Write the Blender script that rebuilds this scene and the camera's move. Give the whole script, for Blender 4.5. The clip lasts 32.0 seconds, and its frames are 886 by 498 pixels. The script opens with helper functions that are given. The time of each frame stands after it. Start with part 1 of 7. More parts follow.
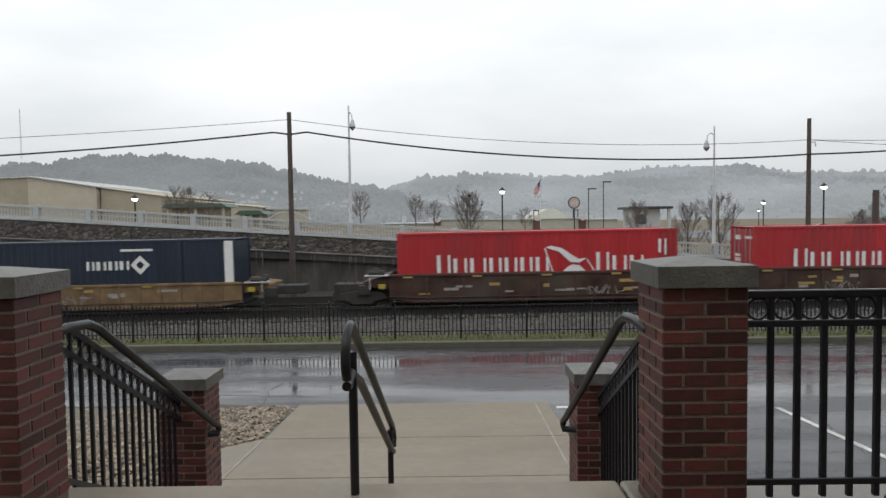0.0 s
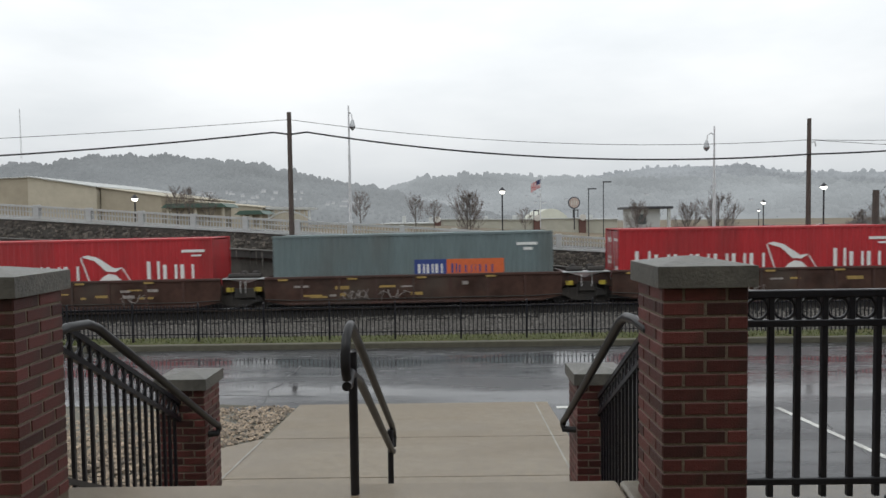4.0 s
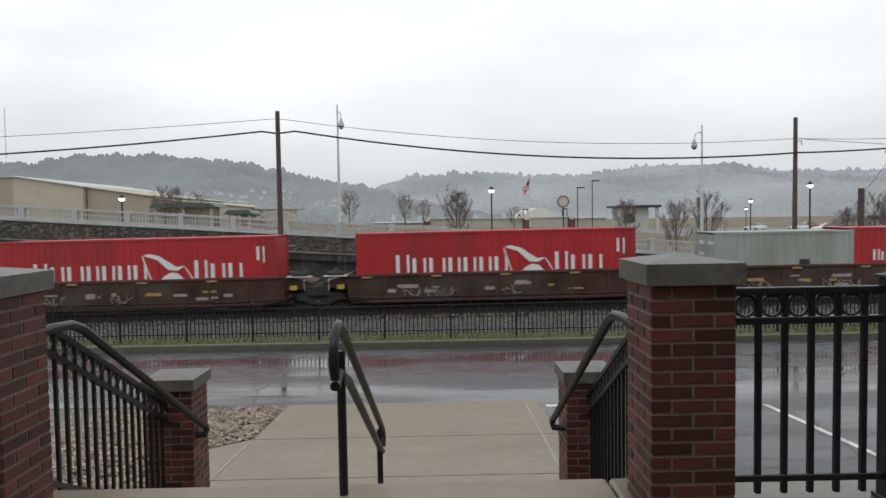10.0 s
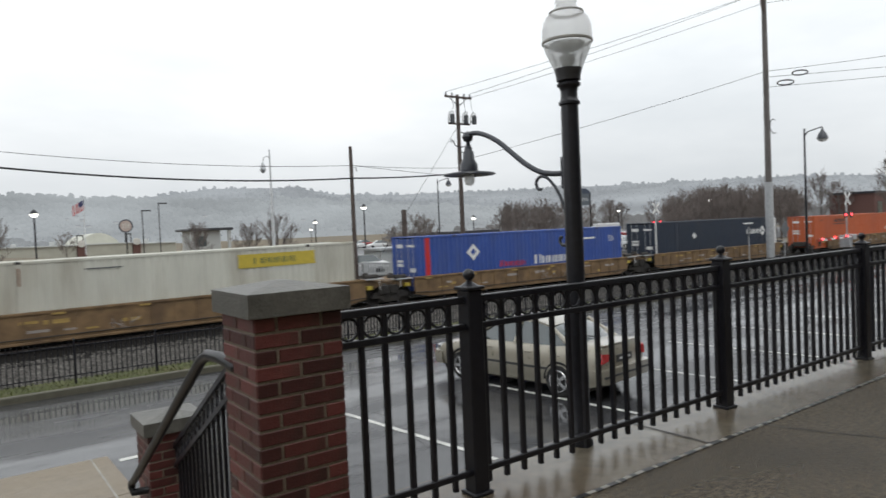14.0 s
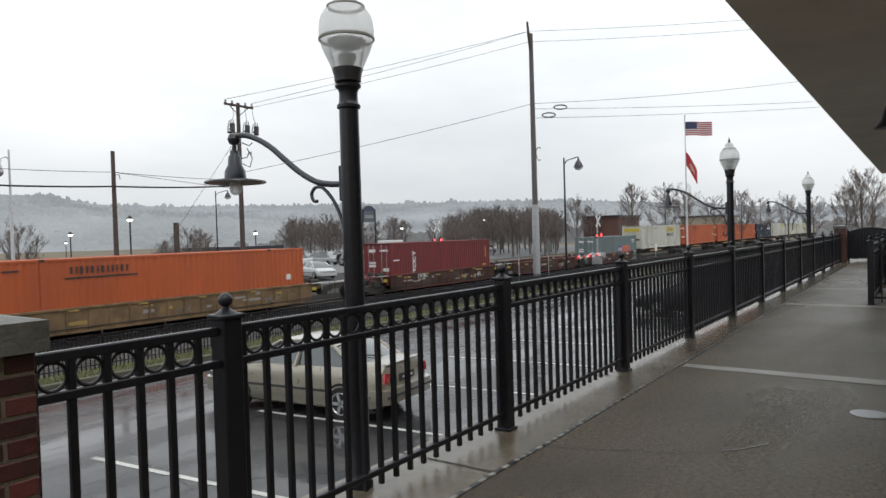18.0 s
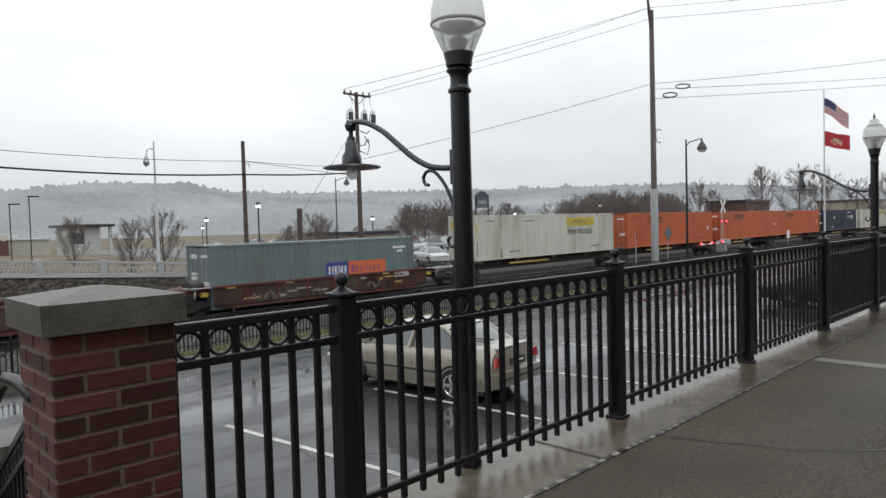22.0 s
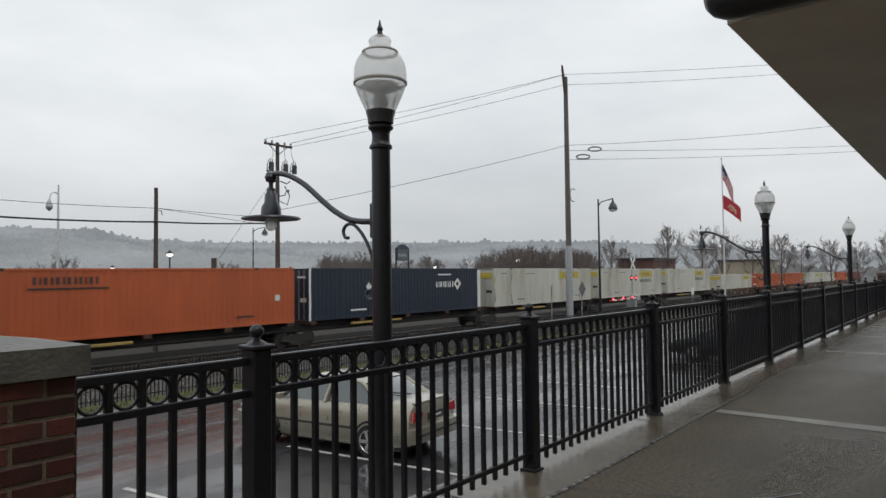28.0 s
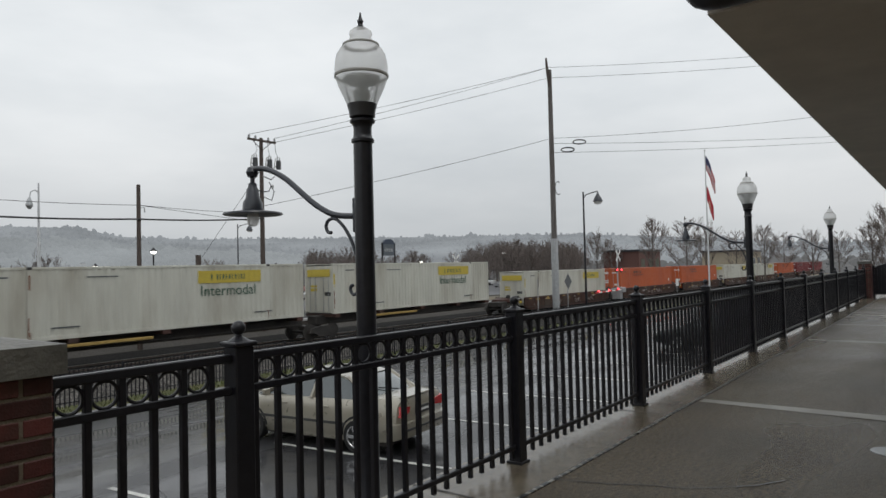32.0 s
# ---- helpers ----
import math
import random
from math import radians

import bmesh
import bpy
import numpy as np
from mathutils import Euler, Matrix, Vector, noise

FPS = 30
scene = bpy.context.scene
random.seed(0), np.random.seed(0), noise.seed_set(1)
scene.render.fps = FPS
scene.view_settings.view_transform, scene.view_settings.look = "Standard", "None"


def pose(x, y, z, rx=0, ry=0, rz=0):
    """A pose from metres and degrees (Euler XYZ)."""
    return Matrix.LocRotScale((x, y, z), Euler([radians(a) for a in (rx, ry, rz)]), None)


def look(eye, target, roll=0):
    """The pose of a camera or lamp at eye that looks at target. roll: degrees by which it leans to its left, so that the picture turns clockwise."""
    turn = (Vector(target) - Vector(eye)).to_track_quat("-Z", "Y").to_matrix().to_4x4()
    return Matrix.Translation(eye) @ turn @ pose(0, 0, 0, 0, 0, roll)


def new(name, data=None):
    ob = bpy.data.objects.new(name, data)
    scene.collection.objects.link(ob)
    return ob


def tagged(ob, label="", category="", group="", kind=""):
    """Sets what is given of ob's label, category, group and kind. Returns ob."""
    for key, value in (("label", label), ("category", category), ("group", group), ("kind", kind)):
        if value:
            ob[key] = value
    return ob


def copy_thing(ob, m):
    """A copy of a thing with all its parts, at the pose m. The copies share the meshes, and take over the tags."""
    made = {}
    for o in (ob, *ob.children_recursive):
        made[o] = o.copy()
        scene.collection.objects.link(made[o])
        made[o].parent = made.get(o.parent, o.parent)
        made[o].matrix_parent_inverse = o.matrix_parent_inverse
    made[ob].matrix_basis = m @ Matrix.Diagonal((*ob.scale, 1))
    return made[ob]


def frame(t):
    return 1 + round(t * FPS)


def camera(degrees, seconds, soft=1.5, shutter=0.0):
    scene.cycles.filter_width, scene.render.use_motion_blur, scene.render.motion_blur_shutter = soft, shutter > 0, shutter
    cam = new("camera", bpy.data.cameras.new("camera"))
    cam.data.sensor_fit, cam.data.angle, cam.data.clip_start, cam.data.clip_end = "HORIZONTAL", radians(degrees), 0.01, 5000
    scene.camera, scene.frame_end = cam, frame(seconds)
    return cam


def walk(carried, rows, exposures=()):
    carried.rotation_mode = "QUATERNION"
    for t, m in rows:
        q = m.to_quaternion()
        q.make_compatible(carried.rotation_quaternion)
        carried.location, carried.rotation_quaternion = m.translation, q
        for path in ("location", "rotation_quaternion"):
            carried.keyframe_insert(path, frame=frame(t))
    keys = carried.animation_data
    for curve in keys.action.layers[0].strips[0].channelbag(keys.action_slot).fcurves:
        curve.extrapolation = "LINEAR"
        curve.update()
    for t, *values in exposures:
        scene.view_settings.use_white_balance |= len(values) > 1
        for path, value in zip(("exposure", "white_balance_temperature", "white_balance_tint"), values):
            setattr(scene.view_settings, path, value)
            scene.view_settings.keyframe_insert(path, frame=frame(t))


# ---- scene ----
cam = camera(66.9, 32.0, shutter=0.2)
PATH = [
    (0, (0.1, 0.07, 1.471), (0.092, 2.068, 1.379), -0.8),
    (6.5, (0.1, 0.07, 1.471), (0.092, 2.068, 1.379), -0.8),
    (7, (0.086, 0.07, 1.467), (0.079, 2.068, 1.377), -0.85),
    (7.5, (0.09, 0.074, 1.465), (0.092, 2.072, 1.365), -0.95),
    (8, (0.098, 0.067, 1.47), (0.116, 2.064, 1.367), -1.05),
    (8.5, (0.092, 0.055, 1.473), (0.114, 2.053, 1.378), -0.75),
    (9, (0.095, 0.058, 1.468), (0.121, 2.056, 1.373), -0.95),
    (9.5, (0.101, 0.067, 1.469), (0.133, 2.064, 1.367), -1.05),
    (10, (0.106, 0.085, 1.467), (0.129, 2.083, 1.372), -0.95),
    (10.5, (0.094, 0.054, 1.472), (0.117, 2.052, 1.376), -1.05),
    (11, (0.104, 0.076, 1.465), (0.132, 2.074, 1.374), -0.95),
    (11.5, (0.101, 0.068, 1.465), (0.153, 2.065, 1.365), -1.05),
    (12, (0.095, 0.054, 1.471), (0.149, 2.05, 1.368), -1.05),
    (12.5, (0.083, 0.02, 1.472), (0.141, 2.017, 1.361), -1.15),
    (13, (0.083, 0.118, 1.513), (0.332, 2.102, 1.456), -2.6),
    (13.5, (0.059, 0.39, 1.488), (0.864, 2.22, 1.438), -1.0),
    (14, (0.141, 0.528, 1.473), (1.318, 2.143, 1.407), -2.5),
    (14.4, (0.249, 0.621, 1.485), (1.631, 2.064, 1.394), -1.1),
    (14.5, (0.26, 0.666, 1.479), (1.712, 2.039, 1.385), -1.4),
    (15, (0.41, 0.778, 1.468), (2.079, 1.88, 1.392), -0.7),
    (15.5, (0.526, 0.84, 1.455), (2.223, 1.899, 1.384), -2.0),
    (17.5, (0.529, 0.843, 1.469), (2.151, 2.014, 1.422), -1.6),
    (18, (0.521, 0.831, 1.47), (2.145, 1.998, 1.429), -1.7),
    (18.5, (0.528, 0.836, 1.461), (2.153, 2.002, 1.426), -1.5),
    (19, (0.519, 0.823, 1.463), (2.146, 1.987, 1.431), -1.5),
    (19.5, (0.521, 0.821, 1.454), (2.129, 2.012, 1.423), -1.7),
    (20, (0.525, 0.818, 1.454), (2.072, 2.086, 1.406), -1.6),
    (20.5, (0.53, 0.813, 1.451), (2.031, 2.133, 1.395), -1.7),
    (21, (0.514, 0.807, 1.452), (1.944, 2.204, 1.396), -1.6),
    (21.5, (0.52, 0.803, 1.457), (1.903, 2.246, 1.391), -1.8),
    (22, (0.516, 0.801, 1.453), (1.92, 2.223, 1.379), -1.6),
    (22.5, (0.523, 0.805, 1.455), (1.95, 2.204, 1.378), -1.7),
    (23, (0.524, 0.806, 1.458), (1.984, 2.171, 1.377), -1.5),
    (23.5, (0.515, 0.76, 1.459), (2.09, 1.99, 1.375), -1.6),
    (24, (0.492, 0.75, 1.46), (2.039, 2.015, 1.377), -1.4),
    (24.5, (0.473, 0.73, 1.466), (2.025, 1.988, 1.388), -1.5),
    (26.5, (0.476, 0.742, 1.467), (2.034, 1.995, 1.489), -1.1),
    (27, (0.484, 0.738, 1.459), (2.04, 1.993, 1.51), -1.1),
    (27.5, (0.479, 0.745, 1.456), (2.037, 1.997, 1.523), -1.0),
    (28, (0.48, 0.757, 1.456), (2.045, 2.0, 1.535), -0.7),
    (28.5, (0.491, 0.748, 1.452), (2.062, 1.981, 1.545), -1.3),
    (29, (0.491, 0.753, 1.459), (2.071, 1.976, 1.552), -1.1),
    (29.5, (0.485, 0.755, 1.456), (2.071, 1.971, 1.549), -1.2),
    (30, (0.504, 0.76, 1.448), (2.092, 1.972, 1.54), -1.4),
    (30.5, (0.474, 0.732, 1.456), (2.062, 1.945, 1.543), -1.4),
    (31, (0.487, 0.74, 1.456), (2.074, 1.955, 1.534), -1.5),
    (31.5, (0.485, 0.742, 1.456), (2.074, 1.954, 1.524), -1.4),
    (32, (0.503, 0.755, 1.453), (2.093, 1.966, 1.514), -1.4),
]
walk(cam, [(t, look(e, g, r)) for t, e, g, r in PATH], [(0, 0.04), (12.5, 0.04), (14, 0.16), (24, 0.14), (26.2, 0.16), (27.0, 0.12), (28.0, -0.2), (32, -0.25)])

# ---- world and light ----
world = bpy.data.worlds.new("overcast_sky")
scene.world = world
world.use_nodes = True
wn, wl = world.node_tree.nodes, world.node_tree.links
wn.clear()
w_out = wn.new("ShaderNodeOutputWorld")
w_bg = wn.new("ShaderNodeBackground")
w_sky = wn.new("ShaderNodeTexSky")
w_sky.sky_type = "NISHITA"
w_sky.sun_disc = False
w_sky.sun_elevation, w_sky.sun_rotation = radians(42), radians(150)
w_sky.dust_density = 6.0
w_hsv = wn.new("ShaderNodeHueSaturation")
w_hsv.inputs["Saturation"].default_value = 0.12
w_hsv.inputs["Value"].default_value = 0.022
w_co = wn.new("ShaderNodeTexCoord")
w_map = wn.new("ShaderNodeMapping")
w_map.inputs["Scale"].default_value = (1.0, 1.0, 3.2)
w_noise = wn.new("ShaderNodeTexNoise")
w_noise.inputs["Scale"].default_value = 1.8
w_noise.inputs["Detail"].default_value = 6.0
w_noise.inputs["Roughness"].default_value = 0.52
w_ramp = wn.new("ShaderNodeValToRGB")
w_ramp.color_ramp.elements[0].position, w_ramp.color_ramp.elements[0].color = 0.30, (0.73, 0.775, 0.81, 1)
w_ramp.color_ramp.elements[1].position, w_ramp.color_ramp.elements[1].color = 0.70, (0.99, 1.02, 1.04, 1)
w_mix = wn.new("ShaderNodeMix")
w_mix.data_type = "RGBA"
w_mix.inputs[0].default_value = 0.86
wl.new(w_sky.outputs[0], w_hsv.inputs["Color"])
wl.new(w_co.outputs["Generated"], w_map.inputs["Vector"])
wl.new(w_map.outputs[0], w_noise.inputs["Vector"])
wl.new(w_noise.outputs["Fac"], w_ramp.inputs[0])
wl.new(w_hsv.outputs[0], w_mix.inputs[6])
wl.new(w_ramp.outputs[0], w_mix.inputs[7])
w_sep = wn.new("ShaderNodeSeparateXYZ")
wl.new(w_co.outputs["Generated"], w_sep.inputs[0])
w_low = wn.new("ShaderNodeMapRange")
w_low.interpolation_type = "SMOOTHSTEP"
w_low.inputs["From Min"].default_value, w_low.inputs["From Max"].default_value = 0.0, 0.30
w_low.inputs["To Min"].default_value, w_low.inputs["To Max"].default_value = 0.74, 1.06
wl.new(w_sep.outputs["Z"], w_low.inputs["Value"])
w_mul = wn.new("ShaderNodeVectorMath")
w_mul.operation = "SCALE"
wl.new(w_mix.outputs[2], w_mul.inputs[0])
wl.new(w_low.outputs[0], w_mul.inputs["Scale"])
wl.new(w_mul.outputs[0], w_bg.inputs["Color"])
w_bg.inputs["Strength"].default_value = 1.19
wl.new(w_bg.outputs[0], w_out.inputs[0])

sun = new("sun", bpy.data.lights.new("sun", "SUN"))
sun.data.energy, sun.data.angle, sun.data.color = 0.5, radians(25), (1.0, 0.98, 0.95)
sun.matrix_world = look((0, 0, 50), (12, 22, 0))


# ---- materials ----
def mat(name, color, rough=0.6, metal=0.0, vary=0.25, scale=6.0, bump=0.0, bump_scale=60.0, dirt=None,
        dirt_amount=0.5, dirt_scale=1.2, per_piece=0.0, island=0.0, coat=0.0, spec=0.5, stretch=(1, 1, 1), wet=0.0):
    m = bpy.data.materials.new(name)
    m.use_nodes = True
    n, l = m.node_tree.nodes, m.node_tree.links
    b = n["Principled BSDF"]
    co = n.new("ShaderNodeTexCoord")
    mp = n.new("ShaderNodeMapping")
    mp.inputs["Scale"].default_value = stretch
    l.new(co.outputs["Object"], mp.inputs["Vector"])
    grain = n.new("ShaderNodeTexNoise")
    grain.inputs["Scale"].default_value = scale
    grain.inputs["Detail"].default_value = 8.0
    grain.inputs["Roughness"].default_value = 0.65
    l.new(mp.outputs[0], grain.inputs["Vector"])
    ramp = n.new("ShaderNodeValToRGB")
    lo = [max(0, c * (1 - vary)) for c in color]
    hi = [min(1, c * (1 + vary)) for c in color]
    ramp.color_ramp.elements[0].position, ramp.color_ramp.elements[0].color = 0.32, (*lo, 1)
    ramp.color_ramp.elements[1].position, ramp.color_ramp.elements[1].color = 0.70, (*hi, 1)
    l.new(grain.outputs["Fac"], ramp.inputs[0])
    col = ramp.outputs[0]
    if dirt:
        big = n.new("ShaderNodeTexNoise")
        big.inputs["Scale"].default_value = dirt_scale
        big.inputs["Detail"].default_value = 5.0
        l.new(mp.outputs[0], big.inputs["Vector"])
        br = n.new("ShaderNodeMapRange")
        br.inputs["From Min"].default_value, br.inputs["From Max"].default_value = 0.45, 0.72
        br.inputs["To Max"].default_value = dirt_amount
        l.new(big.outputs["Fac"], br.inputs["Value"])
        mx = n.new("ShaderNodeMix")
        mx.data_type = "RGBA"
        l.new(br.outputs[0], mx.inputs[0])
        l.new(col, mx.inputs[6])
        mx.inputs[7].default_value = (*dirt, 1)
        col = mx.outputs[2]
    if per_piece or island:
        if per_piece:
            src = n.new("ShaderNodeObjectInfo").outputs["Random"]
        else:
            src = n.new("ShaderNodeNewGeometry").outputs["Random Per Island"]
        pr = n.new("ShaderNodeMapRange")
        pr.inputs["To Min"].default_value, pr.inputs["To Max"].default_value = 1 - max(per_piece, island), 1 + max(per_piece, island)
        l.new(src, pr.inputs["Value"])
        hv = n.new("ShaderNodeHueSaturation")
        l.new(pr.outputs[0], hv.inputs["Value"])
        l.new(col, hv.inputs["Color"])
        col = hv.outputs[0]
    l.new(col, b.inputs["Base Color"])
    b.inputs["Metallic"].default_value = metal
    b.inputs["Specular IOR Level"].default_value = spec
    b.inputs["Coat Weight"].default_value = coat
    b.inputs["Coat Roughness"].default_value = 0.12
    rr = n.new("ShaderNodeMapRange")
    rr.inputs["To Min"].default_value, rr.inputs["To Max"].default_value = max(0.02, rough - 0.12), min(1, rough + 0.12)
    l.new(grain.outputs["Fac"], rr.inputs["Value"])
    l.new(rr.outputs[0], b.inputs["Roughness"])
    if wet:
        # standing water films: low roughness in wide soft patches
        wv = n.new("ShaderNodeTexNoise")
        wv.inputs["Scale"].default_value = 0.28
        wv.inputs["Detail"].default_value = 4.0
        wmp = n.new("ShaderNodeMapping")
        wmp.inputs["Scale"].default_value = (0.6, 1.6, 1)
        l.new(co.outputs["Object"], wmp.inputs["Vector"])
        l.new(wmp.outputs[0], wv.inputs["Vector"])
        wr = n.new("ShaderNodeMapRange")
        wr.inputs["From Min"].default_value, wr.inputs["From Max"].default_value = 0.36, 0.62
        wr.inputs["To Min"].default_value, wr.inputs["To Max"].default_value = rough, max(0.04, rough - wet)
        l.new(wv.outputs["Fac"], wr.inputs["Value"])
        l.new(wr.outputs[0], b.inputs["Roughness"])
    if bump:
        fine = n.new("ShaderNodeTexNoise")
        fine.inputs["Scale"].default_value = bump_scale
        fine.inputs["Detail"].default_value = 6.0
        l.new(mp.outputs[0], fine.inputs["Vector"])
        bp = n.new("ShaderNodeBump")
        bp.inputs["Strength"].default_value = bump
        bp.inputs["Distance"].default_value = 0.02
        l.new(fine.outputs["Fac"], bp.inputs["Height"])
        l.new(bp.outputs[0], b.inputs["Normal"])
    return m


def glow(name, color, strength):
    m = bpy.data.materials.new(name)
    m.use_nodes = True
    b = m.node_tree.nodes["Principled BSDF"]
    b.inputs["Base Color"].default_value = (*color, 1)
    b.inputs["Emission Color"].default_value = (*color, 1)
    b.inputs["Emission Strength"].default_value = strength
    return m


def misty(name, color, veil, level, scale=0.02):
    """Far wooded slope: bark-grey growth, with rain mist put in as drifting surface emission."""
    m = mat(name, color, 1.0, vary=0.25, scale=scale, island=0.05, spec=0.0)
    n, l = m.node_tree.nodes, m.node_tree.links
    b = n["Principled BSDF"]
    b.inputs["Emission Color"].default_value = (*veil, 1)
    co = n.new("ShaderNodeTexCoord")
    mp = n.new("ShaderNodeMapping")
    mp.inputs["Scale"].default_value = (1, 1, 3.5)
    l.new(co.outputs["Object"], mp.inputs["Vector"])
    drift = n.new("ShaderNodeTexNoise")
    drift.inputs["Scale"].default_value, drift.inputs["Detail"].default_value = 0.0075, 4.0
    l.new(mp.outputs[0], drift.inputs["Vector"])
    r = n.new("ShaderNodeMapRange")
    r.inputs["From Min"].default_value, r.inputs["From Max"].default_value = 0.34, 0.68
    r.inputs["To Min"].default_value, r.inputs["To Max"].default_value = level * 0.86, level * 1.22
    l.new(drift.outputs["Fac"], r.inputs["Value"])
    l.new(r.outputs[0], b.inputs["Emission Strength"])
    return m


BRICK = mat("brick_red", (0.094, 0.0235, 0.0205), 0.55, vary=0.3, scale=16, bump=0.22, bump_scale=120, per_piece=0.52, dirt=(0.05, 0.026, 0.02), dirt_amount=0.6, dirt_scale=9)
MORTAR = mat("mortar", (0.165, 0.135, 0.10), 0.85, vary=0.2, scale=30, bump=0.4)
CAPSTONE = mat("cast_stone", (0.125, 0.12, 0.105), 0.42, vary=0.3, scale=14, bump=0.35, dirt=(0.06, 0.06, 0.055), dirt_amount=0.7, dirt_scale=3, wet=0.0)
IRON = mat("black_iron", (0.013, 0.013, 0.017), 0.36, vary=0.3, scale=20, bump=0.05, coat=0.15, spec=0.35)
RAILPIPE = mat("worn_black_pipe", (0.014, 0.014, 0.016), 0.4, vary=0.6, scale=9, coat=0.04, spec=0.3)
CONCRETE = mat("wet_concrete", (0.21, 0.169, 0.117), 0.5, vary=0.16, scale=7, bump=0.15, bump_scale=180, dirt=(0.165, 0.133, 0.096), dirt_amount=0.6, dirt_scale=0.7, wet=0.2)
PLATFORM = mat("platform_concrete", (0.110, 0.086, 0.054), 0.5, vary=1.0, scale=34, bump=0.7, bump_scale=75, dirt=(0.040, 0.031, 0.019), dirt_amount=0.75, dirt_scale=0.55, wet=0.3, spec=0.3)
EDGEBAND = mat("pale_concrete_edge", (0.165, 0.141, 0.106), 0.17, vary=0.18, scale=8, bump=0.12, bump_scale=150, dirt=(0.09, 0.062, 0.038), dirt_amount=0.85, dirt_scale=1.3, wet=0.11)
JOINT = mat("joint_filler", (0.05, 0.045, 0.04), 0.8, vary=0.3)
CHALK = mat("pale_joint", (0.34, 0.325, 0.29), 0.5, vary=0.35, scale=5, dirt=(0.12, 0.105, 0.085), dirt_amount=0.7, dirt_scale=2.5)
ASPHALT = mat("wet_asphalt", (0.036, 0.036, 0.039), 0.55, spec=0.12, vary=0.35, scale=40, bump=0.25, bump_scale=90, dirt=(0.026, 0.027, 0.030), dirt_amount=0.8, dirt_scale=0.35)


def water_film(m, low, high, ripple):
    """Rain water lying on a surface: a smooth clear coat, thin on the crowns and full in the hollows, with faint ripples."""
    n, l = m.node_tree.nodes, m.node_tree.links
    b = n["Principled BSDF"]
    co = n.new("ShaderNodeTexCoord")
    mp = n.new("ShaderNodeMapping")
    mp.inputs["Scale"].default_value = (0.35, 1.5, 1)
    l.new(co.outputs["Object"], mp.inputs["Vector"])
    pools = n.new("ShaderNodeTexNoise")
    pools.inputs["Scale"].default_value, pools.inputs["Detail"].default_value = 0.55, 5.0
    l.new(mp.outputs[0], pools.inputs["Vector"])
    fm = n.new("ShaderNodeMapping")
    fm.inputs["Scale"].default_value = (0.5, 2.2, 1)
    l.new(co.outputs["Object"], fm.inputs["Vector"])
    fine = n.new("ShaderNodeTexNoise")
    fine.inputs["Scale"].default_value, fine.inputs["Detail"].default_value, fine.inputs["Roughness"].default_value = 2.4, 9.0, 0.7
    l.new(fm.outputs[0], fine.inputs["Vector"])
    worn = n.new("ShaderNodeMapRange")
    worn.inputs["From Min"].default_value, worn.inputs["From Max"].default_value = 0.50, 0.66
    worn.inputs["To Min"].default_value, worn.inputs["To Max"].default_value = 0.0, 0.11
    l.new(fine.outputs["Fac"], worn.inputs["Value"])
    dry = n.new("ShaderNodeMath")
    dry.operation = "SUBTRACT"
    l.new(pools.outputs["Fac"], dry.inputs[0])
    l.new(worn.outputs[0], dry.inputs[1])
    for key, a, c in (("Coat Weight", low, high), ("Coat Roughness", 0.30, 0.05)):
        r = n.new("ShaderNodeMapRange")
        r.inputs["From Min"].default_value, r.inputs["From Max"].default_value = 0.38, 0.60
        r.inputs["To Min"].default_value, r.inputs["To Max"].default_value = a, c
        l.new(dry.outputs[0], r.inputs["Value"])
        l.new(r.outputs[0], b.inputs[key])
    b.inputs["Coat IOR"].default_value = 1.33
    wave = n.new("ShaderNodeTexNoise")
    wave.inputs["Scale"].default_value, wave.inputs["Detail"].default_value = 1.0, 3.0
    wm = n.new("ShaderNodeMapping")
    wm.inputs["Scale"].default_value = (0.7, 7.0, 1)
    l.new(co.outputs["Object"], wm.inputs["Vector"])
    l.new(wm.outputs[0], wave.inputs["Vector"])
    bp = n.new("ShaderNodeBump")
    bp.inputs["Strength"].default_value, bp.inputs["Distance"].default_value = ripple, 0.02
    l.new(wave.outputs["Fac"], bp.inputs["Height"])
    l.new(bp.outputs[0], b.inputs["Coat Normal"])


water_film(ASPHALT, 0.72, 1.0, 0.055)
TAR = mat("crack_tar", (0.012, 0.012, 0.013), 0.3, vary=0.3)
PAINTLINE = mat("white_line", (0.62, 0.62, 0.58), 0.5, vary=0.2, scale=15, dirt=(0.2, 0.2, 0.2), dirt_amount=0.6, dirt_scale=2)
KERB = mat("kerb_concrete", (0.098, 0.092, 0.066), 0.55, vary=0.2, scale=6, bump=0.2, dirt=(0.09, 0.08, 0.06), dirt_amount=0.6)
GRASS = mat("grass", (0.075, 0.085, 0.022), 0.9, vary=0.5, scale=8, bump=0.8, bump_scale=60, dirt=(0.12, 0.10, 0.04), dirt_amount=0.6)
BLADE = mat("grass_blade", (0.085, 0.10, 0.028), 0.8, vary=0.4, island=0.4)
PEBBLE = mat("river_pebble", (0.27, 0.21, 0.15), 0.5, vary=0.35, scale=5, island=0.6)
BALLAST = mat("ballast_bed", (0.075, 0.07, 0.064), 0.9, vary=0.5, scale=14, bump=1.0, bump_scale=22, spec=0.05)
DARKBED = mat("dark_track_bed", (0.014, 0.013, 0.012), 0.9, vary=0.5, scale=9, bump=0.8, bump_scale=20, spec=0.08)
STONECHIP = mat("ballast_stone", (0.11, 0.103, 0.094), 0.75, spec=0.2, vary=0.4, island=0.55)
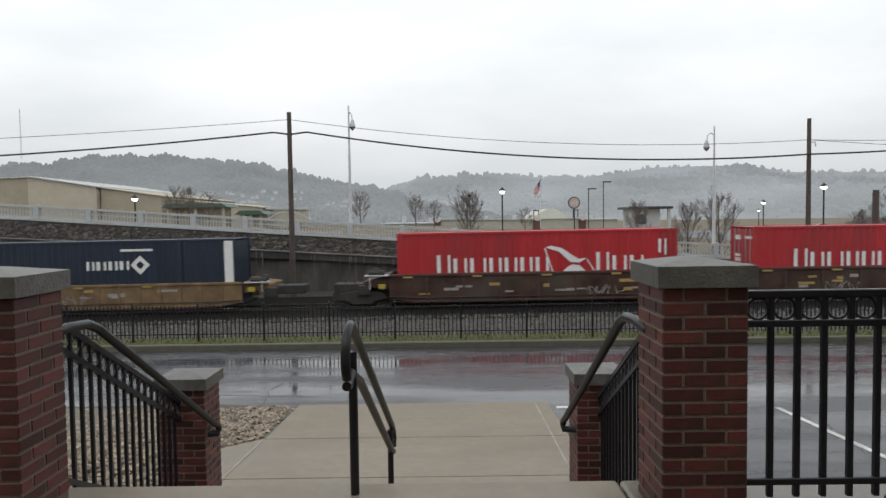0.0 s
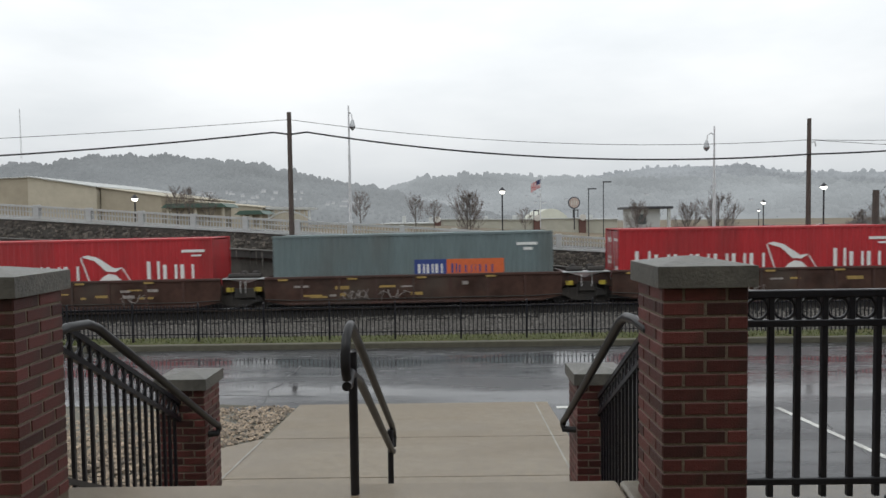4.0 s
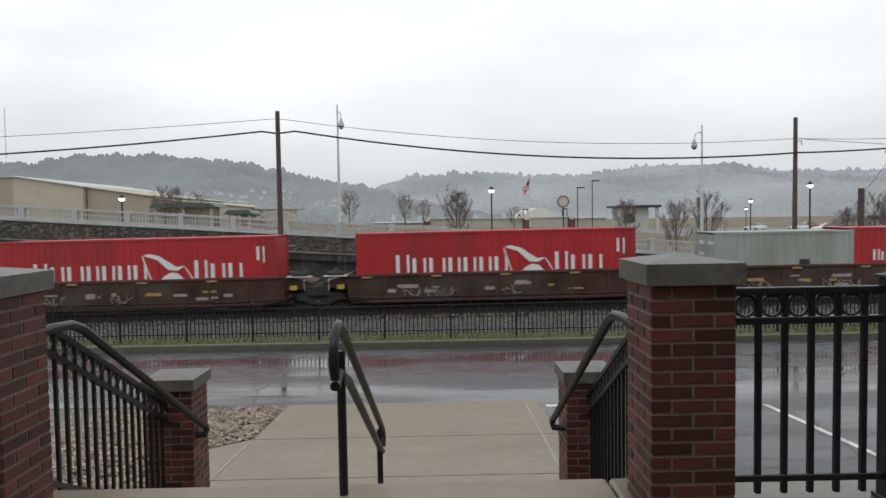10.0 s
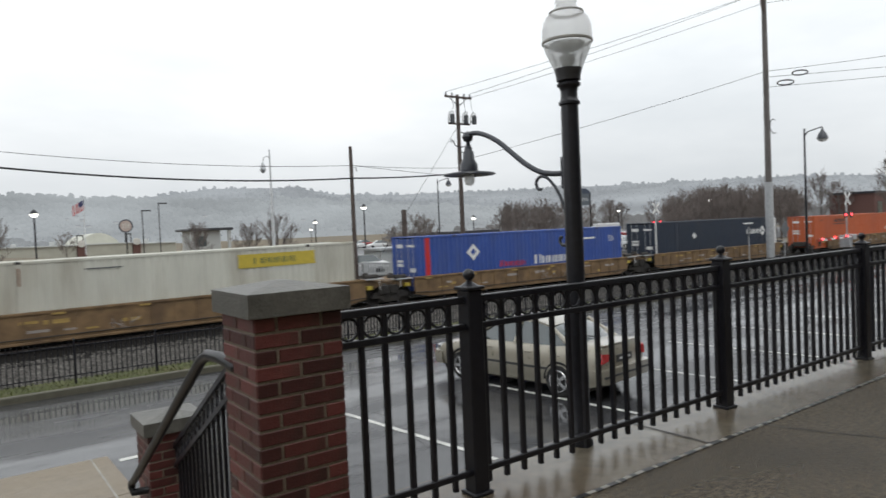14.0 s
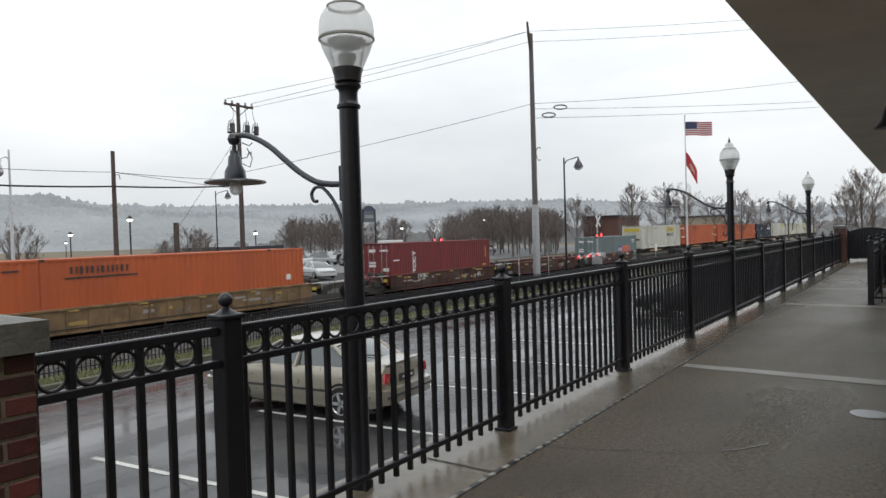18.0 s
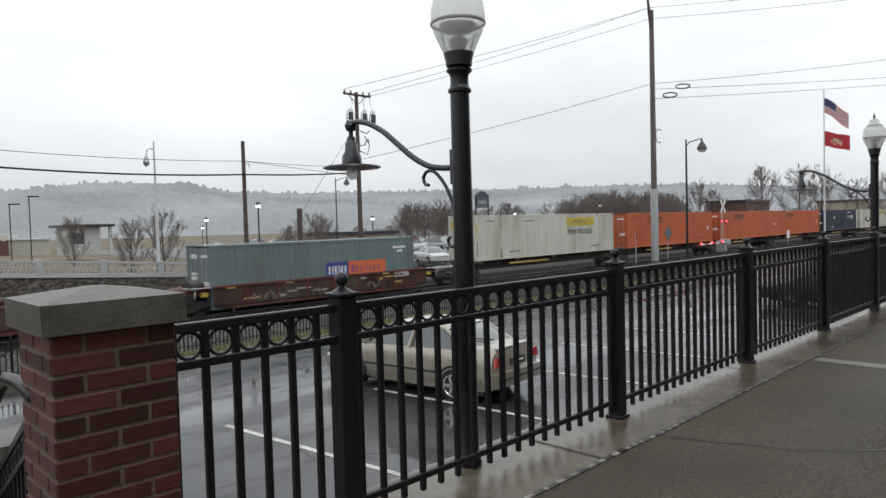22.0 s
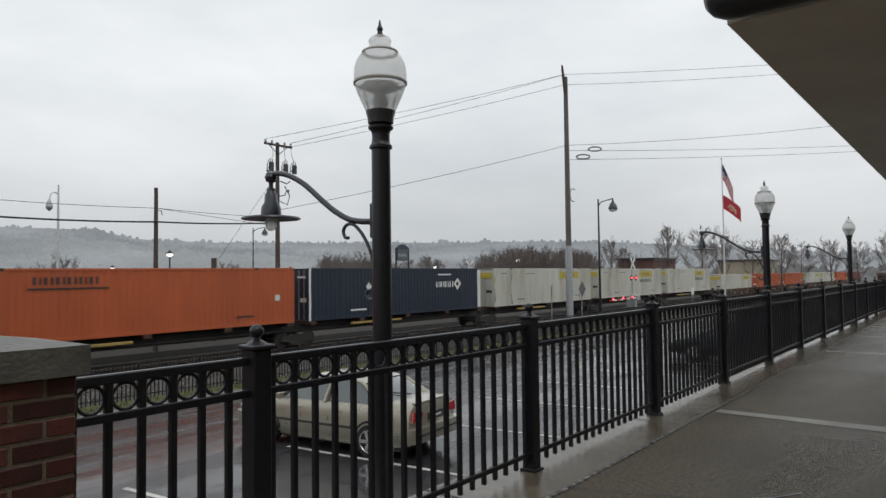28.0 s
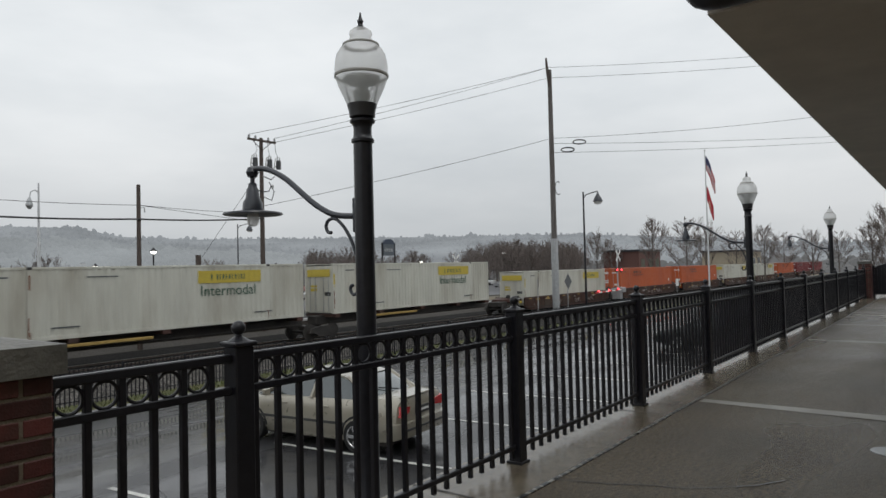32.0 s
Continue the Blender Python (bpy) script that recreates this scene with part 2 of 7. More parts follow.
FIELD = mat("dull_field", (0.16, 0.125, 0.075), 0.95, vary=0.35, scale=0.12, dirt=(0.10, 0.10, 0.09), dirt_amount=0.9, dirt_scale=0.03)
RAMPROAD = mat("ramp_asphalt", (0.055, 0.055, 0.053), 0.85, vary=0.25, scale=0.4, spec=0.15)
FARLOT = mat("far_asphalt", (0.12, 0.12, 0.125), 0.6, vary=0.2, scale=0.2)
RUBBLE = mat("rubble_stone", (0.115, 0.10, 0.085), 0.75, vary=0.45, scale=3, bump=0.6, bump_scale=15, island=0.5)
RUBBLEBED = mat("rubble_bed", (0.075, 0.068, 0.06), 0.85, vary=0.5, scale=2.5, bump=1.0, bump_scale=7)
DARKWALL = mat("stained_concrete", (0.105, 0.098, 0.086), 0.7, vary=0.55, scale=1.6, bump=0.4, bump_scale=10, dirt=(0.03, 0.028, 0.025), dirt_amount=0.9, dirt_scale=0.5, stretch=(1, 1, 0.35))
EDGEBEAM = mat("dark_edge_beam", (0.038, 0.036, 0.034), 0.7, vary=0.4, scale=2, bump=0.3, bump_scale=12, dirt=(0.075, 0.07, 0.062), dirt_amount=0.5, dirt_scale=0.8, stretch=(1, 1, 0.5))
LIME = mat("lime_stain", (0.14, 0.133, 0.115), 0.85, vary=0.5, scale=6, dirt=(0.07, 0.065, 0.058), dirt_amount=0.8, dirt_scale=3.0)
WHITERAIL = mat("white_concrete_rail", (0.43, 0.44, 0.44), 0.6, vary=0.12, scale=3, dirt=(0.3, 0.29, 0.27), dirt_amount=0.5)
POLEWOOD = mat("creosote_pole", (0.085, 0.066, 0.057), 0.85, vary=0.4, scale=6, bump=0.5, stretch=(6, 6, 0.4))
GREYWOOD = mat("greyed_pole", (0.135, 0.122, 0.117), 0.8, vary=0.4, scale=5, bump=0.5, stretch=(6, 6, 0.35), dirt=(0.07, 0.058, 0.052), dirt_amount=0.7, dirt_scale=0.8)
GALV = mat("galvanised", (0.42, 0.43, 0.44), 0.45, metal=0.6, vary=0.15)
WHITEPOLE = mat("white_painted_steel", (0.55, 0.56, 0.57), 0.45, vary=0.1)
WIRE = mat("black_cable", (0.015, 0.015, 0.016), 0.6, vary=0.1)
RUSTSTEEL = mat("rail_steel", (0.12, 0.095, 0.08), 0.4, metal=0.6, vary=0.3)
TIE = mat("tie_wood", (0.05, 0.04, 0.033), 0.9, vary=0.4, stretch=(1, 8, 8))
C_RED = mat("container_red", (0.42, 0.022, 0.028), 0.42, vary=0.12, scale=1.5, dirt=(0.20, 0.03, 0.03), dirt_amount=0.55, dirt_scale=0.7, stretch=(1, 1, 0.3))
C_NAVY = mat("container_navy", (0.010, 0.019, 0.038), 0.45, vary=0.2, scale=1.5, dirt=(0.022, 0.028, 0.04), dirt_amount=0.4, dirt_scale=0.6, stretch=(1, 1, 0.3))
C_BLUE = mat("container_blue", (0.03, 0.075, 0.30), 0.42, vary=0.15, scale=1.5, dirt=(0.06, 0.08, 0.16), dirt_amount=0.4, stretch=(1, 1, 0.3))
C_GREY = mat("container_grey_green", (0.14, 0.185, 0.19), 0.5, vary=0.12, scale=1.5, dirt=(0.10, 0.10, 0.09), dirt_amount=0.5, dirt_scale=0.7, stretch=(1, 1, 0.3))
C_PALE = mat("container_pale", (0.33, 0.365, 0.33), 0.5, vary=0.12, scale=1.5, dirt=(0.22, 0.20, 0.17), dirt_amount=0.6, dirt_scale=0.7, stretch=(1, 1, 0.3))
C_WHITE = mat("container_white", (0.545, 0.54, 0.475), 0.45, vary=0.08, scale=1.2, dirt=(0.30, 0.27, 0.21), dirt_amount=0.6, dirt_scale=0.8, stretch=(1, 1, 0.25))
C_ORANGE = mat("container_orange", (0.46, 0.098, 0.028), 0.45, vary=0.12, scale=1.4, dirt=(0.30, 0.07, 0.03), dirt_amount=0.5, dirt_scale=0.7, stretch=(1, 1, 0.3))
C_MAROON = mat("container_maroon", (0.17, 0.022, 0.024), 0.5, vary=0.15, scale=1.4, dirt=(0.10, 0.02, 0.02), dirt_amount=0.5, stretch=(1, 1, 0.3))
W_BROWN = mat("wagon_brown", (0.062, 0.026, 0.019), 0.65, vary=0.4, scale=2, dirt=(0.045, 0.032, 0.026), dirt_amount=0.8, dirt_scale=0.5)
W_MAROON = mat("wagon_maroon", (0.105, 0.02, 0.018), 0.6, vary=0.3, scale=2, dirt=(0.05, 0.03, 0.025), dirt_amount=0.7)
W_YELLOW = mat("wagon_yellow", (0.42, 0.235, 0.03), 0.6, vary=0.25, scale=1.6, dirt=(0.19, 0.10, 0.03), dirt_amount=0.7)
W_TAN = mat("wagon_tan", (0.185, 0.115, 0.055), 0.7, vary=0.35, scale=1.6, dirt=(0.09, 0.055, 0.03), dirt_amount=0.8)
W_GRIME = mat("grimy_wagon_side", (0.062, 0.033, 0.025), 0.8, vary=0.5, scale=1.1, dirt=(0.085, 0.07, 0.058), dirt_amount=0.7, dirt_scale=0.45, spec=0.2)
RUSTY = mat("rust_streak", (0.16, 0.055, 0.022), 0.85, vary=0.5, scale=5)
W_DARK = mat("wagon_underframe", (0.028, 0.025, 0.023), 0.75, vary=0.4, scale=3, dirt=(0.06, 0.05, 0.04), dirt_amount=0.6)
M_WHITE = mat("marking_white", (0.72, 0.72, 0.70), 0.5, vary=0.08)
M_YELLOW = mat("marking_yellow", (0.50, 0.385, 0.05), 0.5, vary=0.12)
M_BLACK = mat("marking_black", (0.03, 0.03, 0.03), 0.5, vary=0.2)
M_GREEN = mat("marking_green", (0.03, 0.085, 0.055), 0.5, vary=0.2)
M_BLUE = mat("marking_blue", (0.03, 0.055, 0.22), 0.5, vary=0.1)
M_ORANGE = mat("marking_orange", (0.62, 0.13, 0.04), 0.5, vary=0.1)
M_RED = mat("marking_red", (0.5, 0.02, 0.02), 0.5, vary=0.1)
M_TAN = mat("marking_tan", (0.36, 0.24, 0.07), 0.6, vary=0.3)
M_TAG = mat("sprayed_paint", (0.30, 0.27, 0.25), 0.7, vary=0.3)
CHROME = mat("bright_steel", (0.6, 0.6, 0.6), 0.25, metal=1.0, vary=0.1)
CARPAINT = mat("champagne_paint", (0.34, 0.312, 0.25), 0.3, metal=0.35, vary=0.03, coat=0.9)
CARDARK = mat("dark_green_paint", (0.006, 0.013, 0.013), 0.4, vary=0.05, coat=0.35)
CARGLASS = mat("tinted_window", (0.05, 0.066, 0.068), 0.06, vary=0.1, spec=1.0, coat=1.0)
RUBBER = mat("tyre_rubber", (0.018, 0.018, 0.018), 0.8, vary=0.2)
PLASTIC = mat("grey_trim", (0.05, 0.05, 0.048), 0.5, vary=0.15)
TAILRED = mat("tail_lamp_red", (0.5, 0.02, 0.02), 0.15, vary=0.1, coat=0.8)
STUCCO = mat("beige_wall", (0.43, 0.39, 0.31), 0.9, vary=0.1, scale=0.6)
STUCCO2 = mat("tan_wall", (0.34, 0.30, 0.23), 0.9, vary=0.1, scale=0.6)
GREENROOF = mat("green_metal_roof", (0.045, 0.09, 0.07), 0.5, vary=0.15)
PALEROOF = mat("pale_roof", (0.46, 0.47, 0.46), 0.7, vary=0.12)
SOFFIT = mat("painted_soffit", (0.80, 0.75, 0.68), 0.7, vary=0.08, scale=2)
FASCIA = mat("dark_gutter", (0.022, 0.022, 0.028), 0.4, vary=0.15, coat=0.2)
WINFRAME = mat("pale_window_frame", (0.45, 0.46, 0.45), 0.5, vary=0.1)
BARK = mat("bare_bark", (0.11, 0.092, 0.082), 0.95, vary=0.4, scale=8)
TWIG = mat("bare_twigs", (0.165, 0.138, 0.126), 0.95, vary=0.3, island=0.3)
LIT = glow("lit_lamp", (1.0, 0.97, 0.88), 3.0)
SIGNALRED = glow("signal_red", (1.0, 0.05, 0.06), 5.0)


def acrylic(name, color, through_light, rough=0.3):
    """Milky plastic that lets daylight shine through it."""
    m = mat(name, color, rough, vary=0.05, scale=4, coat=0.4)
    n, l = m.node_tree.nodes, m.node_tree.links
    tl = n.new("ShaderNodeBsdfTranslucent")
    tl.inputs["Color"].default_value = (*[min(1, c * 1.15) for c in color], 1)
    mx = n.new("ShaderNodeMixShader")
    mx.inputs[0].default_value = through_light
    l.new(n["Principled BSDF"].outputs[0], mx.inputs[1])
    l.new(tl.outputs[0], mx.inputs[2])
    l.new(mx.outputs[0], n["Material Output"].inputs[0])
    return m


MILK = acrylic("milky_acrylic", (0.96, 0.955, 0.92), 0.7)
RIM = mat("globe_band_grey", (0.32, 0.31, 0.28), 0.5, vary=0.1)
CUP = mat("dark_globe_seat", (0.03, 0.029, 0.03), 0.4, vary=0.2)
CLEARLENS = acrylic("ribbed_globe", (0.78, 0.79, 0.77), 0.7, 0.15)


def see_through(m, amount):
    """Let some light pass straight through a plastic."""
    n, l = m.node_tree.nodes, m.node_tree.links
    clear, mx = n.new("ShaderNodeBsdfTransparent"), n.new("ShaderNodeMixShader")
    mx.inputs[0].default_value = amount
    l.new(n["Material Output"].inputs[0].links[0].from_socket, mx.inputs[1])
    l.new(clear.outputs[0], mx.inputs[2])
    l.new(mx.outputs[0], n["Material Output"].inputs[0])


see_through(CLEARLENS, 0.42)
see_through(MILK, 0.38)
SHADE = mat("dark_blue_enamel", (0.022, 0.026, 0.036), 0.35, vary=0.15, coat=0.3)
BINGREY = mat("grey_bin", (0.10, 0.105, 0.11), 0.6, vary=0.15)
# haze over each hill is the emission level of its material
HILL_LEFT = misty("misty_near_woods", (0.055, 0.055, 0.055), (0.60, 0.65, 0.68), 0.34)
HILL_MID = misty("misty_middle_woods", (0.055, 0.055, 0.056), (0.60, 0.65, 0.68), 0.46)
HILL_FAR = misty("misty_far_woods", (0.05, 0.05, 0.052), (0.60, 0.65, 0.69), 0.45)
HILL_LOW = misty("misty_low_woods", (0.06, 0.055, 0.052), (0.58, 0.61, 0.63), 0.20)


# ---- mesh building ----
class Shape:
    """Vertices and faces gathered from simple solids."""

    def __init__(self):
        self.v, self.f = [], []

    def add(self, vs, fs):
        k = len(self.v)
        self.v.extend(vs)
        self.f.extend([tuple(i + k for i in f) for f in fs])
        return self

    def box(self, x0, x1, y0, y1, z0, z1):
        return self.add([(x, y, z) for x in (x0, x1) for y in (y0, y1) for z in (z0, z1)],
                        [(0, 1, 3, 2), (4, 6, 7, 5), (0, 4, 5, 1), (2, 3, 7, 6), (0, 2, 6, 4), (1, 5, 7, 3)])

    def cbox(self, x0, x1, y0, y1, z0, z1, b=0.01):
        """A box with chamfered edges."""
        vs, at = [], {}
        for i, x in enumerate((x0, x1)):
            for j, y in enumerate((y0, y1)):
                for k, z in enumerate((z0, z1)):
                    dx, dy, dz = (b if not i else -b), (b if not j else -b), (b if not k else -b)
                    for a, p in (("x", (x, y + dy, z + dz)), ("y", (x + dx, y, z + dz)), ("z", (x + dx, y + dy, z))):
                        at[(i, j, k, a)] = len(vs)
                        vs.append(p)
        fs = []
        for s in (0, 1):
            fs.append(tuple(at[(s, j, k, "x")] for j, k in ((0, 0), (0, 1), (1, 1), (1, 0))))
            fs.append(tuple(at[(i, s, k, "y")] for i, k in ((0, 0), (1, 0), (1, 1), (0, 1))))
            fs.append(tuple(at[(i, j, s, "z")] for i, j in ((0, 0), (0, 1), (1, 1), (1, 0))))
        for p in (0, 1):
            for q in (0, 1):
                fs.append((at[(0, p, q, "y")], at[(1, p, q, "y")], at[(1, p, q, "z")], at[(0, p, q, "z")]))
                fs.append((at[(p, 0, q, "x")], at[(p, 1, q, "x")], at[(p, 1, q, "z")], at[(p, 0, q, "z")]))
                fs.append((at[(p, q, 0, "x")], at[(p, q, 1, "x")], at[(p, q, 1, "y")], at[(p, q, 0, "y")]))
                for r in (0, 1):
                    fs.append((at[(p, q, r, "x")], at[(p, q, r, "y")], at[(p, q, r, "z")]))
        return self.add(vs, fs)

    def tube(self, pts, r, seg=8, closed=False):
        """A round bar along points; r is one radius or one for each point."""
        pts = [Vector(p) for p in pts]
        n = len(pts)
        rs = r if isinstance(r, (list, tuple)) else [r] * n
        vs, up = [], None
        for i, p in enumerate(pts):
            if closed:
                d = pts[(i + 1) % n] - pts[i - 1]
            else:
                d = pts[min(i + 1, n - 1)] - pts[max(i - 1, 0)]
            d.normalize()
            if up is None:
                up = Vector((0, 0, 1)) if abs(d.z) < 0.9 else Vector((1, 0, 0))
            side = d.cross(up).normalized()
            up = side.cross(d).normalized()
            for k in range(seg):
                a = 2 * math.pi * k / seg
                vs.append(tuple(p + (side * math.cos(a) + up * math.sin(a)) * rs[i]))
        fs = []
        for i in range(n if closed else n - 1):
            j = (i + 1) % n
            for k in range(seg):
                m2 = (k + 1) % seg
                fs.append((i * seg + k, i * seg + m2, j * seg + m2, j * seg + k))
        if not closed:
            fs.append(tuple(reversed(range(seg))))
            fs.append(tuple(range((n - 1) * seg, n * seg)))
        return self.add(vs, fs)

    def lathe(self, profile, seg=20, x=0, y=0, z=0):
        vs, fs = [], []
        for r, h in profile:
            for k in range(seg):
                a = 2 * math.pi * k / seg
                vs.append((x + r * math.cos(a), y + r * math.sin(a), z + h))
        n = len(profile)
        for i in range(n - 1):
            for k in range(seg):
                m2 = (k + 1) % seg
                fs.append((i * seg + k, i * seg + m2, (i + 1) * seg + m2, (i + 1) * seg + k))
        fs.append(tuple(reversed(range(seg))))
        fs.append(tuple(range((n - 1) * seg, n * seg)))
        return self.add(vs, fs)

    def open_ends(self, first=True, last=True):
        """Take the caps off the last turned solid, to leave a shell."""
        if last:
            self.f.pop(-1)
        if first:
            self.f.pop(-1 if last else -2)
        return self

    def prism(self, outline, axis, a, b):
        """An outline of (u, v) pushed along an axis from a to b."""
        def at3(u, v, w):
            return (w, u, v) if axis == "x" else (u, w, v) if axis == "y" else (u, v, w)
        n = len(outline)
        vs = [at3(u, v, a) for u, v in outline] + [at3(u, v, b) for u, v in outline]
        fs = [(i, (i + 1) % n, (i + 1) % n + n, i + n) for i in range(n)]
        fs += [tuple(reversed(range(n))), tuple(range(n, 2 * n))]
        return self.add(vs, fs)

    def mesh(self, name, material, smooth=False):
        me = bpy.data.meshes.new(name)
        me.from_pydata(self.v, [], self.f)
        me.validate()
        bm = bmesh.new()
        bm.from_mesh(me)
        bmesh.ops.recalc_face_normals(bm, faces=bm.faces)
        bm.to_mesh(me)
        bm.free()
        if smooth:
            me.shade_smooth()
            me.set_sharp_from_angle(angle=radians(40))
        me.materials.append(material)
        return me


def curve(pts, n=5):
    """A smooth line through the points."""
    pts = [Vector(p) for p in pts]
    q = [pts[0] * 2 - pts[1]] + pts + [pts[-1] * 2 - pts[-2]]
    out = []
    for i in range(1, len(q) - 2):
        for k in range(n):
            t = k / n
            a, b, c, d = q[i - 1], q[i], q[i + 1], q[i + 2]
            out.append(tuple((b * 2 + (c - a) * t + (a * 2 - b * 5 + c * 4 - d) * t * t + (b * 3 - a - c * 3 + d) * t ** 3) / 2))
    return out + [tuple(pts[-1])]


def part(name, shape, material, parent=None, label="", at=None, smooth=False):
    """Link a shape (or a finished mesh) as one mesh object, under a thing or part if one is given."""
    me = shape if isinstance(shape, bpy.types.Mesh) else shape.mesh(name, material, smooth)
    ob = new(name, me)
    if parent is not None:
        ob.parent = parent
    if at is not None:
        ob.matrix_basis = at
    if label:
        tagged(ob, label)
    return ob


def thing(name, label, category, group="", at=None):
    ob = new(name)
    if at is not None:
        ob.matrix_basis = at
    return tagged(ob, label, category, group)


def structure(name, shape, material, label, category="", kind="structure", smooth=False):
    return tagged(part(name, shape, material, smooth=smooth), label, category or name.split("_")[0], "", kind)


def arc(c, r, a0, a1, n, plane="xz"):
    out = []
    for i in range(n + 1):
        a = radians(a0 + (a1 - a0) * i / n)
        u, v = r * math.cos(a), r * math.sin(a)
        out.append((c[0] + u, c[1], c[2] + v) if plane == "xz" else (c[0], c[1] + u, c[2] + v) if plane == "yz" else (c[0] + u, c[1] + v, c[2]))
    return out


# ---- the ground ----
ZLOT, ZRAIL, YEDGE = -1.9, -2.3, 3.75
GRADE = 0.0075


def dip(x):
    """The track is level on the right and falls away gently past x = 24."""
    if x >= 24:
        return 0.0
    return -GRADE * (24 - x) ** 2 / 48 if x > 0 else -GRADE * (12 - x)


def graded(outline, x1=190):
    """An outline of (y, z) along the track, following its grade."""
    xs = [-70, -30, 0, 6, 12, 18, 24, x1]
    sh, n = Shape(), len(outline)
    for x in xs:
        sh.v += [(x, y, z + dip(x)) for y, z in outline]
    for j in range(len(xs) - 1):
        for i in range(n):
            k = (i + 1) % n
            sh.f.append((j * n + i, j * n + k, (j + 1) * n + k, (j + 1) * n + i))
    sh.f += [tuple(reversed(range(n))), tuple(range((len(xs) - 1) * n, len(xs) * n))]
    return sh


YKERB, ZVERGE = 18.20, -1.915


def road_z(y):
    """The asphalt is flat under the parked cars and falls slightly to the gutter at the kerb."""
    return ZLOT - 0.025 * max(0.0, y - 12.0)


def sheet(x0, x1, y0, y1, z):
    return Shape().add([(x0, y0, z), (x1, y0, z), (x1, y1, z), (x0, y1, z)], [(0, 1, 2, 3)])


def wall_top(x):
    """Height of the foot of the white balustrade along the ramp."""
    return max(-1.95, 0.06 - 0.0695 * x)


structure("ground", sheet(-3000, 3000, -1500, 3500, -2.75), FIELD, "dull brown open ground reaching to the hills")
structure("road", Shape().prism([(YEDGE, -2.6), (YEDGE, ZLOT), (12.0, ZLOT), (YKERB, road_z(YKERB)), (YKERB, -2.6)], "x", -70, 160), ASPHALT, "wet dark asphalt access road and car park", "road")
structure("kerb", Shape().cbox(-70, 160, YKERB, YKERB + 0.17, -2.6, ZVERGE + 0.02, 0.02), KERB, "low concrete kerb along the grass strip")
structure("verge", Shape().box(-70, 160, YKERB + 0.17, 19.5, -2.6, ZVERGE), GRASS, "narrow strip of yellowish winter grass", "grass")
bed = graded([(19.4, -3.4), (19.4, -1.93), (21.6, -2.1), (27.6, -2.42), (34.6, -2.42), (36.0, -2.2), (36.0, -3.4)])
# darker strip of bed from in front of the rails to behind them
structure("track_bed", graded([(25.6, -2.6), (25.6, -2.30), (27.0, -2.385), (35.0, -2.385), (35.0, -2.6)]), DARKBED, "strip of darker stones under and beside the rails", "ballast")
structure("ballast_bed", bed, BALLAST, "grey crushed stone bed under the railway", "ballast")

# grass blades and loose stones
g = Shape()
for i in range(9000):
    x, y = random.uniform(-16, 45), random.uniform(YKERB + 0.19, 19.5)
    h, a = random.uniform(0.03, 0.09), random.uniform(0, 6.28)
    z = ZVERGE
    c, s = math.cos(a) * 0.012, math.sin(a) * 0.012
    g.add([(x - c, y - s, z), (x + c, y + s, z), (x + random.uniform(-0.03, 0.03), y + random.uniform(-0.03, 0.03), z + h)], [(0, 1, 2)])
structure("grass", g, BLADE, "short yellow-green winter grass blades", "grass", "stuff")


def stone_at(sh, x, y, z, r):
    """A rough six-cornered stone."""
    k = [random.uniform(0.65, 1.2) * r for _ in range(6)]
    t = random.uniform(0, 3.14)
    c, s = math.cos(t), math.sin(t)
    vs = [(x + k[0] * c, y + k[0] * s, z), (x - k[1] * s, y + k[1] * c, z + 0.2 * r), (x - k[2] * c, y - k[2] * s, z),
          (x + k[3] * s, y - k[3] * c, z + 0.1 * r), (x, y, z + k[4] * 0.75), (x, y, z - k[5] * 0.5)]
    sh.add(vs, [(0, 1, 4), (1, 2, 4), (2, 3, 4), (3, 0, 4), (1, 0, 5), (2, 1, 5), (3, 2, 5), (0, 3, 5)])


def bed_z(y):
    return np.interp(y, [19.4, 21.6, 27.6, 34.6], [-1.93, -2.1, -2.42, -2.42])


b = Shape()
for i in range(26000):
    y = 19.45 + 8.6 * random.random() ** 1.3
    x = random.uniform(-14, 26)
    stone_at(b, x, y, bed_z(y) + dip(x), random.uniform(0.028, 0.065))
structure("ballast_stones", b, STONECHIP, "loose angular grey ballast stones", "stones", "stuff")

# ---- railway ----
for y in (29.7, 31.14):
    rail = graded([(y - 0.07, -2.44), (y - 0.07, -2.42), (y - 0.015, -2.40), (y - 0.012, -2.34), (y - 0.036, -2.33), (y - 0.034, -2.30),
                          (y + 0.034, -2.30), (y + 0.036, -2.33), (y + 0.012, -2.34), (y + 0.015, -2.40), (y + 0.07, -2.42), (y + 0.07, -2.44)])
    tagged(part("rail", rail, RUSTSTEEL), "rusty steel running rail with a bright head", "rail", "running rails")
ties = Shape()
for i in range(420):
    x = -68 + i * 0.6
    ties.cbox(x, x + 0.22, 29.1, 31.75, -2.56 + dip(x), -2.405 + dip(x), 0.015)
structure("sleepers", ties, TIE, "dark creosoted timber sleepers", "sleepers", "stuff")

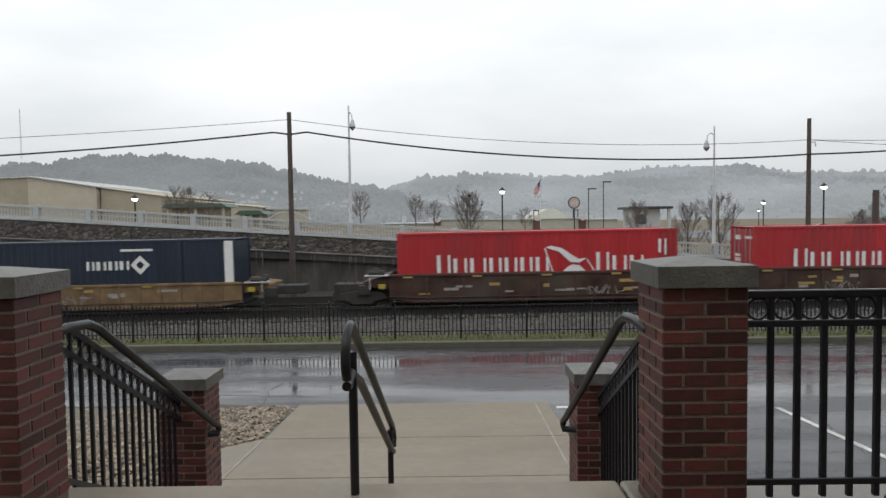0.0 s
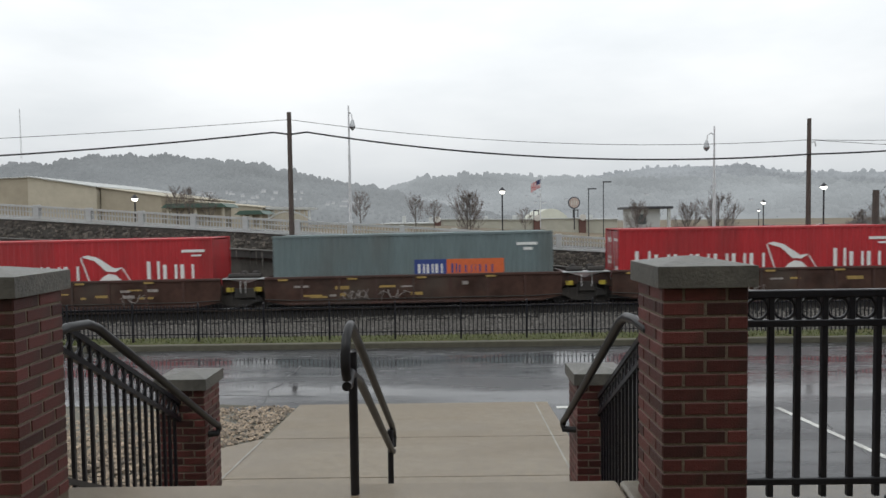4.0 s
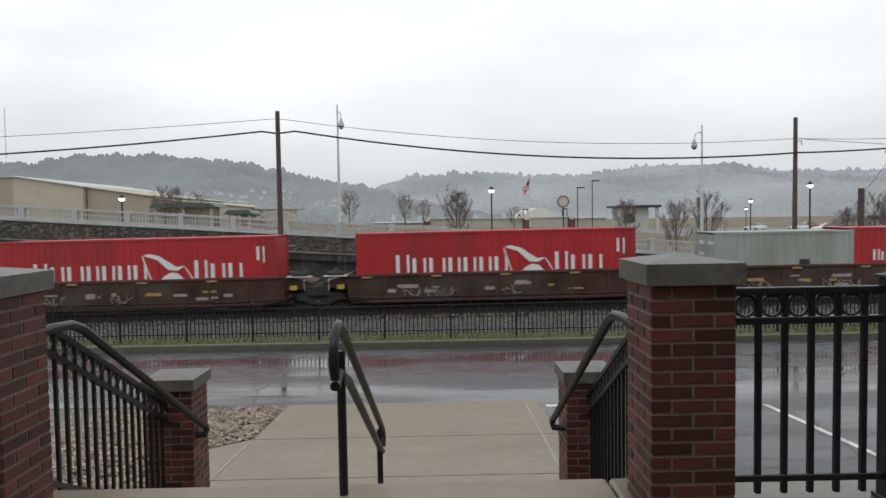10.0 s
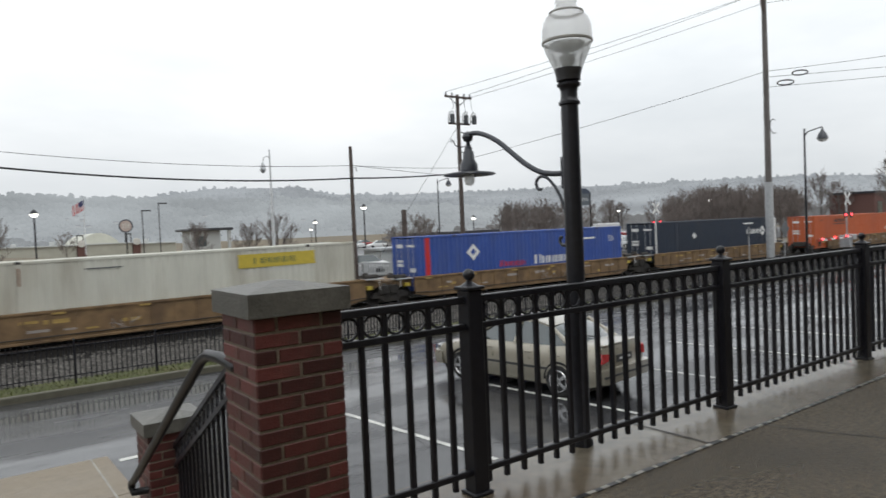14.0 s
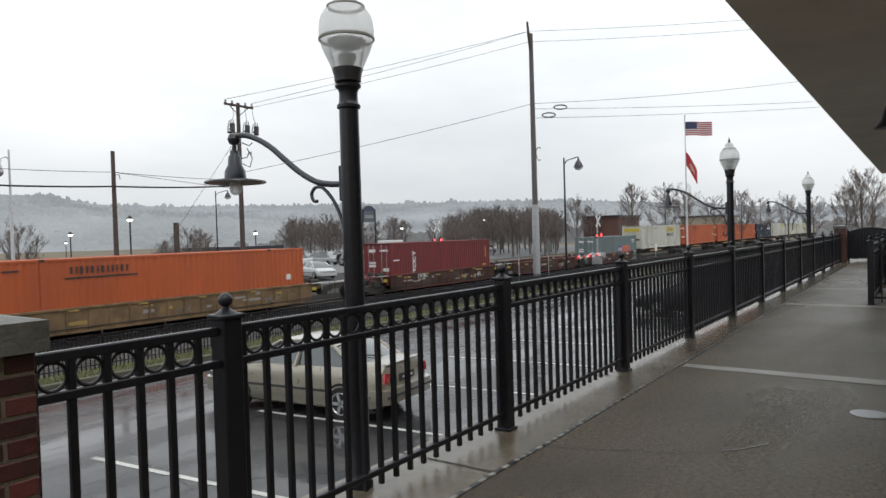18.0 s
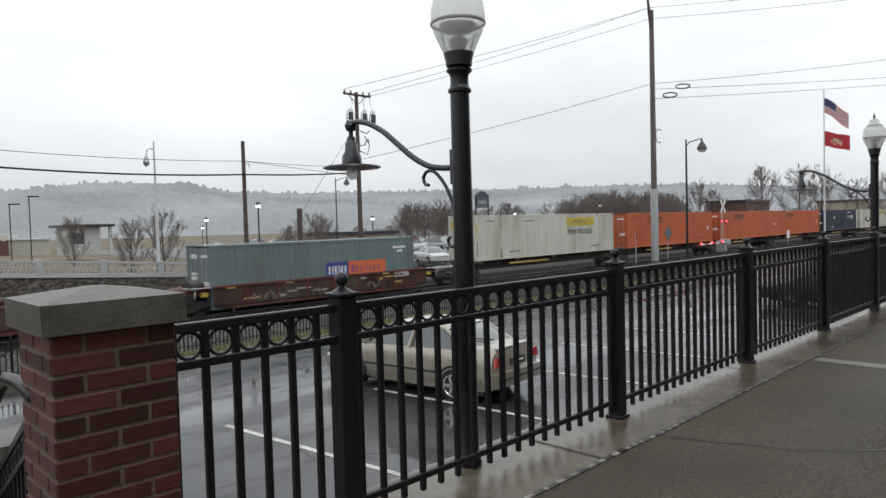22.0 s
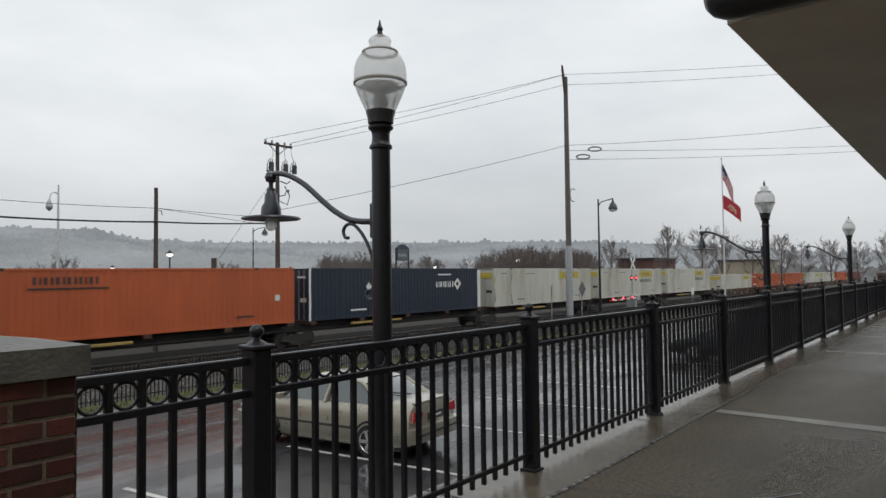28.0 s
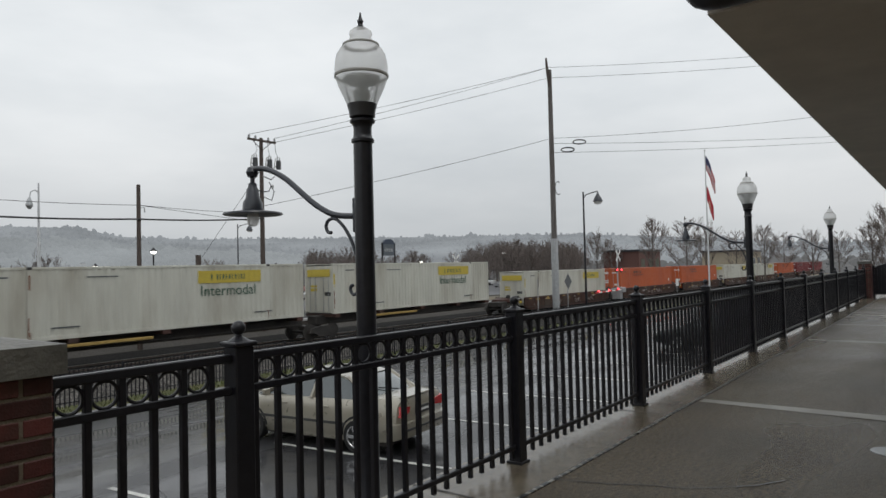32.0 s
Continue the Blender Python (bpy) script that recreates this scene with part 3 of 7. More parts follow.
# ---- ramp wall behind the railway ----
YW = 38.0
xs = [-70, -40, 0, 20, 30.4, 60]
wall_o = [(-70, -2.7)] + [(x, wall_top(x)) for x in xs] + [(60, -2.7)]
structure("wall_ramp", Shape().prism(wall_o, "y", YW - 0.05, YW + 0.45), RUBBLEBED, "dark rubble-stone retaining wall under a sloping road", "wall")
r = Shape()
for i in range(9500):
    x = random.uniform(-34, 30)
    zt = wall_top(x) - 0.12
    z = random.uniform(-2.3, zt)
    w, h = random.uniform(0.05, 0.16), random.uniform(0.04, 0.10)
    d = random.uniform(0.02, 0.07)
    y = YW - 0.05
    vs = [(x - w, y, z - h), (x + w * random.uniform(0.7, 1), y, z - h * random.uniform(0.6, 1)), (x + w, y, z + h), (x - w * random.uniform(0.6, 1), y, z + h * random.uniform(0.7, 1)),
          (x - w * 0.6, y - d, z - h * 0.6), (x + w * 0.6, y - d, z - h * 0.5), (x + w * 0.6, y - d, z + h * 0.6), (x - w * 0.5, y - d, z + h * 0.5)]
    r.add(vs, [(4, 5, 6, 7), (0, 1, 5, 4), (1, 2, 6, 5), (2, 3, 7, 6), (3, 0, 4, 7)])
structure("wall_stones", r, RUBBLE, "uneven dark rubble stones facing the ramp wall", "stones", "stuff")
cap_o = [(x, wall_top(x) - 0.02) for x in xs] + [(x, wall_top(x) + 0.10) for x in reversed(xs)]
structure("wall_coping", Shape().prism(cap_o, "y", YW - 0.14, YW + 0.5), WHITERAIL, "pale concrete coping on the ramp wall", "coping")
# lower stained wall in front of it, under a dark edge beam, with lime that ran down from the joints
LOW = [(-70, 3.5), (-25, 0.77), (-14, 0.14), (-8, -0.27), (2, -0.9), (6, -1.2), (12, -1.9)]


def low_top(x):
    return float(np.interp(x, [q[0] for q in LOW], [q[1] for q in LOW]))


structure("wall_low", Shape().prism([(-70, -2.9)] + [(x, z - 0.05) for x, z in LOW] + [(14, -2.9)], "y", 36.0, 36.4), DARKWALL, "low dark stained concrete wall beside the track", "wall")
beam_o = LOW + [(x, z - (0.46 if x < -10 else 0.34)) for x, z in reversed(LOW)]
structure("wall_low_coping", Shape().prism(beam_o, "y", 35.72, 36.5), EDGEBEAM, "dark concrete edge beam on the low wall", "coping")
structure("wall_low_lip", Shape().prism([(x, z + 0.003) for x, z in LOW] + [(x, z + 0.05) for x, z in reversed(LOW)], "y", 35.66, 36.5), DARKWALL, "thin weathered lip on the edge beam", "coping")
rl = random.Random(31)
lime = Shape()
for i in range(46):
    x = rl.uniform(-25, 3)
    zt = low_top(x)
    w = rl.uniform(0.015, 0.045)
    z0 = zt - rl.uniform(0.35, 1.3)
    lime.prism([(x - w, zt - 0.03), (x + w, zt - 0.03), (x + w * 0.8, (zt + z0) / 2), (x + w * 0.3, z0), (x - w * 0.3, z0 + 0.05), (x - w * 0.9, (zt + z0) / 2)], "y", 35.705, 35.715)
structure("lime_stains", lime, LIME, "pale lime runs on the low wall", "stains", "stuff")
# sloping road behind the balustrade and land beyond
up = Shape()
cols = [-200, -70, -40, -20, 0, 10, 20, 30.4, 60, 140]
rows_y = [38.45, 46, 60, 90, 200]
for y in rows_y:
    for x in cols:
        f = min(1, (y - 38.45) / 30)
        up.v.append((x, y, wall_top(x) * (1 - f) + f * max(-1.9, min(0.6, 0.03 - 0.07 * max(0.0, x)))))
n = len(cols)
for j in range(len(rows_y) - 1):
    for i in range(n - 1):
        up.f.append((j * n + i, j * n + i + 1, (j + 1) * n + i + 1, (j + 1) * n + i))
rr = Shape()
for x in cols[1:-1]:
    rr.v += [(x, 38.46, wall_top(x) + 0.006), (x, 46.5, wall_top(x) * 0.735 + 0.265 * max(-1.9, min(0.6, 0.03 - 0.07 * max(0.0, x))) + 0.03)]
rr.f = [(2 * i, 2 * i + 2, 2 * i + 3, 2 * i + 1) for i in range(len(cols) - 3)]
structure("ramp_road", rr, RAMPROAD, "dark wet asphalt of the road behind the balustrade", "road")
structure("land", up, FIELD, "dull brown and grey land behind the ramp", "ground")


def balustrade():
    group = "white balustrade panels"
    bar_mesh = Shape().box(-0.02, 0.02, -0.02, 0.02, 0.10, 0.63).mesh("bar", WHITERAIL)
    x = -40.7
    while x < 27:
        x1 = x + 2.95
        th = thing("balustrade_panel", "white precast balustrade panel with thin slotted bars", "balustrade", group, pose(x, YW, 0))
        za, zb = wall_top(x) + 0.10, wall_top(x1) + 0.10
        k = (zb - za) / 2.95
        part("post", Shape().cbox(-0.16, 0.16, -0.12, 0.16, za, za + 0.78, 0.02), WHITERAIL, th)
        for nm, lo, hi, t in (("top_rail", 0.61, 0.73, 0.11), ("middle_rail", 0.36, 0.42, 0.06), ("bottom_rail", 0.03, 0.12, 0.09)):
            part(nm, Shape().prism([(0.16, za + lo), (2.79, zb + lo), (2.79, zb + hi), (0.16, za + hi)], "y", -t, t), WHITERAIL, th)
        for i in range(15):
            bx = 0.27 + i * 0.172
            part("bar", bar_mesh, WHITERAIL, th, at=pose(bx, 0, za + k * bx))
        x = x1


balustrade()


# ---- station platform and steps ----
plat = Shape().prism([(-40, -2.6), (-40, 0.0), (60, 0.0), (60, -2.6)], "y", -4.0, 2.98)
structure("platform", plat, PLATFORM, "wet grey concrete station platform", "platform")
structure("platform_edge", Shape().cbox(1.05, 60, 2.995, YEDGE, -2.6, 0.0, 0.015), EDGEBAND, "paler concrete edge strip under the railing", "platform")
structure("landing", Shape().cbox(-2.05, 1.035, 2.995, YEDGE, -2.6, 0.0, 0.015), CONCRETE, "wet pale concrete landing at the head of the steps", "landing")
structure("platform_edge_west", Shape().cbox(-40, -2.065, 2.995, YEDGE, -2.6, 0.0, 0.015), EDGEBAND, "paler concrete edge strip of the platform", "platform")
stair = thing("steps", "wet pale concrete steps between railings", "steps")
stair["kind"] = "structure"
ZFOOT, YFOOT = -1.45, 5.85
for i in range(7):
    part("step", Shape().cbox(-2.0, 1.15, YEDGE + 0.002 + i * 0.32, YEDGE + 0.32 + i * 0.32, -2.6, -0.166 * (i + 1), 0.012), CONCRETE, stair)


def walk_z(y):
    return -1.45 - (y - 5.99) * (0.43 / 5.91)


walkway = thing("walkway", "wet pale concrete path with thin joints", "path")
walkway["kind"] = "structure"


def slab(corners):
    """A slab of the sloping path over four (x, y) corners."""
    n = len(corners)
    sh = Shape()
    sh.add([(x, y, walk_z(y)) for x, y in corners] + [(x, y, -2.6) for x, y in corners],
           [tuple(range(n)), tuple(reversed(range(n, 2 * n)))] + [(i, i + n, (i + 1) % n + n, (i + 1) % n) for i in range(n)])
    part("slab", sh, CONCRETE, walkway)


def path_right(y):
    return 1.78 + (y - 6) * 0.021


for ya, yb in ((5.992, 7.872), (7.892, 9.725), (9.745, 12.17)):
    slab([(-2.585, ya), (path_right(ya), ya), (path_right(yb), yb), (-2.60, yb)])
slab([(-3.25, 5.992), (-2.605, 5.992), (-2.605, 9.76), (-3.25, 9.05)])
for nm, lab, xa, ya, xb, yb in (("path_side_line", "thin white joint beside the pebble bed", -2.593, 7.0, -2.596, 9.66), ("path_edge_line", "thin white joint along the path edge", 1.53, 6.3, 1.68, 12.16)):
    structure(nm, Shape().add([(xa - 0.013, ya, walk_z(ya) + 0.006), (xa + 0.013, ya, walk_z(ya) + 0.006), (xb + 0.013, yb, walk_z(yb) + 0.006), (xb - 0.013, yb, walk_z(yb) + 0.006)], [(0, 1, 2, 3)]), CHALK, lab, "joint")

# pebble bed beside the path
structure("pebble_base", Shape().add([(-9, YEDGE, -1.62), (-3.26, YEDGE, -1.50), (-3.26, 9.05, walk_z(9.05) - 0.03), (-2.61, 9.78, walk_z(9.78) - 0.03), (-2.61, 12.05, walk_z(12.05) - 0.03), (-4.0, 12.15, -1.87), (-9, 12.15, -1.88)], [(0, 1, 2, 3, 4, 5, 6)]), KERB, "bed under river pebbles", "pebbles")
p = Shape()
for i in range(11000):
    y = random.uniform(4.2, 12.05)
    x = random.uniform(-7.0, float(np.interp(y, [4, 9.05, 9.78, 12.05], [-3.29, -3.29, -2.65, -2.65])))
    stone_at(p, x, y, walk_z(max(6, y)) - 0.03 + random.uniform(0, 0.04) - 0.02 * (-3 - x if x < -3 else 0) * 0.3, random.uniform(0.022, 0.055))
structure("pebbles", p, PEBBLE, "rounded tan and grey river pebbles", "pebbles", "stuff")

# joints and marks on the platform
for i, x in enumerate((7.80, 14.35, 17.9, 21.0, 24.0)):
    structure("platform_joint", Shape().add([(x + 0.30, -0.2, 0.004), (x + 0.42, -0.2, 0.004), (x + 0.12, 1.2, 0.004), (x - 0.12, 1.2, 0.004), (x + 0.11, 2.94, 0.004), (x - 0.06, 2.94, 0.004)], [(0, 1, 2, 3), (3, 2, 4, 5)]), CHALK, "pale worn joint across the platform", "joint")
dash, gap = Shape(), Shape()
x = 1.5
while x < 30:
    w = random.uniform(0.02, 0.07)
    j_ = 0.004 * math.sin(x * 2.1) + random.uniform(-0.003, 0.003)
    dash.box(x, x + w, 2.972 + j_, 3.000 + j_, -0.02, 0.006)
    g2 = random.uniform(0.04, 0.11)
    gap.box(x + w + 0.001, x + w + g2 - 0.001, 2.968 + j_, 3.004 + j_, -0.02, 0.005)
    x += w + g2
structure("edge_gap", gap, TAR, "dark open gaps in the joint along the platform edge", "joint")
structure("edge_joint", dash, CHALK, "broken pale joint along the platform edge strip", "joint")
PCRACK = [(4.62, 2.985), (4.68, 2.80), (4.74, 2.62), (4.84, 2.42), (4.90, 2.21), (5.04, 2.02), (5.2, 1.84), (5.42, 1.70)]
ck = Shape()
for i, (x, y) in enumerate(PCRACK):
    ck.v += [(x - 0.006, y - 0.003, 0.004), (x + 0.007, y + 0.004, 0.004)]
ck.f = [(2 * i, 2 * i + 1, 2 * i + 3, 2 * i + 2) for i in range(len(PCRACK) - 1)]
structure("platform_crack", ck, TAR, "thin dark crack across the platform", "crack")
for x in (4.0, 6.95, 10.0, 13.1, 16.2):
    structure("edge_cross_joint", sheet(x, x + 0.018, 3.01, YEDGE - 0.02, 0.004), JOINT, "dark joint across the platform edge strip", "joint")
# pale metal disc put in for the whitish gleam of a wet patch
tagged(part("wet_patch_disc", Shape().lathe([(0.13, 0.0), (0.13, 0.006), (0.11, 0.009), (0.02, 0.009)], 24, 6.55, 1.19, 0.0), GALV), "pale disc standing in for a bright wet patch on the platform", "drain cover")


# ---- brick pillars ----
def pillar(name, x, y, z0, ztop, label):
    """x, y: the corner of least x and y; the brick shaft is 0.397 square."""
    th = thing(name, label, "pillar", "brick pillars", pose(x, y, 0))
    w, cz = 0.397, ztop - 0.125
    part("core", Shape().box(0.002, w - 0.002, 0.002, w - 0.002, z0, cz), MORTAR, th)
    full = Shape().cbox(0.001, 0.191, -0.003, 0.09, 0, 0.0555, 0.003).mesh("brick", BRICK)
    half = Shape().cbox(0.001, 0.090, -0.003, 0.09, 0, 0.0555, 0.003).mesh("brick", BRICK)
    z, row = cz - 0.0677, 0
    while z > z0 - 0.02:
        for side in range(4):
            lay = [(0, full), (0.204, full)] if (row + side) % 2 else [(0, half), (0.102, full), (0.305, half)]
            for u, me in lay:
                ob = part("brick", me, BRICK, th)
                ob.matrix_basis = pose(w / 2, w / 2, 0, 0, 0, 90 * side) @ pose(-w / 2 + u, -w / 2, z + 0.005)
        z -= 0.0677
        row += 1
    o = 0.034
    cap = Shape()
    b0, b1, zc = -o, w + o, cz
    cap.add([(b0, b0, zc), (b1, b0, zc), (b1, b1, zc), (b0, b1, zc), (b0, b0, zc + 0.10), (b1, b0, zc + 0.10), (b1, b1, zc + 0.10), (b0, b1, zc + 0.10),
             (w / 2 - 0.03, w / 2 - 0.03, zc + 0.135), (w / 2 + 0.03, w / 2 - 0.03, zc + 0.135), (w / 2 + 0.03, w / 2 + 0.03, zc + 0.135), (w / 2 - 0.03, w / 2 + 0.03, zc + 0.135)],
            [(3, 2, 1, 0), (0, 1, 5, 4), (1, 2, 6, 5), (2, 3, 7, 6), (3, 0, 4, 7), (4, 5, 9, 8), (5, 6, 10, 9), (6, 7, 11, 10), (7, 4, 8, 11), (8, 9, 10, 11)])
    part("cap", cap, CAPSTONE, th, "grey weathered cast-stone cap")
    return th


pillar("brick_pillar", 1.115, 3.2, 0.0, 1.257, "red brick pillar with a wet grey stone cap by the platform fence")
pillar("brick_pillar", -2.335, 3.2, 0.0, 1.25, "red brick pillar with a wet grey stone cap by the steps")
pillar("brick_pillar", 1.25, 5.95, -1.5, 0.107, "red brick pillar with a stone cap at the foot of the steps")
pillar("brick_pillar", -2.462, 5.95, -1.5, 0.105, "red brick pillar with a stone cap at the foot of the steps")
pillar("brick_pillar", 29.6, 3.2, 0.0, 1.4, "red brick pillar at the far end of the platform fence")


# ---- iron fence on the platform ----
def fence_panel(x0, x1, first, label):
    th = thing("iron_fence", label, "fence", "platform fence panels", pose(x0, 3.4, 0))
    L = x1 - x0
    for nm, zz, h in (("top_rail", 1.072, 0.038), ("middle_rail", 0.925, 0.036), ("bottom_rail", 0.125, 0.036)):
        part(nm, Shape().cbox(0, L, -0.019, 0.019, zz - h / 2, zz + h / 2, 0.005), IRON, th)
    bay = 0.1335
    n = int((L - 0.05) / bay)
    pick = Shape().cbox(-0.0145, 0.0145, -0.0145, 0.0145, 0.045, 1.06, 0.003).mesh("picket", IRON)
    ring = Shape().tube(arc((0, 0, 0.998), 0.0525, 0, 360, 22)[:-1], 0.0075, 6, True).mesh("ring", IRON, True)
    x0 = L - 0.10 - n * bay if first else (L - n * bay) / 2
    for i in range(n + 1):
        part("picket", pick, IRON, th, at=pose(x0 + i * bay, 0, 0))
        if i < n:
            part("ring", ring, IRON, th, at=pose(x0 + (i + 0.5) * bay, 0, 0))
    return th


def fence_post(x, y=3.4, z=0.0, name="fence_post"):
    th = thing(name, "square black iron fence post with a ball finial", "fence post", "platform fence posts", pose(x, y, z))
    part("shaft", Shape().cbox(-0.05, 0.05, -0.05, 0.05, 0, 1.125, 0.006), IRON, th)
    part("base_plate", Shape().cbox(-0.065, 0.065, -0.065, 0.065, 0.0, 0.02, 0.004), IRON, th)
    part("post_cap", Shape().cbox(-0.062, 0.062, -0.062, 0.062, 1.125, 1.145, 0.005).lathe([(0.055, 1.145), (0.035, 1.158), (0.018, 1.168), (0.016, 1.176)], 14), IRON, th)
    part("ball", Shape().lathe([(0.004, 0), (0.019, 0.004), (0.030, 0.017), (0.034, 0.032), (0.030, 0.047), (0.019, 0.060), (0.004, 0.065)], 16, 0, 0, 1.174), IRON, th, smooth=True)
    return th


posts = [2.40 + 2.44 * i for i in range(12)]
for i, x in enumerate(posts):
    fence_post(x)
fence_panel(1.515, posts[0] - 0.05, True, "short black iron fence panel with rings beside a brick pillar")
for a, c in zip(posts, posts[1:]):
    fence_panel(a + 0.05, c - 0.05, False, "black iron fence panel with pickets and a row of rings")
fence_panel(posts[-1] + 0.05, 29.6, False, "black iron fence panel with pickets and a row of rings")


# ---- stair railings ----
def stair_rail(x, side):
    th = thing("stair_railing", "black iron stair railing with rings and a sloping pipe handrail", "railing", "stair railings", pose(x, 3.6, 0, 0, 0, 3.2 * side) @ pose(0, -3.6, 0))
    ya, yb = 3.6, 5.96
    k = -0.515
    za = 1.08

    def zz(y, base):
        return base + k * (y - ya)
    for nm, base, h in (("top_rail", za, 0.04), ("middle_rail", za - 0.155, 0.036), ("bottom_rail", 0.14, 0.036)):
        part(nm, Shape().prism([(ya, zz(ya, base) - h / 2), (yb, zz(yb, base) - h / 2), (yb, zz(yb, base) + h / 2), (ya, zz(ya, base) + h / 2)], "x", -0.019, 0.019), IRON, th)
    n = 19
    step = (yb - ya) / n
    for i in range(1, n):
        y = ya + i * step
        part("picket", Shape().box(-0.011, 0.011, y - 0.011, y + 0.011, zz(y, 0.06), zz(y, za)), IRON, th)
    for i in range(n):
        y = ya + (i + 0.5) * step
        part("ring", Shape().tube([(0, y + 0.046 * math.cos(a), zz(y, za - 0.078) + 0.046 * math.sin(a)) for a in [6.2832 * j / 16 for j in range(16)]], 0.0075, 5, True), IRON, th)
    hx = 0.16 * side
    def lx(y):
        return side * (0.185 + 0.05 * (y - 3.6))
    pts = [(hx * 0.55, 3.40, 0.875), (lx(3.48), 3.48, 0.885), (lx(3.7), 3.70, 0.90), (lx(3.9), 3.90, 0.888), (lx(4.02), 4.02, 0.845)]
    pts += [(lx(4.02 + 1.96 * i / 6), 4.02 + 1.96 * i / 6, 0.845 - 0.604 * 1.96 * i / 6) for i in range(1, 7)]
    pts += [(lx(6.06), 6.06, -0.375), (lx(6.08), 6.08, -0.42), (lx(6.05), 6.05, -0.45), (lx(6.0) * 0.6, 6.02, -0.45)]
    part("handrail", Shape().tube(pts, 0.028, 10), RAILPIPE, th, "black pipe handrail with worn sheen", smooth=True)
    return th


stair_rail(1.315, -1)
stair_rail(-2.16, 1)


def centre_rail():
    th = thing("centre_handrail", "black pipe handrail on two posts in the middle of the steps", "handrail", "", pose(-0.403, 3.6, -0.03, 0, 0, -1.4) @ pose(0, -3.6, 0))
    part("upper_post", Shape().tube([(0, 3.60, 0), (0, 3.60, 0.62), (0, 3.60, 0.80)], 0.024, 12), IRON, th, smooth=True)
    part("lower_post", Shape().tube([(-0.01, 5.42, -0.95), (-0.01, 5.42, -0.2)], 0.024, 12), IRON, th, smooth=True)
    for nm, o in (("upper_rail", 0.0), ("lower_rail", -0.21)):
        pts = [(0, 3.60 + 1.86 * i / 8, 0.935 + o - (1.12) * i / 8) for i in range(9)]
        if not o:
            pts = [(0, 3.42, 0.70), (0, 3.385, 0.76), (0, 3.39, 0.84), (0, 3.43, 0.905), (0, 3.50, 0.94), (0, 3.56, 0.95)] + pts[1:]
            pts += [(0, 5.53, -0.24), (0, 5.57, -0.31), (0, 5.53, -0.38)]
        else:
            pts = [(0, 3.41, 0.66), (0, 3.46, 0.655), (0, 3.54, 0.70)] + pts[1:] + [(0, 5.50, -0.41)]
        part(nm, Shape().tube(pts, 0.025, 10), RAILPIPE, th, smooth=True)


centre_rail()


# ---- low iron fence along the railway ----
def track_fence():
    step, n = 1.847, 16
    pick = Shape().box(-0.012, 0.012, -0.012, 0.012, 0.11, 1.04).mesh("picket", IRON)
    x = XFENCE - 15 * step
    while x < 47:
        th = thing("low_iron_fence", "low black iron picket fence panel between grass and ballast", "fence", "low railway fence panels", pose(x, 18.80, ZVERGE - 0.01))
        part("post", Shape().cbox(-0.027, 0.027, -0.027, 0.027, -0.1, 1.08, 0.004).lathe([(0.03, 1.08), (0.004, 1.115)], 6), IRON, th)
        for nm, zz in (("top_rail", 0.93), ("bottom_rail", 0.225)):
            part(nm, Shape().box(0, step, -0.013, 0.013, zz - 0.014, zz + 0.014), IRON, th)
        for k in range(1, n):
            part("picket", pick, IRON, th, at=pose(k * step / n, 0, 0))
        x += step


XFENCE = 0.50
track_fence()


# ---- the train ----
SPEED, YN = 12.8, 29.2
MOVERS = []


def keep_moving(ob, s, z, length):
    """Things of the train run along the track, down the slight grade at its lower end."""
    ob.matrix_basis = pose(s, YN, z)
    MOVERS.append((ob, s, z, length))


def on_track(s, z, length, t):
    x = s - SPEED * t
    c = x + length / 2
    slope = GRADE * min(1.0, max(0.0, (24 - c) / 24))
    return pose(x, YN, z + dip(c) - slope * length / 2, 0, -math.degrees(slope), 0)


def corrugated(L, y, z0, z1, pitch, depth, flip):
    """A side sheet pressed in trapezoid waves, between x = 0.12 and L - 0.12."""
    sh = Shape()
    n = int((L - 0.24) / pitch)
    pitch = (L - 0.24) / n
    xs = []
    for i in range(n):
        x = 0.12 + i * pitch
        xs += [(x, 0), (x + pitch * 0.30, 0), (x + pitch * 0.45, 1), (x + pitch * 0.85, 1)]
    xs.append((L - 0.12, 0))
    for x, d in xs:
        yy = y + flip * depth * d
        sh.v += [(x, yy, z0), (x, yy, z1)]
    for i in range(len(xs) - 1):
        sh.f.append((2 * i, 2 * i + 2, 2 * i + 3, 2 * i + 1))
    return sh


def plate(x0, x1, z0, z1, y=-0.006):
    return Shape().box(x0, x1, y, y + 0.004, z0, z1)


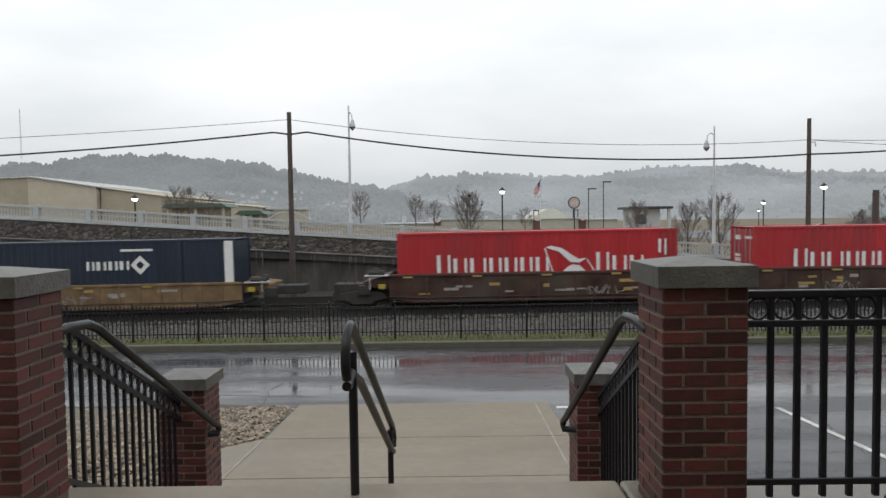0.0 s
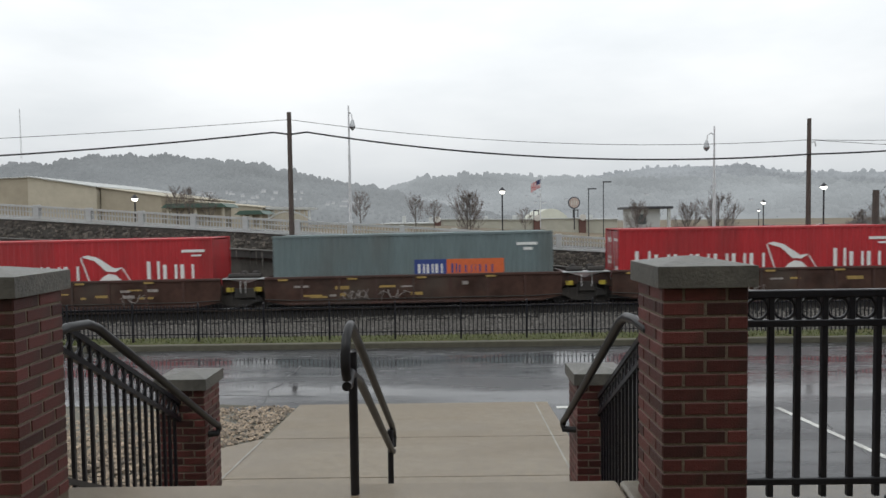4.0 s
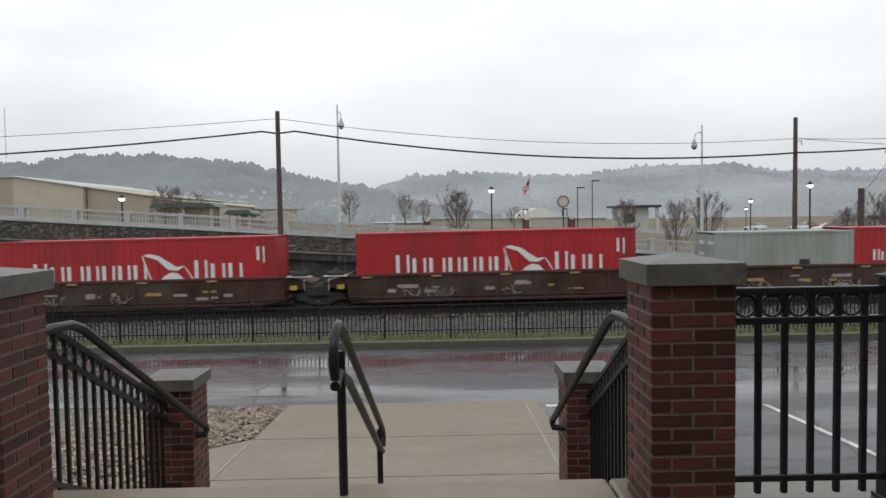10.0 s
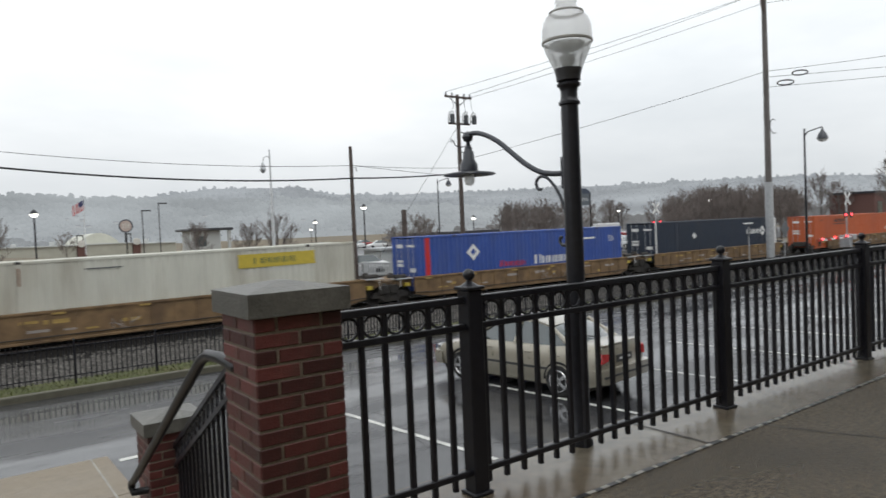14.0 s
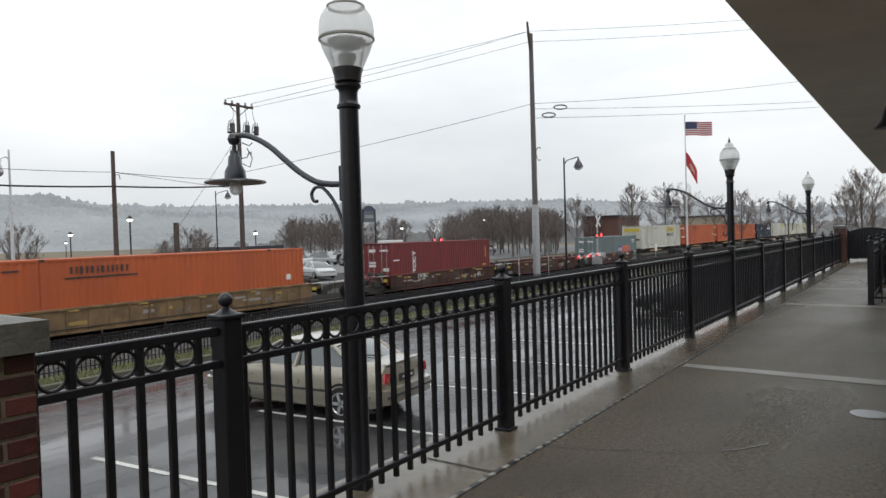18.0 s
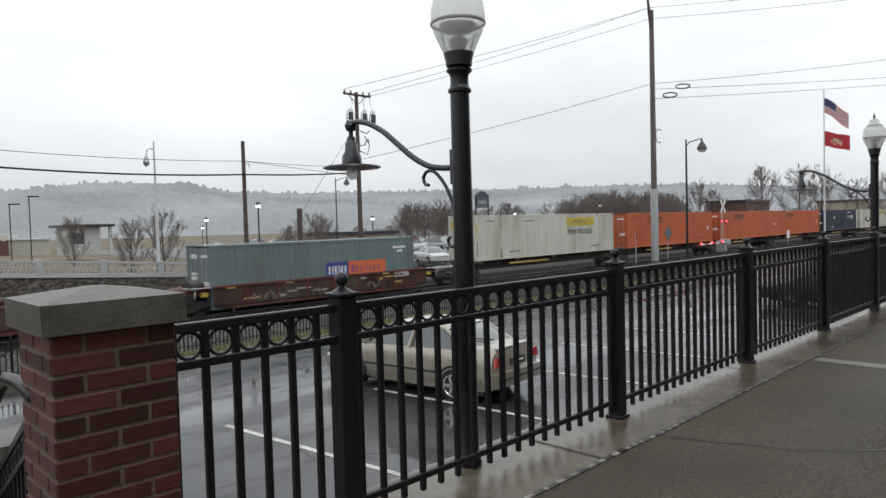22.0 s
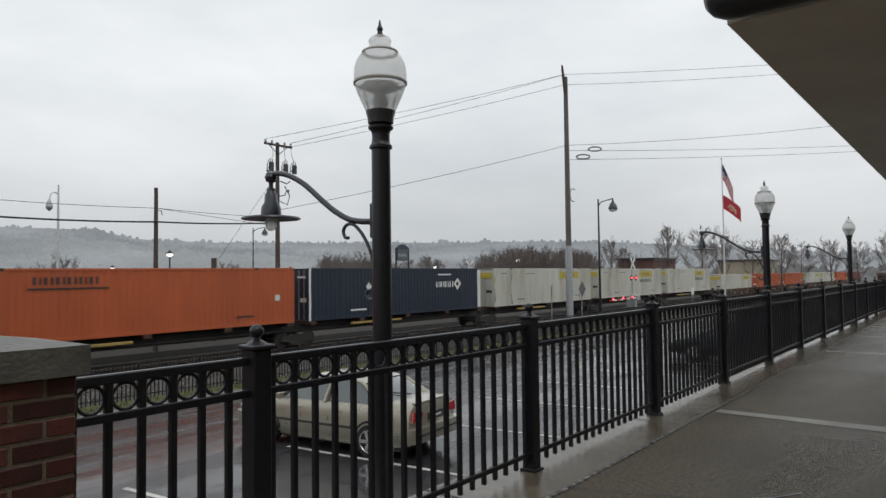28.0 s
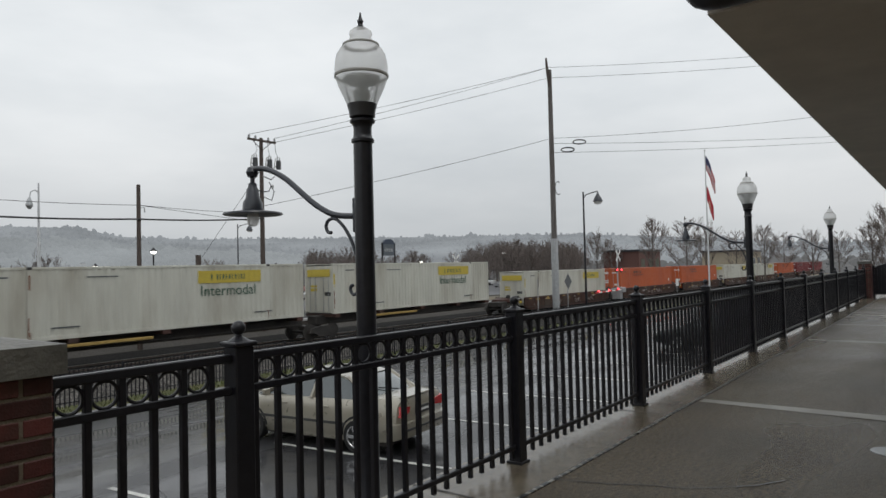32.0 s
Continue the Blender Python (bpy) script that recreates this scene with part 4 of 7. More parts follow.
def container(s, L, H, zb, material, label, marks=(), pitch=0.28, depth=0.036, door=-1, group="containers on the train"):
    """Its near side lies in the plane y = 0 of its own space; marks are flat shapes on it."""
    th = thing("container", label, "container", group)
    W = 2.44
    fr = material
    for x in (0, L - 0.14):
        for y in (0.0, W - 0.12):
            part("corner_post", Shape().cbox(x, x + 0.14, y, y + 0.12, 0, H, 0.012), fr, th)
    for y in (0.0, W - 0.10):
        part("top_beam", Shape().cbox(0.14, L - 0.14, y, y + 0.10, H - 0.11, H, 0.01), fr, th)
        part("bottom_beam", Shape().cbox(0.14, L - 0.14, y, y + 0.10, 0, 0.16, 0.01), fr, th)
    part("side_panel", corrugated(L, 0.008, 0.15, H - 0.10, pitch, depth, 1), fr, th)
    part("far_side_panel", corrugated(L, W - 0.008, 0.15, H - 0.10, pitch, depth, -1), fr, th)
    part("roof", Shape().box(0.05, L - 0.05, 0.05, W - 0.05, H - 0.05, H - 0.02), fr, th)
    part("floor", Shape().box(0.05, L - 0.05, 0.05, W - 0.05, 0.05, 0.12), fr, th)
    part("far_end", Shape().box(L - 0.08, L - 0.04, 0.12, W - 0.12, 0.1, H - 0.1), fr, th)
    d = part("door", Shape().cbox(0.03, 0.08, 0.12, W - 0.12, 0.12, H - 0.12, 0.008), fr, th)
    for y in (0.42, 0.85, 1.55, 1.98):
        part("locking_bar", Shape().tube([(0.012, y, 0.08), (0.012, y, H - 0.08)], 0.018, 6), GALV, d)
    for z in (0.5, 1.0, 1.5, 2.0):
        part("hinge_bar", Shape().box(0.015, 0.035, 0.15, W - 0.15, z - 0.03, z + 0.03), fr, d)
    for k, (y, z, w2, h2) in enumerate(((0.3, H - 0.55, 0.7, 0.12), (1.4, H - 0.6, 0.55, 0.2), (1.4, 1.3, 0.6, 0.35), (0.25, 1.0, 0.5, 0.25))):
        part("door_label", Shape().box(0.022, 0.03, y, y + w2, z, z + h2), M_YELLOW if material is C_WHITE and k < 2 else M_WHITE if material is not C_WHITE else M_BLACK if k == 3 else M_YELLOW, d)
    for x in (-0.004, L - 0.174):
        for z in (-0.004, H - 0.114):
            part("corner_casting", Shape().cbox(x, x + 0.178, -0.006, 0.16, z, z + 0.118, 0.01), fr, th)
    if L > 15:
        # lifting posts a quarter in from each end, and rust that ran down from them
        for x in (2.35, L - 2.45):
            part("lifting_post", Shape().cbox(x, x + 0.16, -0.004, 0.02, 0.02, H - 0.02, 0.006), fr, th)
            part("lifting_post_casting", Shape().cbox(x - 0.02, x + 0.18, -0.008, 0.1, H - 0.11, H + 0.004, 0.01), W_DARK, th)
        if material is C_WHITE:
            rr = random.Random(int(s))
            for x, z0, z1 in ((2.37, 0.1, 0.95), (2.44, 0.05, 0.5), (L - 2.42, 0.1, 0.7), (0.06, 0.3, 1.2), (2.40, H - 0.9, H - 0.2)):
                w = rr.uniform(0.03, 0.07)
                part("rust_streak", plate(x, x + w, z0, z1 - rr.uniform(0, 0.2), -0.010), RUSTY, th)
            for z in (0.55, 1.05, 1.55, 2.05):
                part("seam_strip", plate(0.05, 0.10, z, z + 0.28, -0.010), M_YELLOW if z > 1.5 else RUSTY, th)
    for nm, sh, m in marks:
        if nm == "lettering" and len(sh.v) % 8 == 0:
            for k in range(0, len(sh.v), 8):
                one = Shape()
                one.add(sh.v[k:k + 8], [(0, 1, 3, 2), (4, 6, 7, 5), (0, 4, 5, 1), (2, 3, 7, 6), (0, 2, 6, 4), (1, 5, 7, 3)])
                part("letter_bar", one, m, th)
        else:
            part(nm, sh, m, th)
    keep_moving(th, s, zb, L)
    return th


def bird(x, z, k=1.0):
    """A plain swept wing and boat shape, as on the red boxes."""
    sh = Shape()
    sh.prism([(x, z + 1.15 * k), (x + 0.25 * k, z + 1.22 * k), (x + 0.7 * k, z + 1.12 * k), (x + 1.45 * k, z + 0.62 * k), (x + 1.85 * k, z + 0.66 * k), (x + 1.5 * k, z + 0.45 * k),
              (x + 1.1 * k, z + 0.48 * k), (x + 0.6 * k, z + 0.95 * k), (x + 0.2 * k, z + 1.08 * k)], "y", -0.006, -0.002)
    sh.prism([(x + 0.75 * k, z + 0.05 * k), (x + 1.8 * k, z + 0.05 * k), (x + 1.5 * k, z + 0.33 * k), (x + 1.2 * k, z + 0.38 * k), (x + 0.95 * k, z + 0.25 * k)], "y", -0.006, -0.002)
    sh.prism([(x - 0.06 * k, z + 1.1 * k), (x, z + 1.12 * k), (x + 0.35 * k, z + 0.05 * k), (x + 0.29 * k, z + 0.05 * k)], "y", -0.006, -0.002)
    sh.prism([(x + 1.8 * k, z + 0.6 * k), (x + 1.86 * k, z + 0.6 * k), (x + 2.2 * k, z + 0.05 * k), (x + 2.14 * k, z + 0.05 * k)], "y", -0.006, -0.002)
    return sh


def letters(x, z, widths, h, gap=0.13, first=1.25):
    """Plain bars in place of a name: one block for each letter."""
    sh = Shape()
    for i, w in enumerate(widths):
        hh = h * first if i == 0 else h
        t = min(0.16, w * 0.36)
        sh.box(x, x + t, -0.006, -0.002, z, z + hh)
        if w > 0.2:
            sh.box(x + w - t * 0.7, x + w, -0.006, -0.002, z, z + hh)
        x += w + gap
    return sh


def red_marks(L, late=False):
    k = L / 12.19
    h = 0.62 * max(k, 0.62)
    x0, wide = (0.70, 1.10) if late else (1.72, 0.95)
    out = [("lettering", letters(x0 * k, 1.14, [w * k * wide for w in (0.62, 0.62, 0.74, 0.56, 0.58, 0.56, 0.6)], h, 0.14 * k * wide), M_WHITE),
           ("emblem", bird(6.45 * k, 1.04, 0.98 * max(k, 0.62)), M_WHITE),
           ("lettering", letters((8.65 if not late else 9.3) * k, 1.14, [0.56 * k, 0.62 * k, 0.6 * k], h, 0.14 * k), M_WHITE)]
    if L > 8 and not late:
        out.append(("code_strip", plate(11.35, 11.47, 1.85, 2.45), M_WHITE))
        out.append(("code_strip", plate(11.62, 11.70, 1.75, 2.45), M_WHITE))
    else:
        out.append(("code_strip", plate(L - 1.35 * max(k, .8), L - 0.35, H95 - 0.62, H95 - 0.5), M_WHITE))
        out.append(("code_strip", plate(L - 0.95 * max(k, .8), L - 0.5, H95 - 0.8, H95 - 0.72), M_WHITE))
    return out


H95 = 2.896


def diamond(x, z, r):
    sh = Shape()
    sh.prism([(x - r, z), (x, z + r), (x + r, z), (x, z - r), (x - r, z), (x - r * 0.45, z), (x, z - r * 0.45), (x + r * 0.45, z), (x, z + r * 0.45), (x - r * 0.45, z)], "y", -0.006, -0.002)
    return sh


def navy_marks(a=0.56):
    return [("end_panel", plate(0.0, 0.14, 0.02, H95 - 0.02, -0.010), M_WHITE), ("lettering", letters(16.15 * a, 1.62, [0.34, 0.42, 0.4, 0.4], 0.38, 0.1, 1.0), M_WHITE), ("emblem", diamond(16.15 * a + 2.35, 1.82, 0.42), M_WHITE),
            ("emblem", Shape().prism([(4.36, 1.8), (4.6, 2.06), (4.84, 1.8), (4.6, 1.54)], "y", -0.006, -0.002), M_WHITE), ("code_strip", plate(11.2, 12.6, 2.42, 2.52), M_WHITE), ("code_strip", plate(3.1, 4.4, 0.42, 0.52), M_WHITE),
            ("vertical_panel", plate(15.72, 16.1, 0.1, 2.8, -0.010), M_WHITE)]


def text_mark(word, x, z, size):
    """Readable word as flat raised letters."""
    cu = bpy.data.curves.new("word", "FONT")
    cu.body, cu.size, cu.extrude = word, size, 0.002
    ob = bpy.data.objects.new("word", cu)
    scene.collection.objects.link(ob)
    bpy.context.view_layer.update()
    me = bpy.data.meshes.new_from_object(ob)
    bpy.data.objects.remove(ob)
    me.transform(Matrix.Translation((x, -0.006, z)) @ Matrix.Rotation(radians(90), 4, "X"))
    return me


def word_part(th, word, x, z, size, material, y=0.0):
    me = text_mark(word, x, z, size)
    me.transform(Matrix.Translation((0, y, 0)))
    me.materials.clear()
    me.materials.append(material)
    return part("wording", me, material, th)


def white_marks(sign=True, at=9.6):
    out = [("code_strip", plate(3.2, 4.3, 0.44, 0.50), BINGREY), ("code_strip", plate(12.9, 14.0, 0.44, 0.50), BINGREY), ("data_strip", plate(1.0, 1.7, H95 - 0.42, H95 - 0.36), BINGREY), ("data_strip", plate(4.6, 5.9, H95 - 0.45, H95 - 0.40), BINGREY), ("end_sign", Shape().box(-0.012, -0.004, 0.25, 2.2, H95 - 0.75, H95 - 0.32), M_YELLOW), ("end_panel", plate(0.02, 0.14, 1.7, 2.3), M_YELLOW)]
    if sign:
        out.append(("yellow_sign", plate(at, at + 3.6, 2.02, 2.62), M_YELLOW))
        sh = letters(at + 0.7, 2.18, [0.2, 0.22, 0.24, 0.24, 0.24, 0.22], 0.26, 0.11, 1.0)
        sh.v = [(x, y - 0.004, z) for x, y, z in sh.v]
        out.append(("lettering", sh, M_GREEN))
    return out


def orange_marks():
    return [("data_strip", plate(1.0, 1.6, 2.45, 2.52), M_BLACK), ("data_strip", plate(12.6, 13.6, 0.45, 0.52), M_BLACK), ("lettering", letters(3.5, 2.25, [0.3, 0.34, 0.34, 0.34, 0.3, 0.34], 0.3, 0.1, 1.0), M_BLACK), ("code_strip", plate(3.3, 6.4, 2.05, 2.12), M_BLACK), ("code_strip", plate(14.9, 15.2, 1.2, 1.5), M_WHITE)]


def bogie(th, x):
    """Three-piece freight truck centred at x, under the car th."""
    z = ZRAIL
    tr = part("truck", Shape().cbox(x - 0.28, x + 0.28, 0.35, 2.15, 0.42, 0.68, 0.03), W_DARK, th)
    for y in (0.14, 2.14):
        part("side_frame", Shape().prism([(x - 1.12, 0.38), (x - 0.95, 0.62), (x - 0.35, 0.72), (x + 0.35, 0.72), (x + 0.95, 0.62), (x + 1.12, 0.38), (x + 0.7, 0.34), (x + 0.35, 0.16), (x - 0.35, 0.16), (x - 0.7, 0.34)], "y", y, y + 0.16), W_DARK, tr)
    for wx in (x - 0.88, x + 0.88):
        for y in (0.42, 1.86):
            wheel = Shape()
            wheel.lathe([(0.46, 0), (0.46, 0.03), (0.42, 0.04), (0.42, 0.13), (0.36, 0.13), (0.33, 0.09), (0.12, 0.09), (0.1, 0.14)], 20)
            wheel.v = [(wx + a, y + c, 0.42 + bb) for a, bb, c in wheel.v]
            part("wheel", wheel, W_DARK, tr)
        part("axle", Shape().tube([(wx, 0.42, 0.42), (wx, 2.0, 0.42)], 0.08, 8), W_DARK, tr)


def well_car(s0, s1, material, label, truck0=True, tan=False, tags=M_WHITE, top=1.27):
    """A well wagon whose well spans s0..s1 of the train; trucks stand at its ends. z is over the rail."""
    th = thing("well_wagon", label, "wagon", "train wagons")
    a, c = -0.35, s1 - s0 + 0.35
    for y, d in ((-0.2, 1), (2.44 + 0.2, -1)):
        y0, y1 = sorted((y, y + d * 0.09))
        part("side_sill", Shape().prism([(a, 0.42), (a + 0.9, 0.24), (c - 0.9, 0.24), (c, 0.42), (c, top), (a, top)], "y", y0, y1), material if tan or material is W_YELLOW else W_GRIME, th)
        z0, z1 = sorted((y - d * 0.05, y + d * 0.14))
        part("top_chord", Shape().cbox(a, c, z0, z1, top - 0.09, top + 0.015, 0.015), material, th)
        part("bottom_chord", Shape().cbox(a + 0.9, c - 0.9, z0, z1, 0.22, 0.32, 0.015), material, th)
    n = int((c - a) / (0.85 if tan else 1.6))
    for i in range(1, n):
        x = a + (c - a) * i / n
        part("rib", Shape().box(x - 0.05, x + 0.05, -0.24, -0.2, 0.34, top - 0.08), material, th)
    part("floor_beam", Shape().box(a, c, 0.1, 2.3, 0.26, 0.34), W_DARK, th)
    for i in range(max(2, int((c - a) / 3.0))):
        x = a + 0.6 + i * 3.0
        part("reflector", Shape().box(x, x + 0.42, -0.262, -0.256, top - 0.15, top - 0.07), M_TAN, th)
    part("air_pipe", Shape().tube([(a, -0.23, 0.5), (a + 1.2, -0.26, 0.44), (c - 1.2, -0.26, 0.44), (c, -0.23, 0.5)], 0.022, 5), W_DARK, th)
    for e, sgn in ((a, -1), (c, 1)):
        xe = e + sgn * 1.15
        x0, x1 = sorted((e, xe))
        part("end_platform", Shape().prism([(x0, 0.95 if sgn < 0 else 0.78), (x1, 0.78 if sgn < 0 else 0.95), (x1, 1.12 if sgn > 0 else top), (x0, top if sgn > 0 else 1.12)], "y", 0.1, 2.34), material, th)
        part("walkway_grating", Shape().cbox(x0 + 0.05, x1 - 0.05, -0.15, 0.5, top - 0.06, top - 0.02, 0.008), GALV, th)
        part("hand_brake", Shape().lathe([(0.18, 0), (0.2, 0.1), (0.14, 0.22), (0.05, 0.26)], 12, xe - sgn * 0.45, 1.0, top - 0.02), W_DARK, th)
        part("draft_box", Shape().cbox(min(xe, xe + sgn * 1.4), max(xe, xe + sgn * 1.4), 0.75, 1.7, 0.62, 1.0, 0.03), W_DARK, th)
        part("brake_cylinder", Shape().tube([(xe - sgn * 0.9, 0.25, top + 0.07), (xe - sgn * 0.2, 0.25, top + 0.07)], 0.11, 8), W_DARK, th)
        part("valve_box", Shape().cbox(xe - 0.25, xe + 0.3, 0.0, 0.4, 0.55, 0.98, 0.03), W_DARK, th)
        part("step_frame", Shape().tube([(xe + sgn * 0.35, -0.12, 0.35), (xe + sgn * 0.35, -0.12, 1.25), (xe + sgn * 0.75, -0.12, 1.25), (xe + sgn * 0.75, -0.12, 0.35)], 0.02, 5), W_DARK, th)
        part("grab_iron", Shape().tube([(xe - sgn * 0.3, -0.1, 0.8), (xe - sgn * 0.3, -0.14, 0.82), (xe - sgn * 0.3, -0.14, 1.28), (xe - sgn * 0.3, -0.1, 1.3)], 0.014, 5), M_WHITE, th)
        part("reflector", Shape().box(e + sgn * 0.35 - 0.15, e + sgn * 0.35 + 0.15, -0.03, 0.1, 0.84, 1.02), M_YELLOW, th)
    rnd = random.Random(int(s0 * 10))
    for i in range(11):
        x = a + 1 + (c - a - 3) * rnd.random()
        w, h, z = rnd.uniform(0.2, 0.9), rnd.uniform(0.06, 0.16), rnd.uniform(0.5, 1.0)
        part("stencil", Shape().box(x, x + w, -0.212, -0.204, z, z + h), rnd.choice((M_TAG, M_TAN, M_TAG)), th)
    for i in range(3):
        # sprayed tag: loose loops of a pale line
        x, z = a + 1.5 + (c - a - 4.5) * rnd.random(), 0.62
        pts = [(x + 0.09 * j + 0.16 * math.sin(j * 1.7 + i), -0.213, z + 0.22 * math.sin(j * 2.3 + i * 2) + 0.05 * rnd.uniform(-1, 1)) for j in range(rnd.randint(8, 16))]
        part("sprayed_tag", Shape().tube(pts, 0.018, 4), M_TAG, th)
    if truck0:
        bogie(th, a - 1.25)
    keep_moving(th, s0, ZRAIL, s1 - s0)
    return th


def flat_car(s0, s1, label):
    """A slim spine wagon that carries its box on top."""
    th = thing("spine_wagon", label, "wagon", "train wagons")
    L = s1 - s0
    part("spine", Shape().cbox(-0.6, L + 0.6, 0.85, 1.6, 0.75, 1.25, 0.03), W_DARK, th)
    for x in (0.3, L * 0.25, L * 0.5, L * 0.75, L - 0.3):
        part("cross_arm", Shape().cbox(x - 0.2, x + 0.2, -0.05, 2.5, 1.15, 1.34, 0.02), W_BROWN, th)
    part("side_ledge", Shape().cbox(3.2, 7.4, -0.1, 0.15, 1.0, 1.12, 0.015), M_TAN, th)
    part("pipe", Shape().tube([(0, 0.3, 0.9), (L, 0.3, 0.9)], 0.03, 6), W_DARK, th)
    bogie(th, -0.6)
    keep_moving(th, s0, ZRAIL, L)


ZB = ZRAIL + 0.33
LW, L40, L20 = 16.15, 12.19, 6.06
TANLAB = "tan ribbed well wagon with dark trucks"
BRLAB = "weathered brown well wagon with faded stencils"
RLAB = "bright red corrugated container with white lettering bars and a wing emblem"
# navy box on a tan wagon leads
well_car(-25.3, -9.1, W_TAN, TANLAB, tan=True)
container(-25.25, LW, H95, ZB - 0.05, C_NAVY, "dark navy container with white diamond emblem and end panels", navy_marks(0.6), 0.30)
for s0, late in ((-2.0, False), (13.5, False), (28.6, True), (58.9, True)):
    well_car(s0, s0 + L40, W_BROWN, BRLAB, top=1.44)
    container(s0, L40, H95, ZB, C_RED, RLAB, red_marks(L40, late))
well_car(43.8, 43.8 + L40, W_BROWN, BRLAB, top=1.44)


def pno(th_marks=()):
    return [("blue_panel", plate(6.15, 7.55, 0.98, 1.75), M_BLUE), ("orange_panel", plate(7.55, 10.05, 0.98, 1.75), M_ORANGE),
            ("lettering", Shape().add(*(lambda q: (([(x, y - 0.004, z) for x, y, z in q.v]), q.f))(letters(6.3, 1.15, [0.3, 0.3, 0.32], 0.4, 0.08, 1.0))), M_WHITE),
            ("lettering", Shape().add(*(lambda q: (([(x, y - 0.004, z) for x, y, z in q.v]), q.f))(letters(7.75, 1.15, [0.26, 0.2, 0.2, 0.1, 0.1, 0.2, 0.2, 0.2], 0.34, 0.07, 1.2))), M_BLUE),
            ("code_strip", plate(10.6, 11.5, 2.3, 2.42), M_WHITE), ("code_strip", plate(10.9, 11.3, 2.08, 2.2), M_WHITE)]


GLAB = "grey-green corrugated container with a blue and orange panel"
container(43.8, L40, H95, ZB, C_GREY, GLAB, pno())
well_car(78.5, 78.5 + L40, W_BROWN, BRLAB, top=1.44)
container(78.5, L40, H95, ZB, C_RED, RLAB, red_marks(L40))
well_car(94.1, 94.1 + L40 - 0.4, W_MAROON, "empty weathered maroon well wagon")
for s0 in (109.3, 124.7):
    well_car(s0, s0 + L40, W_BROWN, BRLAB, top=1.44)
    container(s0, L40, H95, ZB, C_RED, RLAB, red_marks(L40))
well_car(140.3, 152.5, W_BROWN, BRLAB, top=1.44)
container(140.35, L20, H95 - 0.3, ZB, C_PALE, "short pale grey-green container with rust stains", [("dark_patch", plate(3.65, 4.1, 0.75, 1.35), M_BLACK)])
container(146.45, L20, H95 - 0.3, ZB + 0.1, C_RED, "short bright red container with white lettering bars", red_marks(L20))
well_car(159.4, 175.2, W_YELLOW, "empty yellow well wagon with weathered patches", tags=M_WHITE)
JLAB = "long white container with a yellow sign panel"
well_car(179.0, 195.1, W_TAN, TANLAB, tan=True, top=1.38)
container(179.0, LW, H95, ZB + 0.02, C_WHITE, JLAB, white_marks(True, 10.5), 0.30, 0.034)
well_car(198.6, 214.7, W_TAN, TANLAB, tan=True)
blue = container(198.6, LW, H95, ZB + 0.1, C_BLUE, "long royal blue container with white lettering bars", [("lettering", letters(8.3, 0.95, [0.5, 0.4, 0.4, 0.4, 0.4, 0.4, 0.4, 0.4], 0.42, 0.12), M_WHITE),
          ("lettering", letters(5.6, 0.95, [0.3, 0.3, 0.3, 0.3, 0.3], 0.28, 0.1), M_RED), ("emblem", diamond(3.7, 1.9, 0.45), M_WHITE), ("code_strip", plate(11.4, 13.6, 2.2, 2.3), M_WHITE), ("vertical_panel", plate(0.5, 0.8, 0.1, 2.8), M_RED)], 0.30)
word_part(blue, "53", 14.85, 1.98, 0.5, M_WHITE)
well_car(218.2, 234.3, W_TAN, TANLAB, tan=True)
container(218.2, LW, H95, ZB + 0.2, C_NAVY, "dark navy container with white diamond emblem and end panels", navy_marks(0.72), 0.30)
well_car(240.6, 256.8, W_TAN, TANLAB, tan=True)
OLAB = "long orange corrugated container with dark lettering bars"
container(240.6, LW, H95, ZB + 0.06, C_ORANGE, OLAB, orange_marks(), 0.30)
maroon = well_car(264.4, 276.6, W_MAROON, "weathered maroon well wagon")
word_part(maroon, "230386", 2.4, 0.93, 0.36, M_WHITE, -0.24)
word_part(maroon, "40", 9.9, 0.56, 0.46, M_WHITE, -0.24)
container(264.4, L40, H95, ZB + 0.13, C_MAROON, "dark maroon corrugated container with a vertical white word", [("code_strip", plate(11.5, 11.6, 1.5, 2.4), M_YELLOW), ("code_strip", plate(0.2, 0.8, 1.7, 1.78), M_WHITE), ("code_strip", plate(11.1, 11.6, 0.9, 1.0), M_YELLOW),
          ("lettering", Shape().box(2.25, 2.33, -0.006, -0.002, 0.85, 2.3).box(2.33, 2.55, -0.006, -0.002, 2.1, 2.2).box(2.33, 2.55, -0.006, -0.002, 1.55, 1.65).box(2.33, 2.55, -0.006, -0.002, 0.95, 1.05).box(2.47, 2.55, -0.006, -0.002, 1.1, 1.9), M_WHITE)])
well_car(280.2, 292.4, W_MAROON, "empty weathered maroon well wagon")
word_part(well_car(296.0, 308.2, W_MAROON, "weathered maroon well wagon"), "230386", 10.1, 0.93, 0.36, M_WHITE, -0.24)
container(295.85, L40, H95, ZB - 0.13, C_GREY, GLAB, pno())
boxes = [(313.2, C_WHITE, JLAB, white_marks(True, 9.75), True), (331.3, C_ORANGE, OLAB, orange_marks(), False), (348.5, C_ORANGE, OLAB, orange_marks(), False), (365.8, C_ORANGE, OLAB, orange_marks(), False),
         (383.05, C_NAVY, "dark navy container with white diamond emblem and end panels", navy_marks(0.68), False), (400.95, C_WHITE, JLAB, white_marks(True, 10.1), False),
         (418.6, C_WHITE, JLAB, white_marks(True, 9.7), True), (436.95, C_WHITE, JLAB, white_marks(True, 9.9), True)]
